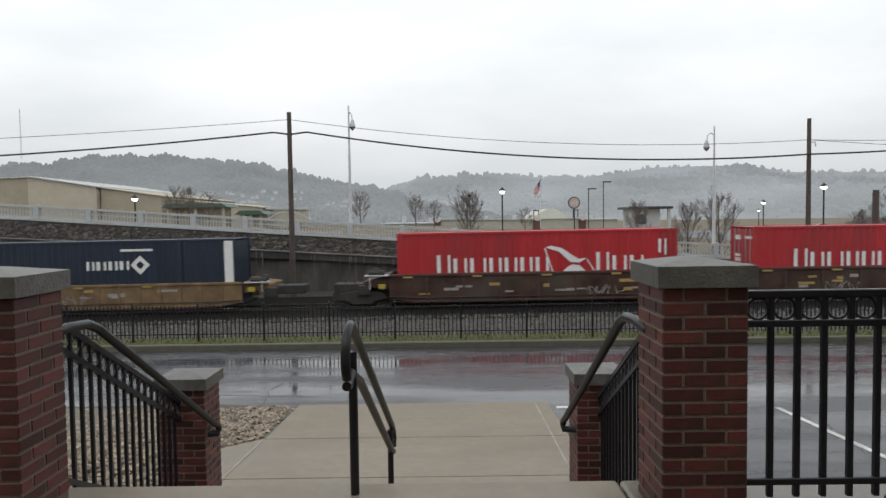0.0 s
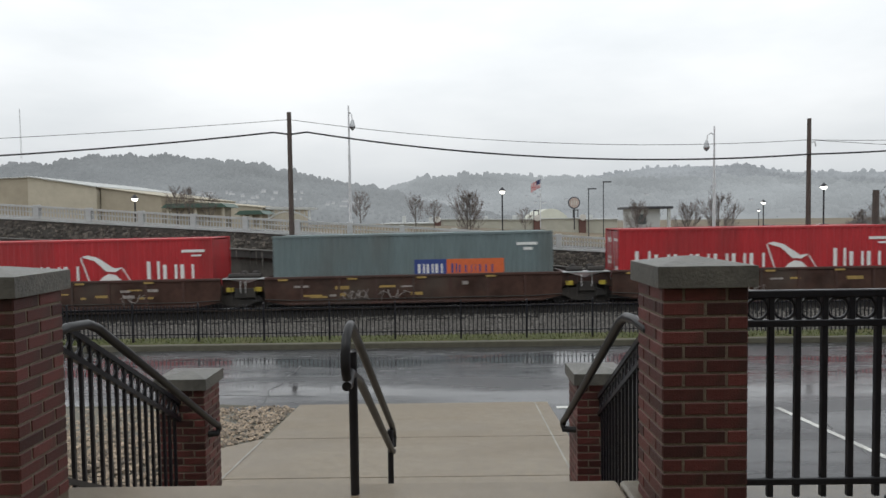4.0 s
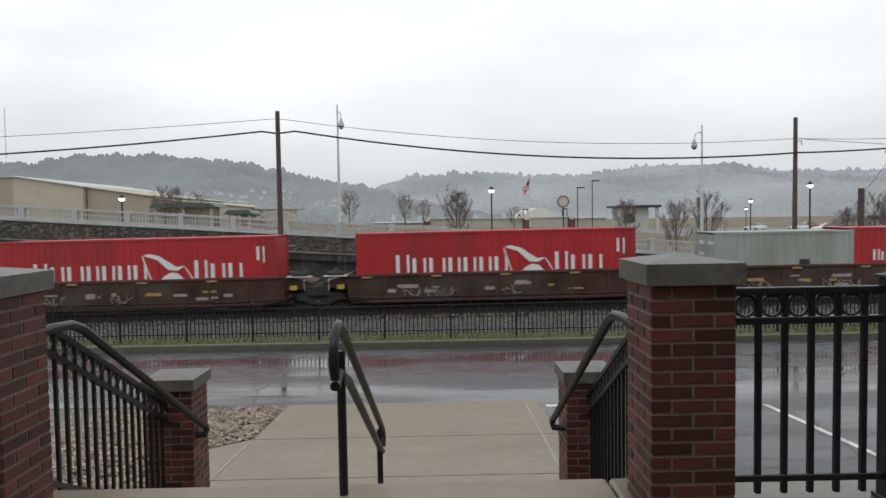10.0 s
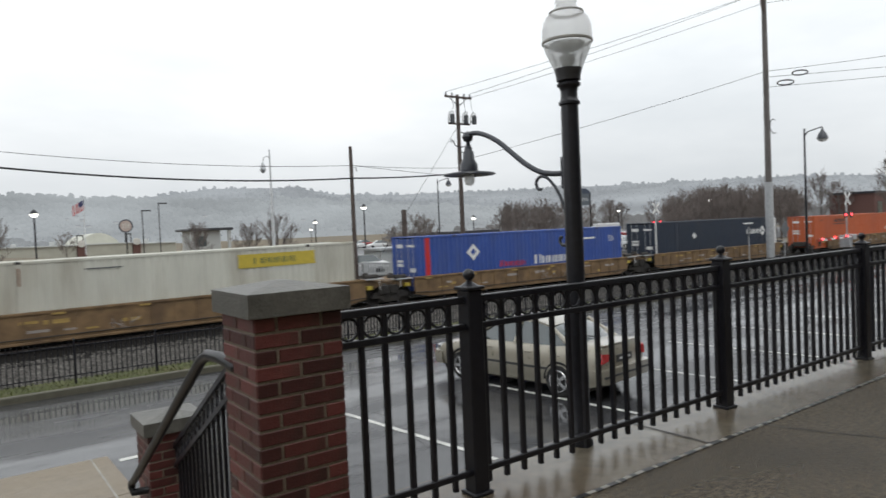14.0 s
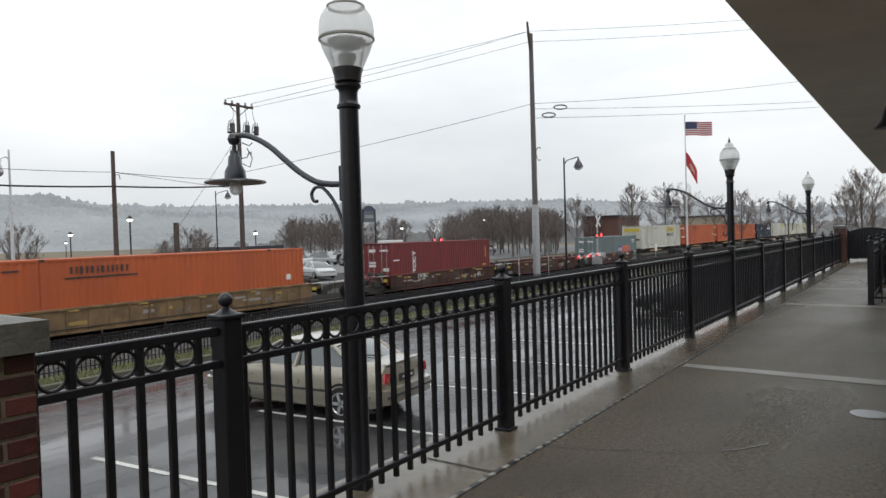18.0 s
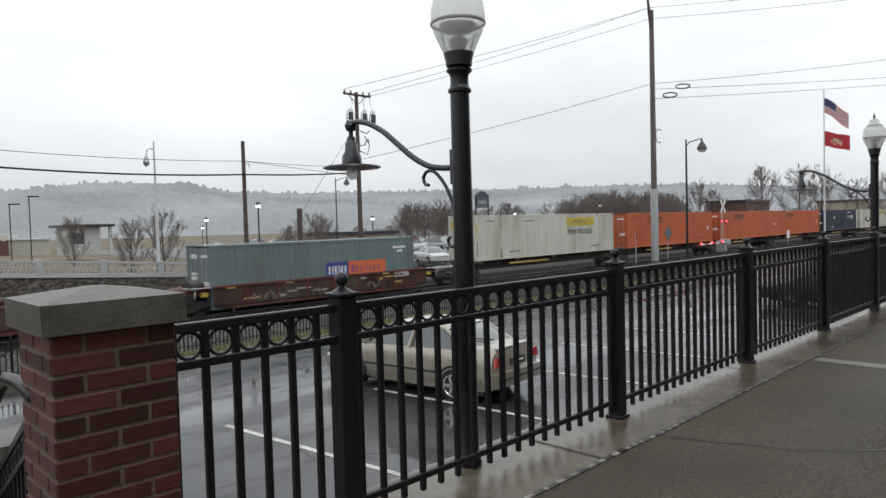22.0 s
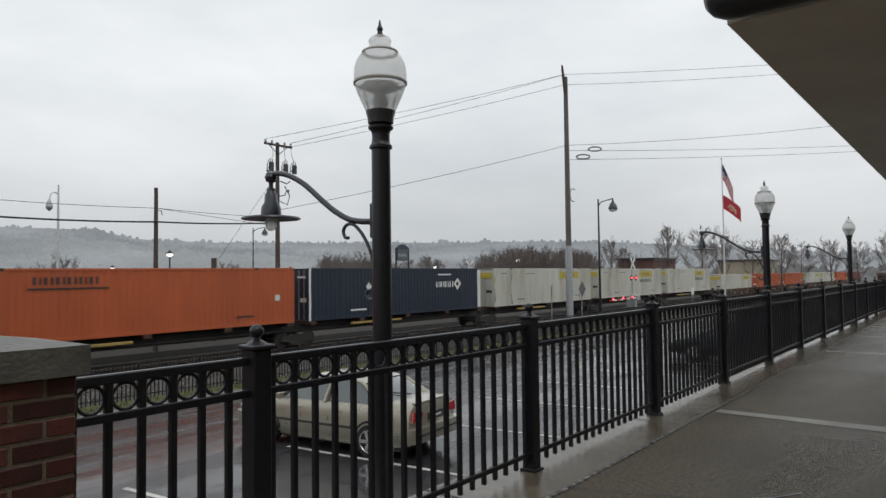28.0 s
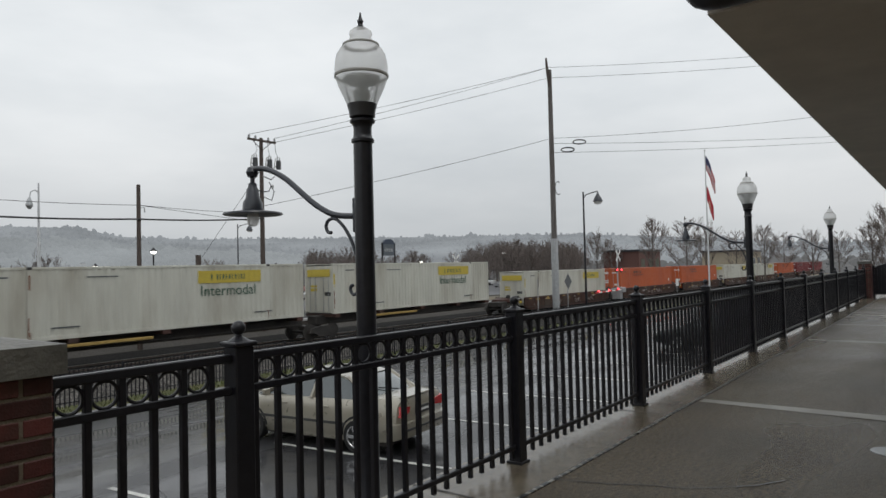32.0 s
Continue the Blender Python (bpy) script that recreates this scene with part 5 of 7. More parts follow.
for s0, m, lab, marks, worded in boxes:
    flat_car(s0, s0 + LW, "low dark spine wagon with brown cross arms")
    c = container(s0, LW, H95, -0.95, m, lab, marks, 0.30, 0.034)
    if worded:
        at = max(v[0] for nm, sh, mm in marks if nm == "yellow_sign" for v in sh.v) - 3.6
        word_part(c, "Intermodal", at + 0.1, 1.42, 0.72, M_GREEN)
s = 458.5
TAIL = [(C_WHITE, JLAB)] + [(C_ORANGE, OLAB)] * 2 + [(C_WHITE, JLAB)] * 2 + [(C_ORANGE, OLAB)] + [(C_MAROON, "long dull maroon container")] * 2
for m, lab in TAIL:
    well_car(s, s + LW, W_BROWN, BRLAB)
    container(s, LW, H95, ZB + 0.2, m, lab, white_marks(True, 11) if m is C_WHITE else orange_marks(), 0.30)
    s += 20.2


# ---- poles, wires, lamps ----
def wood_pole(x, y, z0, z1, r0=0.15, r1=0.11, label="weathered wooden utility pole", lean=(0, 0), wood=POLEWOOD):
    th = thing("utility_pole", label, "utility pole", "utility poles", pose(x, y, z0))
    h = z1 - z0
    part("pole", Shape().tube([(lean[0] * t, lean[1] * t, h * t) for t in (0, 0.25, 0.5, 0.75, 1.0)], [r0 + (r1 - r0) * t for t in (0, 0.25, 0.5, 0.75, 1.0)], 10), wood, th, smooth=True)
    return th


p1 = wood_pole(-7.79, 34.5, -2.5, 6.97, 0.15, 0.11)
p2 = wood_pole(18.95, 35.0, -2.4, 6.34, 0.14, 0.10)
part("wire_bracket", Shape().tube([(0, 0, 7.5), (0.3, 0, 7.55), (0.35, 0, 7.3)], 0.03, 6), GALV, p2)
wood_pole(23.08, 36.0, -2.3, 2.65, 0.17, 0.16, "short dark stub of a wooden pole")
xp = wood_pole(27.7, 36.0, -2.2, 10.2, 0.18, 0.12, "wooden utility pole with crossarm and transformers")
part("crossarm", Shape().cbox(-1.1, 1.1, -0.14, -0.04, 12.15, 12.28, 0.01), POLEWOOD, xp)
part("crossarm", Shape().cbox(-0.9, 0.9, -0.14, -0.04, 10.4, 10.52, 0.01), POLEWOOD, xp)
for dx in (-1.0, -0.5, 0.5, 1.0):
    part("insulator", Shape().lathe([(0.05, 0), (0.09, 0.05), (0.05, 0.1), (0.08, 0.15), (0.03, 0.22)], 8, dx, -0.09, 12.28), GALV, xp)
for dx in (-0.72, 0.42, 1.12):
    tc = part("transformer", Shape().lathe([(0.14, 0), (0.16, 0.04), (0.16, 0.5), (0.17, 0.52), (0.13, 0.57), (0.05, 0.6)], 12, dx, -0.32, 10.45), BINGREY, xp, "grey steel transformer can", smooth=True)
    for bx in (-0.09, 0.09):
        part("bushing", Shape().lathe([(0.035, 0), (0.05, 0.04), (0.03, 0.08), (0.05, 0.12), (0.03, 0.16), (0.045, 0.2), (0.015, 0.27)], 8, dx + bx, -0.32, 11.0), WHITERAIL, tc)
    part("bracket", Shape().box(dx - 0.05, dx + 0.05, -0.3, -0.06, 10.62, 10.72), IRON, tc)
    part("fuse_holder", Shape().tube([(dx - 0.25, -0.2, 10.5), (dx - 0.32, -0.34, 10.85), (dx - 0.22, -0.34, 11.15)], 0.035, 6), WHITERAIL, xp)
    part("jumper_wire", Shape().tube([(dx, -0.3, 11.2), (dx * 0.8 + 0.1, -0.2, 11.6), (dx * 0.9, -0.1, 12.3)], 0.014, 5), WIRE, xp)
for s_ in (-1, 1):
    part("arm_brace", Shape().tube([(s_ * 0.75, -0.1, 12.18), (0, -0.1, 11.6)], 0.025, 5), IRON, xp)
    part("lower_bracket", Shape().tube([(0, -0.12, 8.9), (s_ * 0.45, -0.16, 9.0), (s_ * 0.62, -0.16, 9.35), (s_ * 0.75, -0.16, 9.2)], 0.035, 6), IRON, xp)
    part("lower_insulator", Shape().lathe([(0.05, 0), (0.09, 0.05), (0.05, 0.1), (0.08, 0.15), (0.03, 0.22)], 8, s_ * 0.75, -0.16, 9.2), WHITERAIL, xp)
part("lower_bracket", Shape().tube([(0.1, -0.14, 9.9), (0.6, -0.2, 9.75), (0.85, -0.2, 9.95)], 0.035, 6), IRON, xp)
part("service_drop", Shape().tube([(0.2, 0, 8.6), (0.7, -0.1, 8.4), (0.9, -0.1, 9.0), (0.5, -0.1, 9.6)], 0.03, 6), WIRE, xp)
part("sign_plate", Shape().cbox(-0.28, 0.28, -0.2, -0.17, 1.8, 2.6, 0.02), M_WHITE, xp)
bp_ = wood_pole(46.4, 25.0, -1.9, 16.6, 0.24, 0.16, "tall greyed wooden utility pole beside the crossing", wood=GREYWOOD)
part("pole_top_pin", Shape().tube([(0, 0, 17.0), (-0.35, 0, 18.4), (-0.5, 0, 19.3)], [0.14, 0.12, 0.08], 6), POLEWOOD, bp_)
part("cable_loop", Shape().tube(arc((0.5, -0.2, 9.4), 0.5, 60, 300, 10), 0.03, 6), WIRE, bp_)
part("lower_sleeve", Shape().tube([(0, 0, 0), (0, 0, 5.5)], 0.27, 10), GALV, bp_)


def wire(pts, sag, r, name="overhead_wire", label="thin black overhead wire"):
    out = []
    for a, c in zip(pts, pts[1:]):
        a, c = Vector(a), Vector(c)
        n = 22
        for i in range(n + (1 if c == Vector(pts[-1]) else 0)):
            t = i / n
            q = a.lerp(c, t)
            q.z -= sag * 4 * t * (1 - t) * ((c - a).length / 40) ** 2
            out.append(tuple(q))
    tagged(part(name, Shape().tube(out, r, 5), WIRE), label, "wire", "overhead wires")


wire([(-48, 34.4, 4.9), (-8.6, 34.5, 5.96)], 0.68, 0.045, label="thick black overhead cable between poles")
wire([(-8.6, 34.5, 5.96), (-7.79, 34.45, 5.84), (-6.9, 34.5, 5.95), (18.95, 34.85, 4.5), (27.7, 35.9, 5.0)], 1.75, 0.045, label="thick black overhead cable between poles")
wire([(-48, 34.4, 5.6), (-7.79, 34.5, 6.6)], 0.4, 0.014)
wire([(-7.79, 34.5, 6.6), (18.95, 35.0, 5.25), (27.7, 36, 5.35)], 1.5, 0.014)
wire([(18.95, 35.0, 5.25), (27.7, 36, 4.75)], 0.2, 0.014)
for dz, dx in ((0, -1.0), (0, 1.0), (-0.4, 0.5)):
    wire([(27.7 + dx, 36, 10.3 + dz), (46.2, 25, 16.75 + dz * 2), (60, 10, 18.0 + dz * 2)], 0.5, 0.014)
wire([(27.7, 36, 5.8), (46.4, 25, 11.3), (70, 9.5, 14.6)], 0.5, 0.016)
wire([(46.4, 25, 10.9), (75, 9.5, 13.4)], 0.2, 0.016)
wire([(46.4, 25, 10.2), (75, 9.0, 12.8)], 0.2, 0.016)
wire([(27.7, 36, 8.2), (23.5, 40, -0.5)], 0.0, 0.012, label="steel guy wire of a utility pole")
for x, y, z in ((50.0, 24.4, 11.45), (47.9, 24.4, 10.55)):
    tagged(part("cable_coil", Shape().tube([(x + 0.30 * math.cos(q), y - 0.42 * math.cos(q), z + 0.17 * math.sin(q)) for q in [6.283 * j / 18 for j in range(18)]], 0.05, 6, True), WIRE), "coiled spare cable hanging on a wire", "cable coil", "cable coils")


def white_lamp(x, z0, z1, arm):
    th = thing("ramp_lamp", "tall slim pale steel street lamp with a hanging lantern", "street lamp", "pale street lamps", pose(x, 38.35, z0))
    h = z1 - z0
    part("pole", Shape().tube([(0, 0, 0), (0, 0, h * 0.5), (0, 0, h)], [0.10, 0.075, 0.04], 10), WHITEPOLE, th, smooth=True)
    part("base", Shape().lathe([(0.2, 0), (0.2, 0.3), (0.12, 0.45)], 10), WHITEPOLE, th)
    hz = h - 0.5
    part("arm", Shape().tube([(0, 0, hz), (arm * 0.4, -0.05, hz + 0.12), (arm * 0.85, -0.1, hz), (arm, -0.1, hz - 0.35)], 0.03, 6), WHITEPOLE, th)
    part("lantern", Shape().lathe([(0.06, 0.0), (0.10, -0.12), (0.17, -0.35), (0.17, -0.42), (0.10, -0.55), (0.03, -0.6)], 12, arm, -0.1, hz - 0.3), GALV, th, "grey bell lantern", smooth=True)


white_lamp(-5.3, 0.3, 7.9, 0.22)
white_lamp(15.4, -0.75, 6.45, -0.48)


def lot_lamp(x, y, z0, z1, k=1.0):
    th = thing("lot_lamp", "black lamp post with a glowing lantern in a far car park", "lamp post", "car park lamps", pose(x, y, z0))
    h = z1 - z0
    part("post", Shape().tube([(0, 0, 0), (0, 0, h - 0.4 * k)], 0.07 * k, 6), IRON, th)
    part("hood", Shape().lathe([(0.34 * k, 0), (0.2 * k, 0.18 * k), (0.05 * k, 0.34 * k)], 10, 0, 0, h - 0.3 * k), IRON, th)
    part("bulb", Shape().lathe([(0.1 * k, -0.25 * k), (0.24 * k, -0.15 * k), (0.28 * k, 0.0)], 10, 0, 0, h - 0.3 * k), LIT, th, "lit lamp bowl")


lot_lamp(5.2, 60, 0.2, 4.1)
lot_lamp(33.8, 60, -0.5, 4.1)
for az_, dist, top in ((12.1, 90, 5.0), (13.3, 90, 5.85)):
    x, y = dist * math.sin(radians(az_)), dist * math.cos(radians(az_))
    fl = thing("floodlight_pole", "tall thin dark pole with a flat lamp head", "lamp post", "far flat-headed lamps", pose(x, y, 0))
    part("pole", Shape().tube([(0, 0, -1.5), (0, 0, top)], 0.06, 6), IRON, fl)
    part("head", Shape().cbox(-0.1, 1.0, -0.15, 0.15, top - 0.05, top + 0.1, 0.03), IRON, fl)
lot_lamp(-27.6, 60, 1.0, 3.9)
for x, y, z in ((60, 75, 2.9), (45, 95, 3.4), (85, 110, 3.2), (20, 140, 2.2), (110, 90, 3.6), (130, 120, 3.4), (70, 150, 2.6), (95, 60, 4.2)):
    lot_lamp(x, y, -1.9, z, 1.1)


# ---- platform lamp posts ----
def platform_lamp(x, y=3.56, sides=1):
    th = thing("platform_lamp", "black cast-iron lamp post with acorn globe and gooseneck arm lamp", "lamp post", "platform lamp posts", pose(x, y, 0))
    part("base", Shape().lathe([(0.075, 0), (0.075, 0.03), (0.06, 0.05), (0.06, 0.5), (0.058, 0.56), (0.056, 0.6)], 16), IRON, th, smooth=True)
    part("shaft", Shape().tube([(0, 0, 0.55), (0, 0, 2.232)], [0.060, 0.057], 16), IRON, th, smooth=True)
    part("collar", Shape().lathe([(0.057, 2.222), (0.069, 2.230), (0.069, 2.245), (0.059, 2.256), (0.055, 2.272), (0.054, 2.315), (0.060, 2.338), (0.076, 2.350), (0.077, 2.362), (0.060, 2.374)], 24), IRON, th, smooth=True)
    part("globe_base", Shape().lathe([(0.058, 2.374), (0.077, 2.383), (0.080, 2.418), (0.090, 2.452), (0.090, 2.458), (0.080, 2.459)], 28), CUP, th, "dark flared globe seat", smooth=True)
    part("lamp_socket", Shape().lathe([(0.03, 2.46), (0.036, 2.475), (0.05, 2.505), (0.052, 2.54), (0.02, 2.555)], 14), GALV, th, "grey lamp socket inside the globe", smooth=True)
    part("reflector", Shape().lathe([(0.060, 2.575), (0.085, 2.585), (0.108, 2.612), (0.112, 2.622), (0.104, 2.622), (0.08, 2.594), (0.058, 2.583)], 24), GALV, th, "grey reflector ring inside the globe", smooth=True)
    for a in (25, 115, 205, 295):
        c_, s_ = math.cos(radians(a)), math.sin(radians(a))
        part("reflector_stay", Shape().tube([(0.076 * c_, 0.076 * s_, 2.46), (0.108 * c_, 0.108 * s_, 2.61)], 0.0035, 5), GALV, th)
    part("globe_rim", Shape().lathe([(0.157, 2.620), (0.164, 2.624), (0.164, 2.636), (0.157, 2.640)], 28).open_ends(), RIM, th, "thin grey band round the globe", smooth=True)
    part("globe_lens", Shape().lathe([(0.091, 2.459), (0.108, 2.50), (0.138, 2.565), (0.158, 2.622)], 28).open_ends(), CLEARLENS, th, "clear lower globe", smooth=True)
    part("globe_top", Shape().lathe([(0.158, 2.638), (0.161, 2.67), (0.157, 2.72), (0.146, 2.762), (0.128, 2.792), (0.112, 2.806), (0.108, 2.812)], 28).open_ends(), MILK, th, "milky white upper globe", smooth=True)
    part("globe_ledge", Shape().lathe([(0.108, 2.812), (0.112, 2.816), (0.110, 2.824), (0.092, 2.828)], 28).open_ends(), RIM, th, smooth=True)
    part("globe_crown", Shape().lathe([(0.094, 2.826), (0.080, 2.838), (0.066, 2.86), (0.064, 2.872), (0.071, 2.888), (0.066, 2.903), (0.047, 2.918), (0.03, 2.925)], 24).open_ends(True, False), MILK, th, "milky white globe crown", smooth=True)
    part("finial", Shape().lathe([(0.03, 2.925), (0.018, 2.935), (0.014, 2.95), (0.02, 2.965), (0.010, 2.985), (0.004, 3.02)], 12), IRON, th, smooth=True)
    part("arm_bracket", Shape().cbox(-0.025, 0.025, 0.04, 0.08, 1.69, 1.90, 0.006), SHADE, th)
    reach = 1.07 / 0.765

    def at(d, z):
        return (0.0, d * reach, 1.47 + (z - 1.47) * (1 + 0.26 * d / 0.765))
    arm = [at(0.06, 1.785), at(0.13, 1.785), at(0.21, 1.798), at(0.31, 1.85), at(0.41, 1.922), at(0.50, 1.985), at(0.59, 2.025), at(0.67, 2.043), at(0.735, 2.04), at(0.765, 2.022)]
    part("arm", Shape().tube(curve(arm, 4), 0.019, 12), SHADE, th, "curved dark blue-grey gooseneck arm", smooth=True)
    part("scroll_hook", Shape().tube(curve([(0, 0.05, 1.50), (0, 0.056, 1.38), (0, 0.075, 1.325), (0, 0.105, 1.315), (0, 0.128, 1.34), (0, 0.122, 1.368), (0, 0.106, 1.37)]), 0.010, 8), SHADE, th, smooth=True)
    part("scroll", Shape().tube(curve([at(0.045, 1.50), at(0.06, 1.58), at(0.09, 1.66), at(0.13, 1.725), at(0.175, 1.765), at(0.215, 1.762), at(0.238, 1.728), at(0.228, 1.690), at(0.205, 1.685)]), 0.011, 8), SHADE, th, smooth=True)
    cx, cy, _ = at(0.765, 0)

    def hung(rings):
        return [(1.24 * r, 1.47 + (z - 1.47) * 1.26) for r, z in rings]
    part("arm_ball", Shape().lathe(hung([(0.004, 1.985), (0.026, 1.995), (0.036, 2.02), (0.026, 2.045), (0.004, 2.055)]), 14, cx, cy, 0), SHADE, th, smooth=True)
    part("lamp_hood", Shape().lathe(hung([(0.012, 2.00), (0.013, 1.965), (0.024, 1.955), (0.025, 1.935), (0.034, 1.925), (0.038, 1.88), (0.055, 1.85), (0.058, 1.81), (0.04, 1.80)]), 20, cx, cy, 0), SHADE, th, smooth=True)
    part("shade_disc", Shape().lathe(hung([(0.04, 1.812), (0.162, 1.794), (0.166, 1.786), (0.157, 1.782), (0.04, 1.794)]), 28, cx, cy, 0), SHADE, th, "wide flat enamel shade", smooth=True)
    part("bulb", Shape().lathe(hung([(0.03, 1.79), (0.034, 1.755), (0.028, 1.73), (0.012, 1.72)]), 14, cx, cy, 0), MILK, th, smooth=True)
    return th


lampA = platform_lamp(3.415)
copy_thing(lampA, pose(12.9, 3.56, 0))
copy_thing(lampA, pose(22.6, 3.56, 0))


# ---- crossing: street lamp, signals, signs, flag pole ----
def crossing_lamp(x, y, z0, z1, k=1.0):
    th = thing("street_lamp", "tall slim dark street lamp with a bell lantern", "street lamp", "dark street lamps", pose(x, y, z0))
    h = z1 - z0
    part("pole", Shape().tube([(0, 0, 0), (0, 0, h)], [0.11 * k, 0.07 * k], 10), IRON, th)
    part("arm", Shape().tube([(0, 0, h - 0.6 * k), (0.25 * k, -0.15 * k, h - 0.25 * k), (0.8 * k, -0.5 * k, h - 0.05 * k), (1.3 * k, -0.8 * k, h + 0.1 * k)], 0.05 * k, 6), IRON, th)
    part("lantern", Shape().lathe([(0.06 * k, 0.45 * k), (0.12 * k, 0.2 * k), (0.3 * k, -0.05 * k), (0.42 * k, -0.35 * k), (0.44 * k, -0.45 * k)], 12, 1.3 * k, -0.8 * k, h - 0.4 * k), SHADE, th, smooth=True)
    part("bowl", Shape().lathe([(0.4 * k, -0.45 * k), (0.3 * k, -0.62 * k), (0.1 * k, -0.7 * k)], 12, 1.3 * k, -0.8 * k, h - 0.4 * k), MILK, th, smooth=True)


crossing_lamp(55.9, 27.0, -2.0, 8.1)
crossing_lamp(33.3, 46.4, -1.9, 5.5, 0.6)


def crossing_signal(x, y, z0):
    th = thing("crossing_signal", "railway crossing signal with crossed boards and two red lamps", "crossing signal", "crossing signals", pose(x, y, z0))
    part("mast", Shape().tube([(0, 0, 0), (0, 0, 5.0)], 0.07, 8), GALV, th)
    for s in (1, -1):
        cb = Shape().box(-0.75, 0.75, -0.12, -0.10, -0.11, 0.11)
        part("crossbuck", cb, M_WHITE, th, at=pose(0, 0, 4.3, 0, 45 * s, 0))
    part("lamp_bar", Shape().tube([(-0.85, -0.1, 2.9), (0.85, -0.1, 2.9)], 0.04, 6), IRON, th)
    for dx in (-0.55, 0.55):
        d = part("target", Shape().lathe([(0.30, 0), (0.30, 0.03)], 16), IRON, th, at=pose(dx, -0.15, 2.9, 90, 0, 0))
        part("red_lens", Shape().lathe([(0.11, 0.03), (0.11, 0.06), (0.05, 0.08)], 14), SIGNALRED, d, "glowing red lamp lens")
    part("bell", Shape().lathe([(0.12, 5.0), (0.16, 5.05), (0.05, 5.2)], 10), GALV, th)
    part("relay_box", Shape().cbox(-0.3, 0.3, 0.1, 0.5, 0, 1.1, 0.02), GALV, th)


crossing_signal(64.0, 27.4, -1.9)
crossing_signal(56.0, 41.5, -1.9)


def sign(x, y, z0, h, shape, material, label):
    th = thing("road_sign", label, "road sign", "", pose(x, y, z0))
    part("post", Shape().tube([(0, 0, 0), (0, 0, h + 0.2)], 0.035, 6), GALV, th)
    if shape == "round":
        part("panel", Shape().lathe([(0.38, 0), (0.38, 0.02)], 20), material, th, at=pose(0, -0.05, h, 90, 0, 30))
    else:
        part("panel", Shape().box(-0.42, 0.42, -0.01, 0.01, -0.42, 0.42), material, th, at=pose(0, -0.05, h, 0, 45, 0) if shape == "diamond" else pose(0, -0.05, h))


gate = thing("crossing_gate", "lowered red and white striped crossing gate arm", "crossing gate", "", pose(63.6, 26.9, -0.95))
for i in range(8):
    part("arm_stripe", Shape().cbox(-0.75 * (i + 1), -0.75 * i - 0.002, -0.03, 0.03, -0.07 - 0.01 * i, 0.07 - 0.01 * i, 0.01), M_RED if i % 2 else M_WHITE, gate)
part("counterweight", Shape().cbox(0.1, 0.9, -0.12, 0.12, -0.25, 0.2, 0.03), GALV, gate)
part("drive_box", Shape().cbox(0.15, 0.65, 0.15, 0.6, -0.95, 0.25, 0.03), GALV, gate)
for i in (1, 4, 7):
    part("arm_lamp", Shape().lathe([(0.08, 0.06), (0.08, 0.16), (0.03, 0.2)], 8, -0.75 * i, 0, -0.01 * i), SIGNALRED, gate, "glowing red lamp on the gate arm")


sign(42.2, 24.2, -1.9, 2.3, "round", PLASTIC, "dark round sign back on a thin post")
sign(47.2, 24.4, -1.9, 2.2, "diamond", BINGREY, "grey diamond sign back on a thin post")
sign(79.0, 26.5, -1.9, 1.2, "square", M_WHITE, "small white square marker on a post")

FLAGS = []
# how far each flag hangs down, in degrees, at some seconds
DROOP_HIGH = [(0, 25), (15, 28), (18, 5), (19, 18), (20, 40), (23, 38), (24, 16), (27, 58), (28, 72), (29, 62), (30, 40), (31, 58), (32, 74)]
DROOP_LOW = [(0, 20), (15, 14), (18, 62), (19, 50), (20, 24), (23, 6), (24, 4), (27, 36), (28, 40), (29, 74), (30, 36), (31, 58), (32, 74)]
DROOP_FAR = [(0, 60), (3, 30), (6.6, 25), (10, 55), (13, 30), (20, 50), (32, 30)]
F_RED = mat("flag_red", (0.42, 0.03, 0.045), 0.8, vary=0.1)
F_WHITE = mat("flag_white", (0.60, 0.60, 0.60), 0.8, vary=0.1)
F_BLUE = mat("flag_blue", (0.045, 0.05, 0.12), 0.8, vary=0.1)
F_PALE = mat("flag_emblem", (0.55, 0.36, 0.24), 0.8, vary=0.2)


def flag(x, y, z, w, h, cols, label, lag):
    """Rigid upright strips of cloth that swing one after another."""
    th = thing("flag", label, "flag", "flags", pose(x, y, z))
    n = 20
    for i in range(n):
        sw = w / n
        me = bpy.data.meshes.new("cloth_strip")
        rows = len(cols)
        vs, fs, mi = [], [], []
        for j in range(rows + 1):
            zz = -h * j / rows
            vs += [(0, 0, zz), (sw, 0, zz)]
        mats = []
        for j in range(rows):
            fs.append((2 * j, 2 * j + 1, 2 * j + 3, 2 * j + 2))
            cmat = cols[j][0] if i * 12 // n >= cols[j][1] else cols[j][2]
            if len(cols) == 9 and (i * 12 // n, j) in EMBLEM:
                cmat = F_PALE
            if cmat not in mats:
                mats.append(cmat)
            mi.append(mats.index(cmat))
        me.from_pydata(vs, [], fs)
        for m in mats:
            me.materials.append(m)
        for poly, k in zip(me.polygons, mi):
            poly.material_index = k
        st = new("cloth_strip", me)
        st.parent = th
        FLAGS.append((st, i, sw, lag, x))
    return th


us = [(F_RED if j % 2 == 0 else F_WHITE, 5 if j < 7 else 0, F_BLUE) for j in range(13)]
red_flag = [(F_RED, 0, F_RED)] * 9
EMBLEM = {(4, 3), (5, 3), (6, 3), (4, 4), (5, 4), (6, 4), (7, 4), (3, 5), (6, 5), (7, 5), (4, 6), (5, 6), (7, 6)}


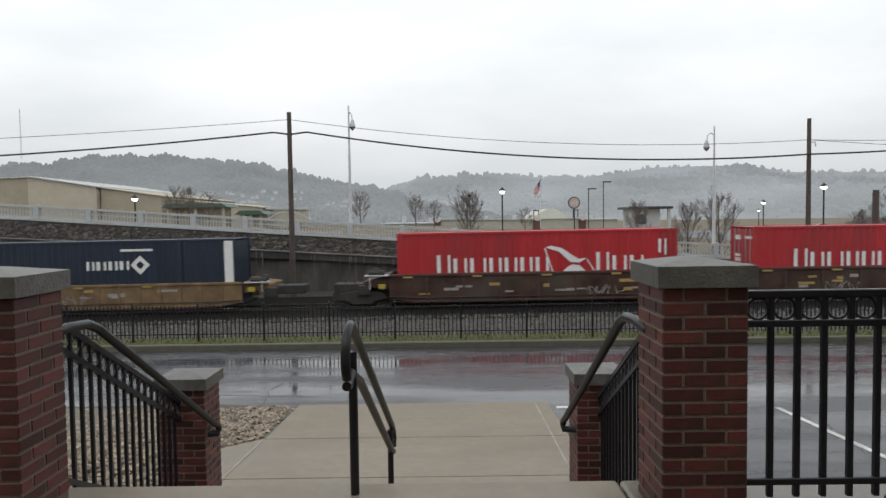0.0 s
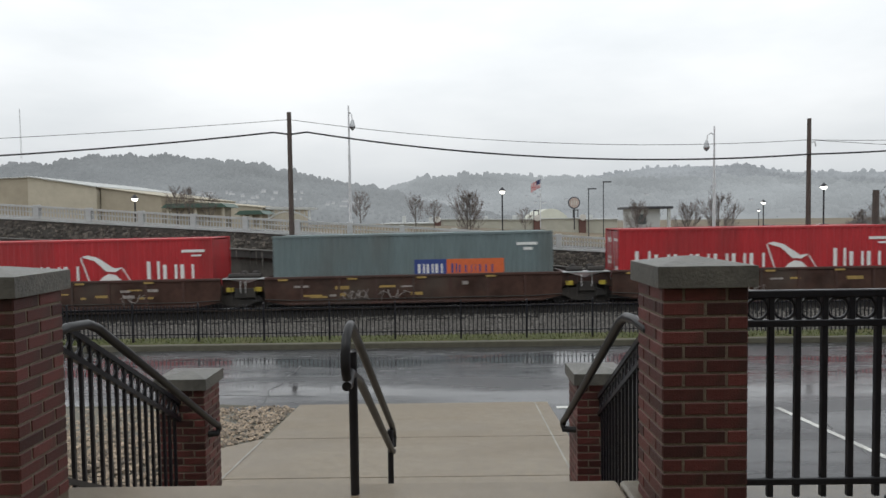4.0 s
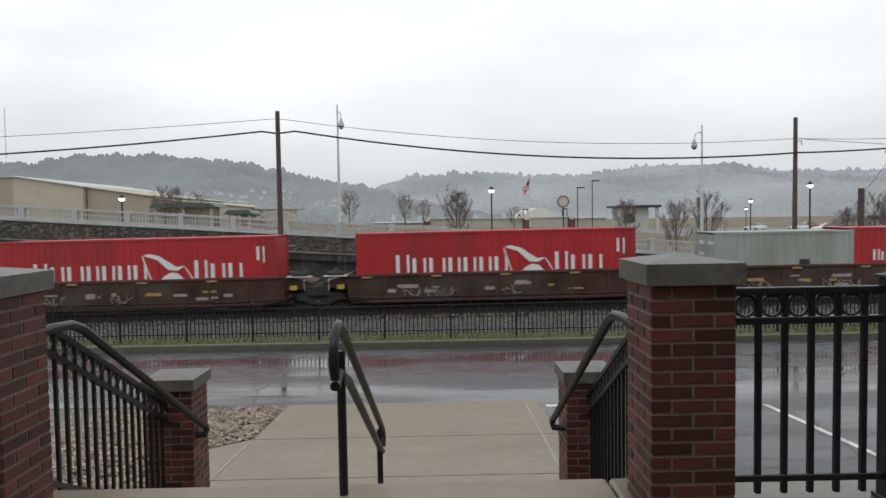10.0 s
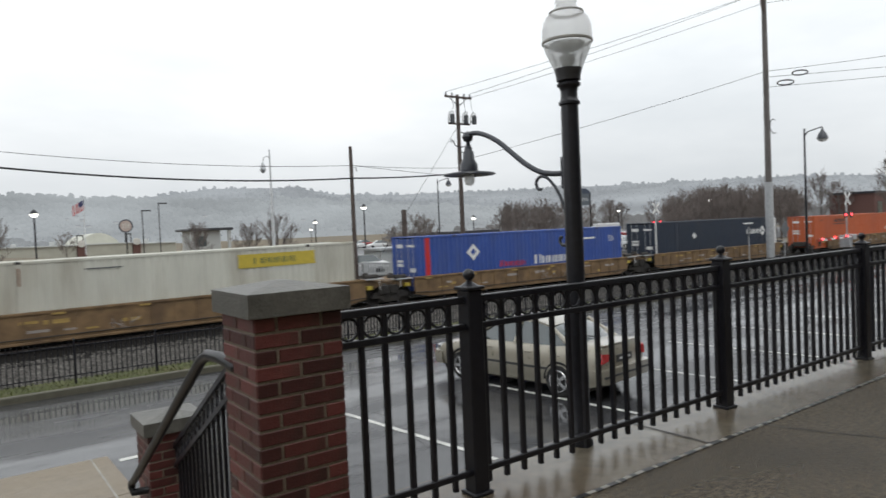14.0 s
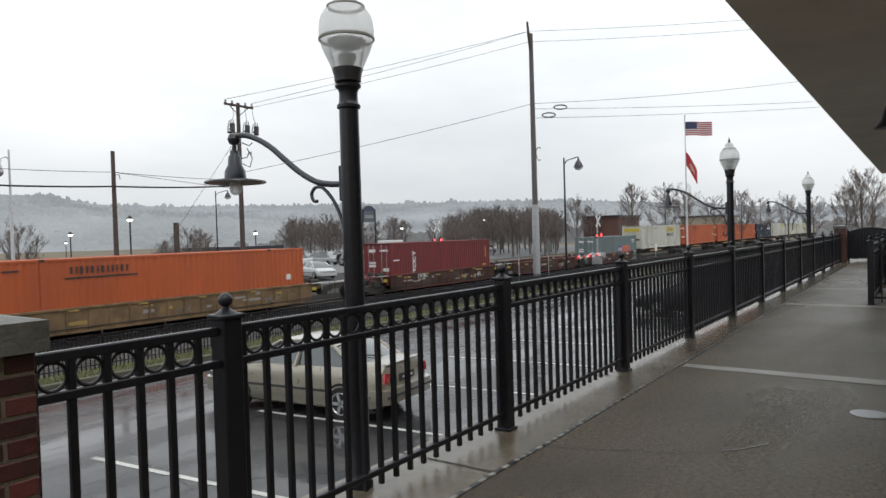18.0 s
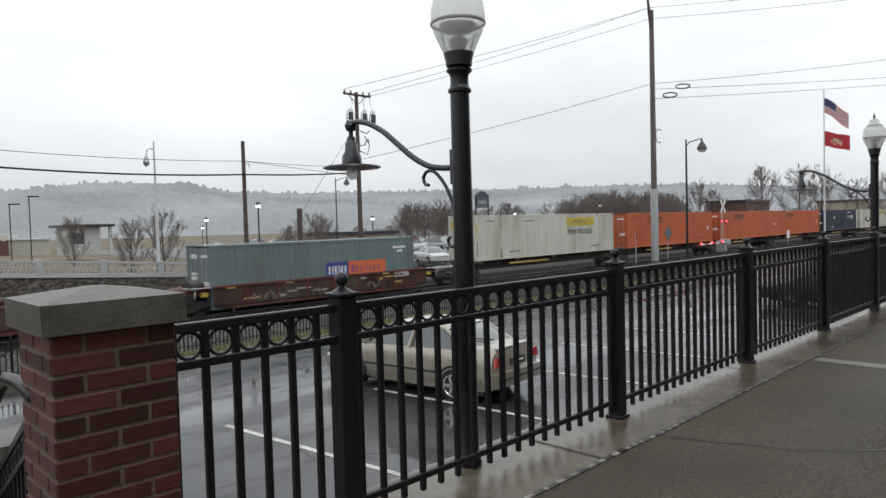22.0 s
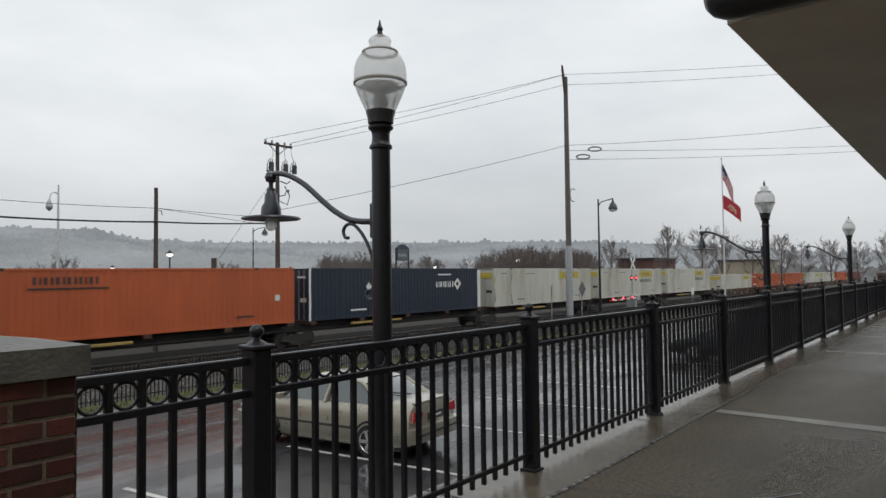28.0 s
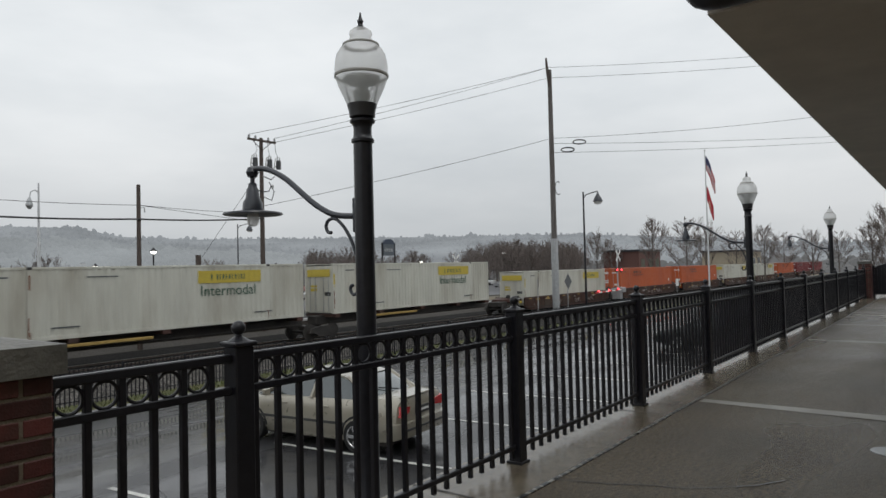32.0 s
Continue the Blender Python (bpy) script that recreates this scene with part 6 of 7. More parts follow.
def flag_pole(x, y, z0, z1, label):
    th = thing("flag_pole", label, "flag pole", "flag poles", pose(x, y, z0))
    part("pole", Shape().tube([(0, 0, 0), (0, 0, z1 - z0)], [0.09, 0.045], 10), WHITEPOLE, th)
    part("ball", Shape().lathe([(0.01, 0), (0.09, 0.06), (0.09, 0.12), (0.01, 0.18)], 10, 0, 0, z1 - z0), GALV, th)


flag_pole(68.9, 20.0, -1.9, 12.5, "tall pale flag pole with two flags")
flag(69.0, 20.0, 12.0, 2.6, 1.35, us, "red, white and blue striped flag flying on a pole", 1)
flag(69.0, 20.0, 9.0, 2.2, 1.35, red_flag, "red flag with a pale emblem flying on a pole", 0)
flag_pole(17.1, 120.0, -0.5, 8.5, "slim flag pole behind far buildings")
flag(17.2, 120.0, 8.2, 2.2, 1.5, us, "red, white and blue striped flag over far buildings", 1)


# ---- hills ----
def slope_at(az, k=1.0):
    return float(np.interp(az, [e[0] for e in EL], [e[1] for e in EL])) * k


def hillside(name, r0, r1, k, material, count, crown, label, lo=-62, hi=122, lump=1.0):
    sh = Shape()
    n = 184
    m = 7
    for i in range(n + 1):
        az = lo + (hi - lo) * i / n
        a = radians(az)
        for j in range(m + 1):
            t = j / m
            r = r0 + (r1 - r0) * t
            bumpy = 1 + 0.04 * lump * noise.noise((az * 0.13, t * 2.0, r0 * 0.01))
            z = -3 + (slope_at(az, k) * r1 - 6) * (t ** 0.8) * bumpy
            sh.v.append((r * math.sin(a), r * math.cos(a), z))
    for i in range(n):
        for j in range(m):
            q = i * (m + 1) + j
            sh.f.append((q, q + m + 1, q + m + 2, q + 1))
    structure(name, sh, material, label, "hill")
    tr = Shape()
    for i in range(count):
        az = random.uniform(lo, hi)
        t = random.random() ** 0.55
        a = radians(az)
        r = r0 + (r1 - r0) * t
        bumpy = 1 + 0.04 * lump * noise.noise((az * 0.13, t * 2.0, r0 * 0.01))
        z = -3 + (slope_at(az, k) * r1 - 6) * (t ** 0.8) * bumpy
        h = crown * random.choice((0.35, 0.5, 0.6, 0.75, 1.0)) * random.uniform(0.8, 1.2)
        h *= 0.78 + 0.85 * max(0.0, noise.noise((az * 0.9, t * 5.0, r0 * 0.1)) + 0.15)
        w = h * random.uniform(0.30, 0.55)
        x, y = r * math.sin(a), r * math.cos(a)
        seg = 6
        vs = []
        for f, ww in ((0.0, 0.7), (0.5, 1.0), (0.84, 0.7)):
            for q in range(seg):
                b = 6.283 * q / seg + random.uniform(-0.3, 0.3)
                d = w * ww * random.uniform(0.6, 1.25)
                vs.append((x + d * math.cos(b), y + d * math.sin(b), z - 1 + h * f * random.uniform(0.9, 1.1)))
        vs.append((x + random.uniform(-0.2, 0.2) * w, y, z - 1 + h))
        fs = []
        for lv in range(2):
            for q in range(seg):
                fs.append((lv * seg + q, lv * seg + (q + 1) % seg, (lv + 1) * seg + (q + 1) % seg, (lv + 1) * seg + q))
        fs += [(2 * seg + q, 2 * seg + (q + 1) % seg, 3 * seg) for q in range(seg)]
        tr.add(vs, fs)
    structure(name + "_woods", tr, material, "bare grey winter woods on a misty hill", "woods", "stuff")


EL = [(-60, 0.04), (-45, 0.05), (-33, 0.058), (-15, 0.058), (-4.6, 0.045), (-1.3, 0.05), (5, 0.057), (10, 0.057), (17, 0.070), (24, 0.070), (27, 0.060), (33, 0.054), (45, 0.0545), (57, 0.053), (63, 0.052), (71, 0.044), (82, 0.030), (95, 0.022), (120, 0.03)]
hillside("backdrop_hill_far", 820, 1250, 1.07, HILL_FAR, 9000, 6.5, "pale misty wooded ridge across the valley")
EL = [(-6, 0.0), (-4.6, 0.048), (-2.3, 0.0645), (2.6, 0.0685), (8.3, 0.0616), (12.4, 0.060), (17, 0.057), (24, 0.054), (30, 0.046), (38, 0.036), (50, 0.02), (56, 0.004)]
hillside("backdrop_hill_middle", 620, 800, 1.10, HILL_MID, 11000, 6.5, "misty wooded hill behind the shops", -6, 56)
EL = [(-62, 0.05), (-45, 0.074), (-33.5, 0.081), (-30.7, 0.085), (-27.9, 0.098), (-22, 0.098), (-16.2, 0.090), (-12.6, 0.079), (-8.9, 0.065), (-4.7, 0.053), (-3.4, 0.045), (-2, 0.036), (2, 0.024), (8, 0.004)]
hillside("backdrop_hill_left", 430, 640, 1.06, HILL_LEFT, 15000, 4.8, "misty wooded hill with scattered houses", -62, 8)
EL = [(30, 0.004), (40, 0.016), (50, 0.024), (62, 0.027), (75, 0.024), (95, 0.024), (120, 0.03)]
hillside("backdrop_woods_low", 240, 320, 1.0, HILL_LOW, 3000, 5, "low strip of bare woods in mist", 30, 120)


# ---- bare trees ----
def bare_tree(seed, height, spread):
    """Trunk with rising limbs along it, each with twigs and finer twigs."""
    rnd = random.Random(seed)
    limbs, twigs = Shape(), Shape()
    lean = Vector((rnd.uniform(-0.04, 0.04), rnd.uniform(-0.04, 0.04), 1))
    limbs.tube([lean * (height * t) for t in (0, 0.25, 0.5, 0.75, 0.97)], [height * 0.016 * (1 - 0.9 * t) + 0.006 for t in (0, 0.25, 0.5, 0.75, 0.97)], 7)

    def shoot(p, d, length, r, level):
        bend = Vector((rnd.uniform(-1, 1), rnd.uniform(-1, 1), rnd.uniform(0, 1))) * length * 0.1
        q = p + d * length + bend
        mid = p + d * length * 0.5
        (limbs if level == 0 else twigs).tube([p, mid, q], [r, r * 0.75, r * 0.4], 5 if level == 0 else 3)
        if level == 3:
            return
        for i in range((9, 6, 4)[level]):
            t = rnd.uniform(0.25, 1.0)
            base = p.lerp(mid, t * 2) if t < 0.5 else mid.lerp(q, t * 2 - 1)
            side = Vector((rnd.uniform(-1, 1), rnd.uniform(-1, 1), rnd.uniform(-0.2, 1)))
            shoot(base, (d + side * 0.62).normalized(), length * rnd.uniform(0.3, 0.55), max(0.0036, r * 0.5), level + 1)
    for i in range(20):
        t = 0.22 + 0.74 * i / 19
        a = i * 2.4 + rnd.uniform(-0.4, 0.4)
        out = math.sin(math.pi * min(1, 0.25 + 0.75 * t)) ** 0.7
        d = Vector((math.cos(a) * spread, math.sin(a) * spread, rnd.uniform(0.7, 1.25))).normalized()
        shoot(lean * (height * t), d, height * 0.36 * max(0.25, out) * rnd.uniform(0.75, 1.15), height * 0.0042 * (1.3 - t), 0)
    return limbs, twigs


TREES = []
for k, (sd, h, sp) in enumerate(((3, 3.2, 0.65), (8, 3.2, 0.95), (21, 3.2, 0.5), (34, 3.2, 1.2))):
    th = thing("bare_tree", "leafless young tree with fine upright twigs", "tree", "bare trees", pose(*((-2.6, 62, 0.2), (-7.2, 58, 0.5), (2.2, 56, 0.1), (40.5, 66, -1.9))[k]))
    limbs, twigs = bare_tree(sd, h, sp)
    part("trunk", limbs, BARK, th)
    part("crown", twigs, TWIG, th)
    TREES.append(th)


def tree_at(k, x, y, z, scale, turn=0):
    t = copy_thing(TREES[k % 4], pose(x, y, z, 0, 0, turn))
    t.scale = (scale, scale, scale)
    return t


for i, (k, x, y, z, s_) in enumerate(((2, -25, 66, 1.0, 1.1), (1, -27, 68, 1.0, 1.2), (1, -23.4, 67, 1.0, 1.0), 
                                      (2, 31, 50, -1.8, 1.0), (1, 36, 52, -1.9, 1.2), (3, 9, 75, -0.5, 0.9), (0, 41, 60, -2, 1.4), (1, -1.0, 66, 0.2, 0.9))):
    tree_at(k, x, y, z, s_, 40 * i)
rt = random.Random(5)
def tree_by(az, r, top, i):
    """A tree at a bearing and distance whose crown rises to the given slope over the eye."""
    h = 1.47 + top * r + 2.4
    tree_at(i, r * math.sin(radians(az)), r * math.cos(radians(az)), -2.4, h / 3.25, 31 * i)


for az, r, top, k in ((16.1, 60, 0.015, 2), (20.0, 46, 0.010, 2), (22.3, 44, 0.022, 0), (2.05, 56, 0.034, 0), (33.6, 62, 0.018, 1)):
    tree_by(az, r, top, k)
for i in range(64):
    az_ = 54.5 + 9.5 * rt.random()
    tree_by(az_, rt.uniform(95, 150), (0.014 + 0.020 * math.sin(math.pi * (az_ - 53) / 12.5)) * rt.uniform(0.55, 1.25), (1, 3, 0)[i % 3])
for i in range(26):
    tree_by(rt.uniform(40.5, 50.5), rt.uniform(105, 150), rt.uniform(0.014, 0.034), (1, 3, 0, 3)[i % 4])
for i, (az, r, top) in enumerate(((65.4, 120, 0.043), (66.6, 150, 0.034), (69.8, 125, 0.058), (72.4, 120, 0.060), (73.8, 130, 0.050), (76.0, 150, 0.040), (78.0, 130, 0.043), (79.4, 160, 0.036),
                                  (81.3, 140, 0.036), (83.0, 150, 0.034), (85.9, 90, 0.060), (86.5, 95, 0.046), (84.9, 95, 0.042), (53.5, 140, 0.022), (51.0, 150, 0.020), (44.5, 140, 0.024), (43.0, 130, 0.028), (41.8, 140, 0.026))):
    tree_by(az, r, top, i)


# ---- far buildings ----
def building(name, x0, x1, y0, y1, z0, z1, wall, label, roof=PALEROOF, windows=0, roof_h=0.4, z1b=None):
    th = thing(name, label, "building", "far buildings", pose(0, 0, 0))
    zr = z1 if z1b is None else z1b
    part("wall", Shape().prism([(x0, z0), (x1, z0), (x1, zr), (x0, z1)], "y", y0, y1), wall, th)
    part("roof", Shape().prism([(x0 - 0.3, z1), (x1 + 0.3, zr), (x1 + 0.3, zr + roof_h), (x0 - 0.3, z1 + roof_h)], "y", y0 - 0.3, y1 + 0.3), roof, th)
    for i in range(windows):
        w = (x1 - x0) / windows
        wx = x0 + (i + 0.25) * w
        part("window", Shape().box(wx, wx + w * 0.5, y0 - 0.06, y0 - 0.02, z0 + (z1 - z0) * 0.4, z0 + (z1 - z0) * 0.75), CARGLASS, th)
    return th


building("large_store", -68.2, -57.0, 110, 150, 0, 9.2, STUCCO, "large beige flat-roofed store on the ramp", z1b=7.3, roof_h=0.16)
# same beige store; the darker tan wall paints the shade on its end
building("large_store_end", -100, -68.4, 110.5, 150, 0, 8.0, STUCCO2, "end of a large beige store, its shade put in as darker tan", z1b=9.1, roof_h=0.16)
building("store_wing", -56.8, -46.8, 111, 150, 0, 7.3, STUCCO2, "lower tan wing of a large store", roof=STUCCO, z1b=5.7, roof_h=0.12)
building("store_shed", -46.7, -30.6, 113, 150, 0, 5.3, STUCCO, "long low pale store front with red letters", roof=STUCCO, z1b=3.6, roof_h=0.15)
rb = thing("road_bridge", "pale grey arched road bridge in the mist", "bridge", "", pose(0, 113.5, 0))
part("deck", Shape().prism([(-30.3, 3.35), (-22.6, 3.2), (-22.6, 3.62), (-30.3, 3.85)], "y", 0, 6), PALEROOF, rb)
part("arch", Shape().prism([(-30.3 + 7.6 * i / 12, 1.0 + 2.1 * math.sin(math.pi * (0.1 + 0.8 * i / 12))) for i in range(13)] + [(-22.7 - 7.6 * i / 12, 0.75 + 2.1 * math.sin(math.pi * (0.9 - 0.8 * i / 12))) for i in range(13)], "y", 0.2, 0.8), PALEROOF, rb)
for i in range(9):
    x = -29.9 + 0.87 * i
    part("strut", Shape().box(x, x + 0.12, 0.3, 0.7, 1.0 + 2.0 * math.sin(math.pi * (0.1 + 0.8 * (x + 30.3) / 7.6)), 3.35), PALEROOF, rb)
tagged(part("red_sign", Shape().box(-45.5, -45.0, 112.8, 112.9, 2.8, 4.2).box(-44.8, -44.4, 112.8, 112.9, 2.9, 3.9).box(-44.0, -43.7, 112.8, 112.9, 3.1, 3.9), M_RED), "plain red bars of a store sign", "sign")


def pavilion(x0, x1, y, z0, z1, label):
    th = thing("pavilion", label, "pavilion", "green-roofed pavilions", pose(0, 0, 0))
    part("roof", Shape().prism([(x0, z1 - 0.6), (x1, z1 - 0.6), (x1 - 0.8, z1), (x0 + 0.8, z1)], "y", y - 3, y + 3), GREENROOF, th)
    for x in (x0 + 0.8, (x0 + x1) / 2, x1 - 0.8):
        part("column", Shape().box(x - 0.2, x + 0.2, y - 2.5, y - 2.1, z0, z1 - 0.6), STUCCO, th)
    part("wall", Shape().box(x0 + 1, x1 - 1, y - 1.5, y + 2, z0, z1 - 0.6), STUCCO2, th)


pavilion(-41, -31.4, 100, 0.6, 4.1, "small pavilion with a green metal roof")
pavilion(-31, -26.5, 102, 0.6, 3.0, "small low pavilion with a green metal roof")
dp = thing("pavilion", "drive-through pavilion with a dark flat roof and pale walls", "pavilion")
part("roof", Shape().cbox(23.9, 29.6, 87, 93, 2.3, 2.62, 0.04), FASCIA, dp)
part("wall", Shape().box(24.6, 28.2, 88, 92.5, -1.0, 2.3), WINFRAME, dp)
part("window", Shape().box(25.0, 26.4, 87.95, 87.99, 0.3, 1.6), CARGLASS, dp)
for x in (24.2, 29.0):
    part("column", Shape().box(x, x + 0.35, 87.3, 87.65, -1.0, 2.3), WINFRAME, dp)
SHOPWALL = mat("pale_shop_wall", (0.40, 0.39, 0.33), 0.9, vary=0.12, scale=0.5)
FARBRICK = mat("far_brick", (0.12, 0.06, 0.05), 0.9)
DOMEROOF = mat("cream_dome", (0.56, 0.56, 0.49), 0.8, vary=0.08, scale=0.4)
DISC = mat("pale_medallion", (0.55, 0.53, 0.49), 0.8)
building("low_shop", -12, -2.1, 129, 150, -2, 0.45, SHOPWALL, "low pale end of a row of shops", roof_h=0.15)
building("low_shop", -0.7, 16.8, 128, 150, -2, 1.15, SHOPWALL, "long low pale shop with rooftop units", z1b=0.9, roof_h=0.18)
building("low_shop", 26.8, 33.0, 128.5, 150, -2, 0.75, SHOPWALL, "low pale shop beside a domed shop", roof_h=0.18)
dome = thing("domed_shop", "pale shop with a shallow rounded roof between brick piers", "building", "far buildings")
part("wall", Shape().box(18.3, 25.4, 127.6, 150, -2, 1.05), SHOPWALL, dome)
part("parapet", Shape().cbox(18.25, 25.45, 127.4, 127.9, 0.98, 1.2, 0.04), PALEROOF, dome)
part("roof", Shape().prism([(17.5 + 6.8 * i / 14, 1.05 + 2.0 * math.sin(math.pi * i / 14) ** 0.8) for i in range(15)], "y", 132, 150), DOMEROOF, dome)
for x in (-2.0, 16.9, 25.5):
    pier = thing("brick_pier", "brick pier with a pale round medallion on a shop front", "pier", "shop front piers", pose(x, 127.2, 0))
    part("shaft", Shape().cbox(0, 1.25, 0, 0.8, -2, 1.0, 0.04), FARBRICK, pier)
    part("medallion", Shape().lathe([(0.62, 0), (0.62, 0.12), (0.5, 0.16)], 20), DISC, pier, at=pose(0.6, -0.05, 1.25, 90, 0, 0))
for x in (16.9, 24.4):
    sf = thing("roof_frame", "dark open frame standing on a shop roof", "frame", "roof frames", pose(x, 128.3, 1.0))
    part("crosspiece", Shape().box(0, 1.15, -0.1, 0.1, 1.55, 1.75), IRON, sf)
    for dx in (0.05, 0.95):
        part("upright", Shape().box(dx, dx + 0.14, -0.07, 0.07, 0, 1.55), IRON, sf)
rs = thing("round_sign", "round pale sign with a dark rim on a tall post", "sign")
part("post", Shape().tube([(24.1, 125, -1), (24.1, 125, 2.9)], 0.12, 6), IRON, rs)
part("panel", Shape().lathe([(1.13, 0), (1.13, 0.2)], 24), mat("slate_sign_rim", (0.07, 0.07, 0.085), 0.6), rs, at=pose(24.0, 124.8, 3.98, 90, 0, 0))
part("emblem", Shape().lathe([(0.92, 0.21), (0.92, 0.23)], 24), mat("faded_emblem", (0.46, 0.37, 0.33), 0.7), rs, at=pose(24.0, 124.8, 3.98, 90, 0, 0))
for k, (dx, h) in enumerate(((-0.45, 0.7), (0.0, 0.95), (0.42, 0.8))):
    part("emblem_bar", Shape().cbox(dx - 0.12, dx + 0.12, -0.27, -0.24, -h / 2, h / 2, 0.01), DISC, rs, at=pose(24.0, 124.8, 3.98))
for x, h in ((-8.5, 0.7), (-3.2, 0.45), (2.6, 0.8), (3.4, 0.7), (7.9, 0.4), (13.6, 0.55), (14.6, 0.7), (20.4, 0.4), (21.4, 0.3), (28.8, 0.4)):
    tagged(part("rooftop_unit", Shape().cbox(x, x + 0.75, 134, 135.2, 0.5, 1.3 + h, 0.05), PALEROOF), "pale boxy rooftop air unit", "rooftop unit", "rooftop units")
building("brown_shed", 46, 53, 62, 70, -2, 0.5, STUCCO2, "small low brown shed", FASCIA, 0)
building("white_shed", 24.6, 28.0, 41.5, 44, -2, 0.0, PALEROOF, "small pale equipment shed beside the track", GALV, 0, 0.15)
building("brick_house", 139, 152, 54, 62, -2, 4.3, FARBRICK, "dark brick house among bare trees", FASCIA, 3)
building("brick_house", 170, 186, 40, 50, -2, 4.0, STUCCO2, "brownish house among bare trees", FASCIA, 3)
bs = thing("billboard_sign", "slate blue sign with an arched top on two posts", "sign")
part("panel", Shape().box(96.3, 99.3, 88.05, 88.3, 4.4, 6.6), mat("slate_panel", (0.10, 0.115, 0.13), 0.6), bs, "slate grey panel")
part("frame", Shape().box(96.0, 99.6, 88, 88.4, 6.6, 6.95), mat("slate_blue_frame", (0.045, 0.06, 0.09), 0.6), bs)
part("arch", Shape().prism([(96.3, 6.95), (99.3, 6.95), (98.9, 7.4), (98.2, 7.6), (97.4, 7.6), (96.7, 7.4)], "y", 88, 88.4), mat("slate_blue_arch", (0.045, 0.06, 0.09), 0.6), bs)
for x in (96.0, 99.6):
    part("post", Shape().tube([(x, 88.2, -2), (x, 88.2, 6.8)], 0.16, 6), IRON, bs)
part("lettering", letters(96.6, 5.2, [0.4, 0.4, 0.4, 0.4], 0.6, 0.2, 1.0), WINFRAME, bs, at=pose(0, 88.04, 0))

def mast(az, r, z0, z1):
    th = thing("lattice_mast", "thin pale lattice radio mast on a misty ridge", "mast", "", pose(r * math.sin(radians(az)), r * math.cos(radians(az)), 0))
    for dx in (-0.35, 0.35):
        part("leg", Shape().tube([(dx, 0, z0), (dx * 0.35, 0, z1)], 0.09, 5), FARHOUSE, th)
    n = 10
    for i in range(n):
        za, zb = z0 + (z1 - z0) * i / n, z0 + (z1 - z0) * (i + 1) / n
        q = 0.35 * (1 - 0.65 * i / n) * (1 if i % 2 else -1)
        part("brace", Shape().tube([(q, 0, za), (-q * 0.93, 0, zb)], 0.06, 4), FARHOUSE, th)


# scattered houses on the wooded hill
# house, roof and mast surfaces glow to stand in for mist before them
FARHOUSE = misty("house_mist_glow", (0.16, 0.155, 0.15), (0.62, 0.66, 0.69), 0.41)
FARROOF = misty("roof_mist_glow", (0.09, 0.09, 0.095), (0.60, 0.64, 0.67), 0.33)
mast(-32.14, 420, 35.7, 62.1)
rh = random.Random(14)
for i in range(44):
    az = rh.choice((rh.uniform(-21, -7), rh.uniform(-16, -8), rh.uniform(-3, 27)))
    el = rh.uniform(0.022, 0.042) if az < -9 else rh.uniform(0.018, 0.034)
    r = 425 if az < -3 else 610
    w, h = rh.uniform(0.9, 2.6), rh.uniform(0.15, 0.7)
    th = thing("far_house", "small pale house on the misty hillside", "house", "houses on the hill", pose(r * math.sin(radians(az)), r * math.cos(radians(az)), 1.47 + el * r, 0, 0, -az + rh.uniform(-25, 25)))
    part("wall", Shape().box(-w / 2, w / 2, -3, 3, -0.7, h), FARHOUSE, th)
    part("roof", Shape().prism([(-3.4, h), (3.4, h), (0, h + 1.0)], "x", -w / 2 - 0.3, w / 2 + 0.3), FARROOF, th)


# ---- parked cars ----
def loft(sections, close=True):
    """A skin over cross-sections, each a ring of points of one length."""
    sh = Shape()
    n = len(sections[0])
    for ring in sections:
        sh.v += ring
    for i in range(len(sections) - 1):
        for k in range(n - 1):
            sh.f.append((i * n + k, i * n + k + 1, (i + 1) * n + k + 1, (i + 1) * n + k))
    if close:
        sh.f.append(tuple(reversed(range(n))))
        sh.f.append(tuple(range((len(sections) - 1) * n, len(sections) * n)))
    return sh


def body_ring(y, w, zb, zs, zt, wt):
    """Half-width w at the shoulder height zs, bottom zb, deck height zt of half-width wt."""
    half = [(w * 0.90, zb), (w * 0.98, zb + 0.12), (w, zb + 0.30), (w * 0.985, zs - 0.10), (w * 0.94, zs), (wt, zt - 0.02), (wt * 0.6, zt)]
    return [(-x, y, z) for x, z in half] + [(x, y, z) for x, z in reversed(half)]


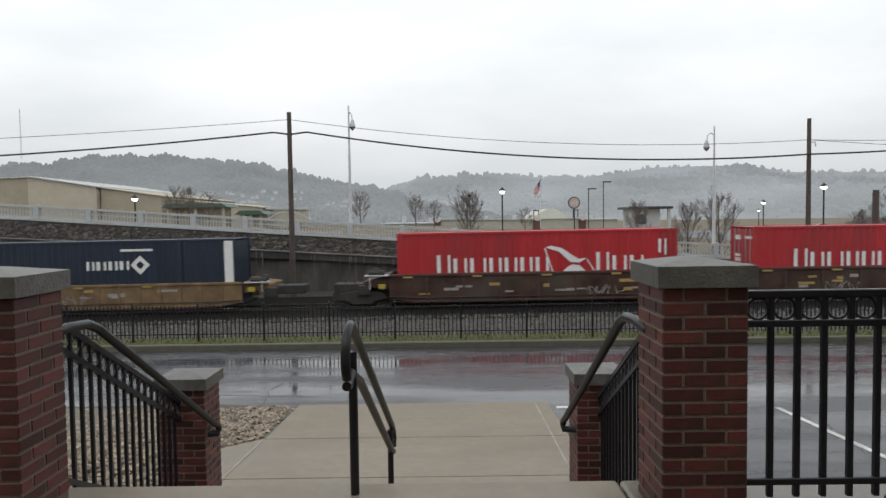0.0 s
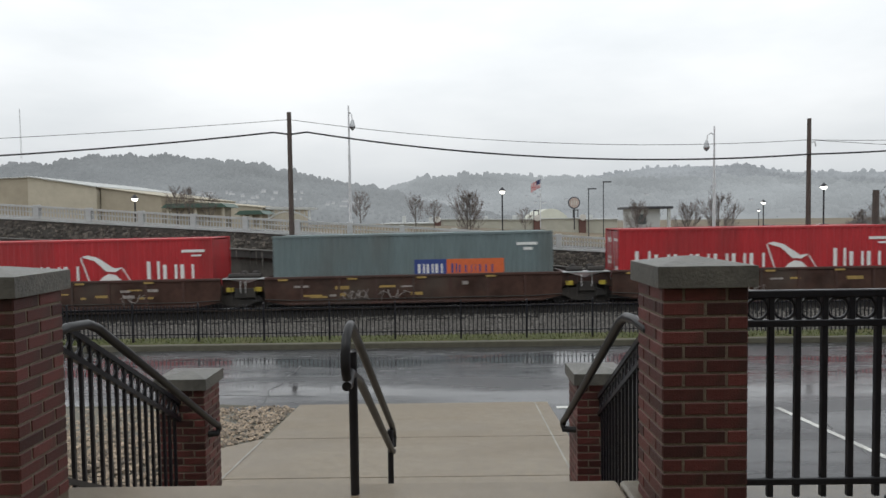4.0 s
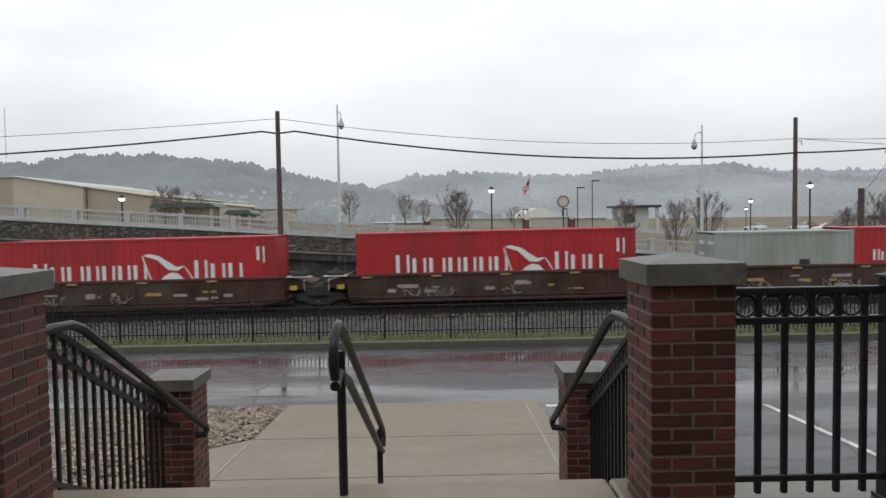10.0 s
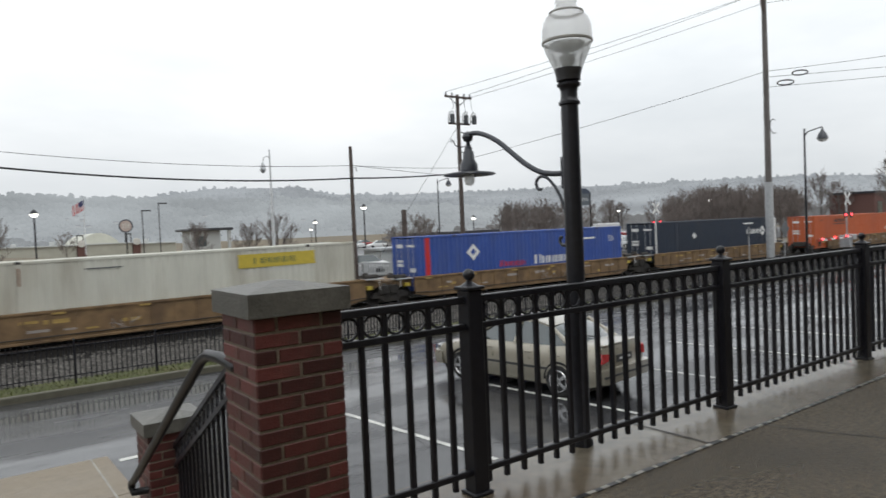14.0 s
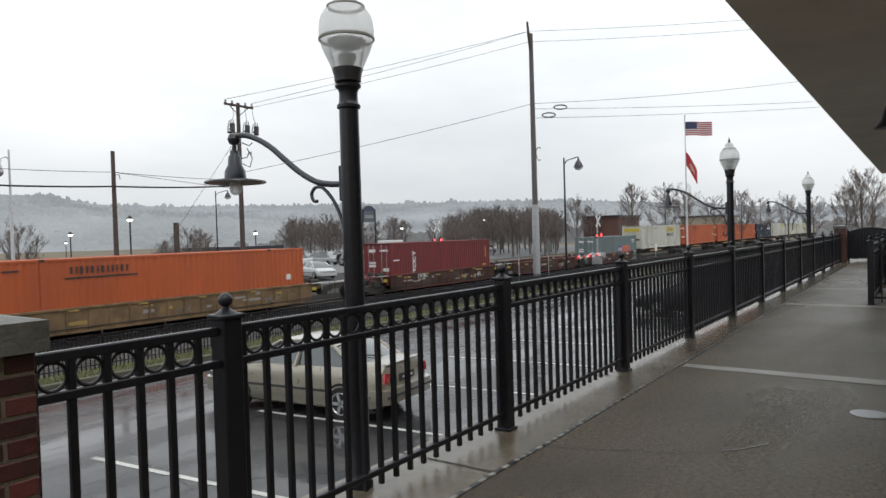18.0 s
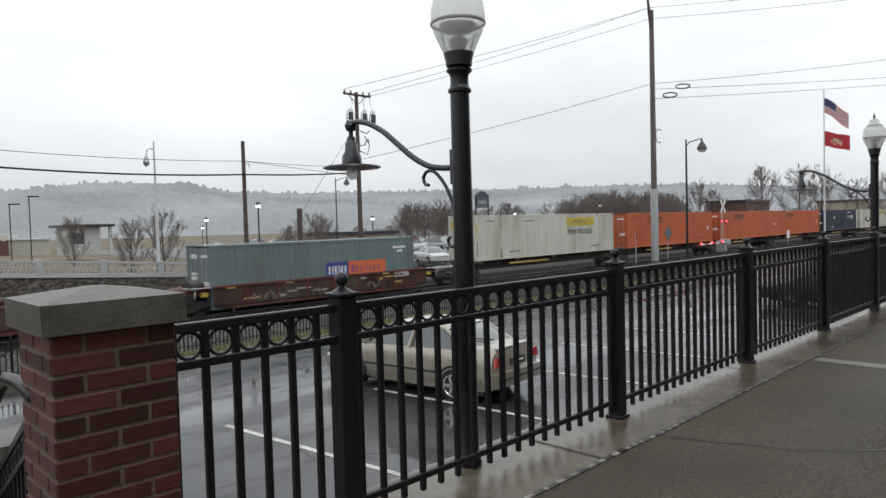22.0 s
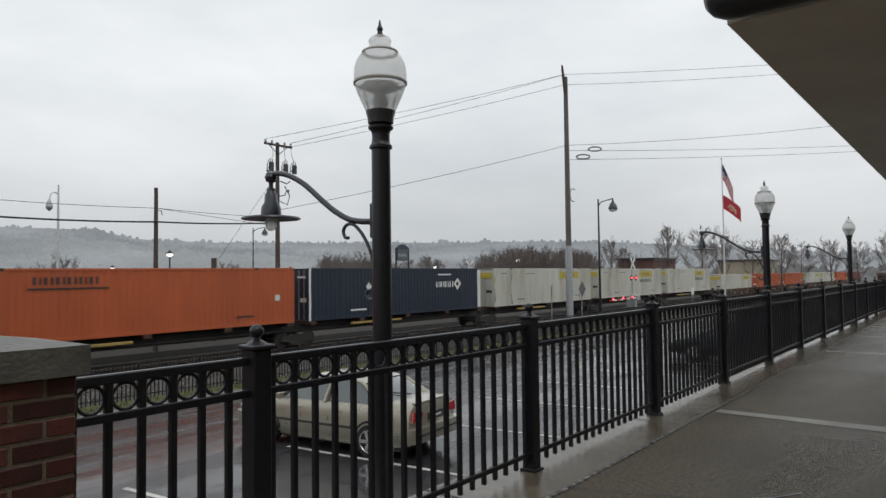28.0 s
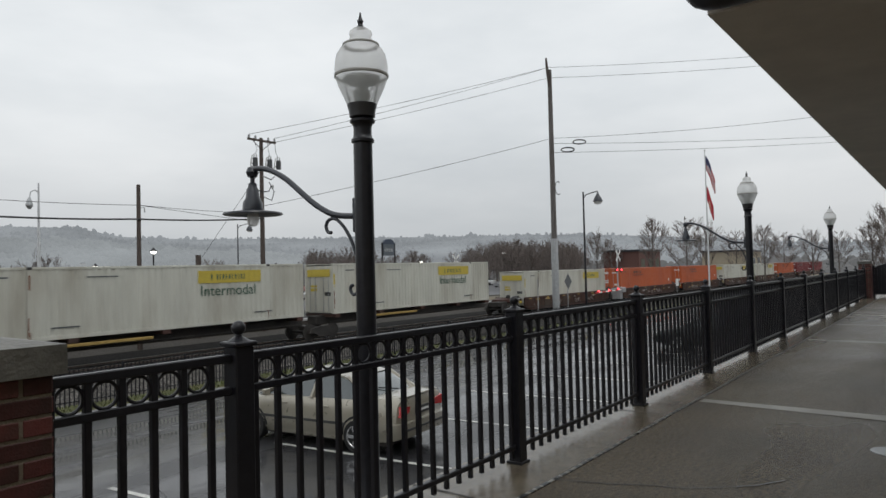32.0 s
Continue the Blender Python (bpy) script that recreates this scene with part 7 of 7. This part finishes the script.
def sedan(name, paint, label, at):
    """A four-door saloon about 4.5 m long, with its rear at y = 0 and nose along +y."""
    th = thing(name, label, "car", "parked cars", at)
    P = [(0.0, 0.70, 0.42, 0.80, 0.86, 0.60), (0.05, 0.80, 0.30, 0.90, 1.00, 0.66), (0.25, 0.845, 0.25, 0.92, 1.035, 0.70), (0.62, 0.86, 0.22, 0.92, 1.03, 0.74), (1.0, 0.865, 0.20, 0.92, 0.98, 0.76),
         (2.0, 0.87, 0.20, 0.91, 0.96, 0.78), (3.05, 0.865, 0.20, 0.90, 0.95, 0.77), (3.55, 0.86, 0.22, 0.84, 0.90, 0.72), (4.1, 0.83, 0.24, 0.74, 0.80, 0.66), (4.4, 0.74, 0.28, 0.66, 0.70, 0.58), (4.5, 0.62, 0.36, 0.60, 0.62, 0.5)]
    body = loft([body_ring(*p_) for p_ in P])
    part("body", body, paint, th, smooth=True)
    G = [(0.62, 0.66, 1.02), (0.85, 0.66, 1.18), (1.15, 0.63, 1.33), (1.5, 0.60, 1.40), (2.0, 0.595, 1.425), (2.45, 0.60, 1.40), (2.8, 0.63, 1.28), (3.15, 0.68, 1.10), (3.45, 0.70, 0.93)]

    def cab(y, w, z, o):
        return [(-0.76 - o, y, 0.90), (-(w + 0.76) / 2 - o, y, (z + 0.93) / 2), (-w - o, y, z - 0.03 + o), (-w * 0.7, y, z + 0.005 + o), (w * 0.7, y, z + 0.005 + o), (w + o, y, z - 0.03 + o), ((w + 0.76) / 2 + o, y, (z + 0.93) / 2), (0.76 + o, y, 0.90)]
    part("glasshouse", loft([cab(y, w, z, 0) for y, w, z in G]), CARGLASS, th, "dark tinted windows", smooth=True)
    part("roof_panel", loft([[(-w - 0.012, y, z - 0.045), (-w - 0.008, y, z - 0.01), (-w * 0.7, y, z + 0.015), (w * 0.7, y, z + 0.015), (w + 0.008, y, z - 0.01), (w + 0.012, y, z - 0.045)] for y, w, z in G[2:6]], False), paint, th, smooth=True)
    for s in (-1, 1):
        for nm, a, c in (("rear_pillar", (s * 0.775, 0.62, 0.96), (s * 0.645, 1.22, 1.35)), ("door_pillar", (s * 0.78, 2.02, 0.93), (s * 0.61, 1.95, 1.40)), ("front_pillar", (s * 0.765, 3.30, 0.93), (s * 0.615, 2.50, 1.38))):
            part(nm, Shape().tube([a, tuple((u + v) / 2 for u, v in zip(a, c)), c], [0.055, 0.04, 0.035], 6), paint, th)
        part("side_moulding", Shape().cbox(s * 0.866 - 0.012, s * 0.866 + 0.012, 1.15, 3.3, 0.50, 0.55, 0.004), PLASTIC, th)
        for y in (1.55, 2.6):
            part("door_handle", Shape().cbox(s * 0.865 - 0.014, s * 0.865 + 0.014, y, y + 0.18, 0.79, 0.825, 0.006), paint, th)
        part("mirror", Shape().cbox(s * 0.94 - 0.10, s * 0.94 + 0.06, 3.0, 3.1, 0.95, 1.07, 0.02), paint, th)
        part("tail_lamp", Shape().prism([(s * 0.76, 0.71), (s * 0.46, 0.75), (s * 0.42, 0.86), (s * 0.72, 0.90)], "y", -0.012, 0.10), TAILRED, th, "red tail lamp")
        part("headlamp", Shape().cbox(s * 0.58 - 0.16, s * 0.58 + 0.16, 4.28, 4.44, 0.56, 0.68, 0.02), CHROME, th)
        for y in (0.90, 3.52):
            t = Shape().lathe([(0.20, 0), (0.29, 0.0), (0.31, 0.03), (0.31, 0.17), (0.29, 0.2), (0.2, 0.2)], 28)
            t.v = [(s * 0.68 + (v[2]) * 0.2 / 0.2 * s, y + v[0], 0.31 + v[1]) for v in t.v]
            wh = part("tyre", t, RUBBER, th, smooth=True)
            rim = Shape()
            for k in range(5):
                a = 6.283 * k / 5
                ca, sa = math.cos(a), math.sin(a)
                xo = s * 0.889
                rim.add([(xo, y - 0.03 * sa, 0.31 + 0.03 * ca), (xo, y + 0.03 * sa, 0.31 - 0.03 * ca), (xo, y + 0.19 * ca + 0.035 * sa, 0.31 + 0.19 * sa - 0.035 * ca), (xo, y + 0.19 * ca - 0.035 * sa, 0.31 + 0.19 * sa + 0.035 * ca),
                         (xo - s * 0.03, y + 0.19 * ca, 0.31 + 0.19 * sa)], [(0, 1, 2, 3), (0, 3, 4), (1, 4, 2)])
            ringr = Shape().tube([(s * 0.882, y + 0.2 * math.cos(q), 0.31 + 0.2 * math.sin(q)) for q in [6.283 * j / 24 for j in range(24)]], 0.018, 6, True)
            rim.add(ringr.v, ringr.f)
            rim.add([(s * 0.83, y + 0.2 * math.cos(q), 0.31 + 0.2 * math.sin(q)) for q in [6.283 * j / 16 for j in range(16)]], [tuple(range(16))])
            part("rim", rim, CHROME, wh, "five-spoke alloy rim")
            part("wheel_arch", Shape().tube([(s * 0.845, y + 0.345 * math.cos(q), 0.32 + 0.345 * math.sin(q)) for q in [math.pi * j / 14 for j in range(15)]], 0.03, 6), RUBBER, th)
    part("rear_bumper", loft([[(-0.80 * k, y, 0.34), (-0.84 * k, y, 0.45), (-0.83 * k, y, 0.60), (0.83 * k, y, 0.60), (0.84 * k, y, 0.45), (0.80 * k, y, 0.34)] for y, k in ((-0.10, 0.86), (-0.07, 0.95), (0.02, 1.03), (0.3, 1.04))]), paint, th, smooth=True)
    part("bumper_strip", Shape().cbox(-0.80, 0.80, -0.115, -0.09, 0.46, 0.50, 0.006), PLASTIC, th)
    part("front_bumper", loft([[(-0.78 * k, y, 0.26), (-0.82 * k, y, 0.40), (-0.80 * k, y, 0.55), (0.80 * k, y, 0.55), (0.82 * k, y, 0.40), (0.78 * k, y, 0.26)] for y, k in ((4.2, 1.03), (4.45, 0.98), (4.56, 0.8))]), paint, th, smooth=True)
    part("plate", Shape().cbox(-0.26, 0.26, -0.03, 0.0, 0.68, 0.82, 0.006), PLASTIC, th)
    part("plate_bar", Shape().box(-0.18, 0.18, -0.034, -0.03, 0.73, 0.77), M_WHITE, th)
    part("boot_lip", Shape().cbox(-0.60, 0.60, 0.02, 0.12, 1.015, 1.045, 0.01), paint, th)
    part("wiper", Shape().tube([(0.1, 0.60, 1.06), (-0.35, 0.74, 1.14)], 0.012, 5), RUBBER, th)
    part("underbody", Shape().box(-0.72, 0.72, 0.3, 4.2, 0.16, 0.3), W_DARK, th)
    return th


car = sedan("parked_sedan", CARPAINT, "champagne beige four-door sedan parked on wet asphalt", pose(10.36, 8.85, ZLOT, 0, 0, 7.3))
sedan("parked_sedan", CARDARK, "dark green sedan parked beyond the platform fence", pose(27.8, 5.9, ZLOT, 0, 0, 4))
waiting = sedan("waiting_car", mat("white_car_paint", (0.55, 0.56, 0.57), 0.35, vary=0.03, coat=0.6), "white car waiting beyond the crossing", pose(60.0, 50.5, -1.835, 0, 0, 168))
copy_thing(waiting, pose(62.8, 52.5, -1.835, 0, 0, 172))
copy_thing(waiting, pose(41.0, 44.6, -1.835, 0, 0, 160))
copy_thing(waiting, pose(70.5, 60.0, -1.835, 0, 0, 95))
FARPAINTS = [mat("far_car_white", (0.6, 0.6, 0.6), 0.35, coat=0.6), mat("far_car_silver", (0.3, 0.31, 0.32), 0.35, coat=0.6), mat("far_car_dark", (0.03, 0.03, 0.035), 0.35, coat=0.6), mat("far_car_red", (0.25, 0.02, 0.02), 0.35, coat=0.6)]


def far_car(x, y, z, rz, m):
    th = thing("distant_car", "small parked car in a far car park", "car", "distant cars", pose(x, y, z, 0, 0, rz))
    part("body", loft([body_ring(*p_) for p_ in ((0.0, 0.7, 0.4, 0.8, 0.86, 0.6), (0.4, 0.86, 0.25, 0.9, 1.0, 0.7), (3.2, 0.86, 0.22, 0.9, 0.95, 0.75), (4.4, 0.72, 0.3, 0.66, 0.72, 0.55))]), m, th, smooth=True)
    part("cabin", loft([[(-w, y2, 0.9), (-w * 0.85, y2, z2), (w * 0.85, y2, z2), (w, y2, 0.9)] for y2, w, z2 in ((0.6, 0.74, 1.0), (1.2, 0.72, 1.42), (2.3, 0.72, 1.42), (3.2, 0.74, 0.95))]), CARGLASS, th)
    for y2 in (0.85, 3.5):
        for s in (-0.8, 0.8):
            t = Shape().lathe([(0.3, -0.1), (0.31, 0), (0.3, 0.1)], 12)
            t.v = [(s + v[2], y2 + v[0], 0.31 + v[1]) for v in t.v]
            part("wheel", t, RUBBER, th)


rc = random.Random(11)
for i in range(34):
    far_car(rc.uniform(55, 110), rc.uniform(58, 120), -1.835, rc.choice((80, 90, 10, 0)), rc.choice(FARPAINTS))
for x, y, z, k in ((24.0, 40.2, -1.6, 0), (31.5, 41.0, -1.7, 0)):
    far_car(x, y, z, 90, FARPAINTS[k])
structure("far_lot", sheet(36, 150, 46, 140, -1.835), FARLOT, "far grey car park", "road")
van = thing("white_van", "white delivery van waiting at the crossing", "van", "", pose(95, 78, -1.835, 0, 0, 60))
part("body", Shape().cbox(-1.0, 1.0, 0, 4.2, 0.5, 2.7, 0.12), FARPAINTS[0], van)
part("cab", Shape().prism([(4.2, 0.5), (5.8, 0.5), (5.8, 1.3), (5.1, 2.1), (4.2, 2.3)], "x", -0.95, 0.95), FARPAINTS[0], van)
part("windscreen", Shape().prism([(5.15, 2.05), (5.72, 1.38), (5.76, 1.42), (5.19, 2.09)], "x", -0.85, 0.85), CARGLASS, van)
for y2 in (0.9, 4.7):
    for s in (-0.9, 0.9):
        t = Shape().lathe([(0.36, -0.1), (0.37, 0), (0.36, 0.1)], 12)
        t.v = [(s + v[2], y2 + v[0], 0.37 + v[1]) for v in t.v]
        part("wheel", t, RUBBER, van)

# ---- marks on the asphalt ----
def line(x0, y0, x1, y1, w, material, label, name="parking_line", z=ZLOT + 0.005):
    d = Vector((x1 - x0, y1 - y0, 0)).normalized()
    nrm = Vector((-d.y, d.x, 0)) * w / 2
    a, c = Vector((x0, y0, z)), Vector((x1, y1, z))
    structure(name, Shape().add([tuple(a - nrm), tuple(c - nrm), tuple(c + nrm), tuple(a + nrm)], [(0, 1, 2, 3)]), material, label, name.replace("_", " "))


for i in range(7):
    x = 5.82 + i * 3.27
    line(x, 11.6, x + 0.6, 6.6, 0.10, PAINTLINE, "worn white parking bay line")
rr_ = random.Random(9)


def crack(x, y, dx, dy, n, w, label="thin dark crack in the asphalt"):
    pts = [(x, y)]
    for i in range(n):
        pts.append((pts[-1][0] + dx + rr_.uniform(-0.12, 0.12), pts[-1][1] + dy + rr_.uniform(-0.12, 0.12)))
    sh = Shape()
    for px, py in pts:
        sh.v += [(px - w * (abs(dy) > abs(dx)), py - w * (abs(dx) >= abs(dy)), road_z(py - w) + 0.004), (px + w * (abs(dy) > abs(dx)), py + w * (abs(dx) >= abs(dy)), road_z(py + w) + 0.004)]
    for i in range(n):
        sh.f.append((2 * i, 2 * i + 2, 2 * i + 3, 2 * i + 1))
    structure("crack", sh, TAR, label, "crack")


crack(-3.33, 12.2, 0.012, 0.38, 10, 0.014)
crack(6.3, 11.4, -0.05, -0.4, 6, 0.012)
crack(6.0, 9.0, 0.25, -0.2, 6, 0.012)
for i in range(9):
    crack(rr_.uniform(-6, 20), rr_.uniform(12.4, 17.4), rr_.choice((0.5, -0.5)), rr_.uniform(-0.05, 0.05), rr_.randint(4, 10), rr_.uniform(0.008, 0.02))
for xa, xb, ya in ((2.02, 2.5, 11.72), (2.10, 2.6, 10.72), (2.15, 2.6, 9.9)):
    structure("lot_marking", sheet(xa, xb, ya, ya + 0.14, ZLOT + 0.005), PAINTLINE, "worn white road marking beside the path", "road marking")

# ---- station building and canopy ----
# station walls are raised to 6.5 m to cut sky light on the landing
structure("wall_station", Shape().box(6.6, 30, 0.0, 0.30, 0.0, 6.5), WINFRAME, "pale painted station wall", "wall")
structure("wall_station_base", Shape().cbox(6.58, 30, 0.30, 0.36, 0.0, 0.55, 0.01), BRICK, "brick base course of the station wall", "wall")
# unseen wall, added to block light from behind the landing
structure("wall_station_west", Shape().box(-16, 6.3, -2.2, -1.9, 0.0, 6.5), STUCCO2, "unseen plain wall added behind the landing to shade it", "wall")
structure("wall_station_return", Shape().box(6.3, 6.598, -2.2, 0.298, 0.0, 6.5), BRICK, "short return of the station wall", "wall")
for i in range(6):
    x = 8.2 + i * 3.2
    w = thing("window_%d" % (i + 1), "tall dark station window in a pale frame", "window", "station windows")
    w["kind"] = "structure"
    part("window_frame", Shape().box(x, x + 1.3, 0.30, 0.34, 0.9, 1.0).box(x, x + 1.3, 0.30, 0.34, 2.5, 2.6).box(x, x + 0.1, 0.30, 0.34, 1.0, 2.5).box(x + 1.2, x + 1.3, 0.30, 0.34, 1.0, 2.5), WINFRAME, w)
    part("pane", Shape().box(x + 0.1, x + 1.2, 0.302, 0.315, 1.0, 2.5), CARGLASS, w)
    part("window_sill", Shape().cbox(x - 0.05, x + 1.35, 0.30, 0.42, 0.84, 0.9, 0.01), CAPSTONE, w)
ZS, YS = 2.745, 1.715
structure("ceiling_canopy", Shape().cbox(4.045, 21.2, -3.0, YS, ZS - 0.025, ZS + 0.03, 0.006), SOFFIT, "flat painted canopy soffit", "ceiling")
structure("canopy_roof", Shape().box(4.045, 21.2, -3.2, YS - 0.05, ZS + 0.034, ZS + 0.8), FASCIA, "dark canopy roof", "roof")
structure("canopy_gutter", Shape().tube([(3.91, y, ZS + 0.078) for y in (-3.0, 1.0, 1.62, 1.69, 1.74, 1.77, 1.78)], [0.128, 0.128, 0.128, 0.12, 0.096, 0.06, 0.015], 20), FASCIA, "dark half-round gutter across the canopy end", "gutter", smooth=True)
structure("canopy_fascia", Shape().cbox(3.795, 3.89, -3.2, 1.77, ZS + 0.155, ZS + 0.8, 0.012), SOFFIT, "brown painted board over the canopy gutter", "fascia")
for x in (6.95, 10.8, 14.65):
    lt = thing("wall_lamp", "small black bell lamp on a short bent arm", "wall lamp", "canopy wall lamps", pose(x, 0.3, 2.45))
    part("arm", Shape().tube([(0, 0, -0.02), (0, 0.3, 0.03), (0, 0.66, 0.02), (0, 0.75, -0.06)], 0.015, 6), IRON, lt)
    part("shade", Shape().lathe([(0.02, 0.0), (0.04, -0.05), (0.06, -0.12), (0.11, -0.18)], 14, 0, 0.75, -0.05), IRON, lt, smooth=True)
bn = thing("litter_bin", "square grey litter bin on the platform", "litter bin", "", pose(11.9, 0.78, 0))
part("body", Shape().cbox(-0.28, 0.28, -0.28, 0.28, 0.0, 0.86, 0.03), BINGREY, bn)
part("lid", Shape().cbox(-0.30, 0.30, -0.30, 0.30, 0.86, 0.94, 0.025), PLASTIC, bn)
# railed ramp enclosure across the platform
fence_post(14.7, 1.62)
fence_post(14.7, 0.62)
en = thing("iron_fence", "black iron fence panel across the platform", "fence", "platform fence panels", pose(14.7, 0.67, 0, 0, 0, 90))
for nm, zz in (("top_rail", 1.07), ("middle_rail", 0.92), ("bottom_rail", 0.13)):
    part(nm, Shape().cbox(0, 0.9, -0.019, 0.019, zz - 0.019, zz + 0.019, 0.005), IRON, en)
for i in range(1, 8):
    part("picket", Shape().box(i * 0.1125 - 0.011, i * 0.1125 + 0.011, -0.011, 0.011, 0.05, 1.05), IRON, en)
for a, c in ((14.75, 17.1), (17.2, 19.5)):
    f = fence_panel(a, c, False, "black iron fence panel along the ramp")
    f.matrix_basis = pose(a, 1.62, 0)
for x in (17.15, 19.55):
    fence_post(x, 1.62)
# arched dark gate that closes the far end of the platform
gt = thing("platform_gate", "dark iron gate with an arched top across the platform end", "gate", "", pose(30.3, 1.75, 0))
arch_o = [(0.0, 0.14), (1.45, 0.14)] + [(1.45 - 1.45 * i / 10, 1.12 + 0.16 * math.sin(math.pi * i / 10)) for i in range(11)]
part("sheet", Shape().prism(arch_o, "x", -0.012, 0.012), IRON, gt)
part("frame", Shape().tube([(0, u, v) for u, v in arch_o], 0.03, 6, True), IRON, gt)
for u in (0.0, 1.45):
    part("post", Shape().cbox(-0.05, 0.05, u - 0.05, u + 0.05, 0, 1.2, 0.006), IRON, gt)
for i in range(1, 12):
    part("bar", Shape().box(-0.035, -0.013, 0.12 * i - 0.01, 0.12 * i + 0.01, 0.14, 1.14), IRON, gt)
structure("platform_ramp", Shape().box(38.2, 60, -4.0, 3.6, 0.004, 0.25), KERB, "low concrete wall beyond the platform gate", "wall")


# ---- what moves ----
def motions():
    for ob, s, z, length in MOVERS:
        times = [round((s + length / 2 - c) / SPEED, 2) for c in (30, 24, 18, 12, 6, 0, -12)]
        times = [0] + [t for t in times if 0.4 < t < 31.6] + [32]
        walk(ob, [(t, on_track(s, z, length, t)) for t in times])
    for st, i, sw, lag, x in FLAGS:
        droops = DROOP_FAR if x < 40 else DROOP_HIGH if lag else DROOP_LOW
        rows = []
        for k in range(33):
            fall = float(np.interp(k, [q[0] for q in droops], [q[1] for q in droops]))
            px = py = pz = 0.0
            for j in range(i + 1):
                ang = (8 + 1.2 * j) * math.sin(1.9 * k + 0.8 * x + 2 * lag - j * 0.33) + 10 * math.sin(0.7 * k + x) + (-62 if x > 40 else 190)
                d = radians(max(0, fall + (12 - 0.9 * j) * math.sin(1.3 * k - 0.3 * j + lag)))
                if j < i:
                    px += sw * math.cos(d) * math.cos(radians(ang))
                    py += sw * math.cos(d) * math.sin(radians(ang))
                    pz -= sw * math.sin(d)
            rows.append((k, pose(px, py, pz, 0, 0, ang)))
        walk(st, rows)


motions()
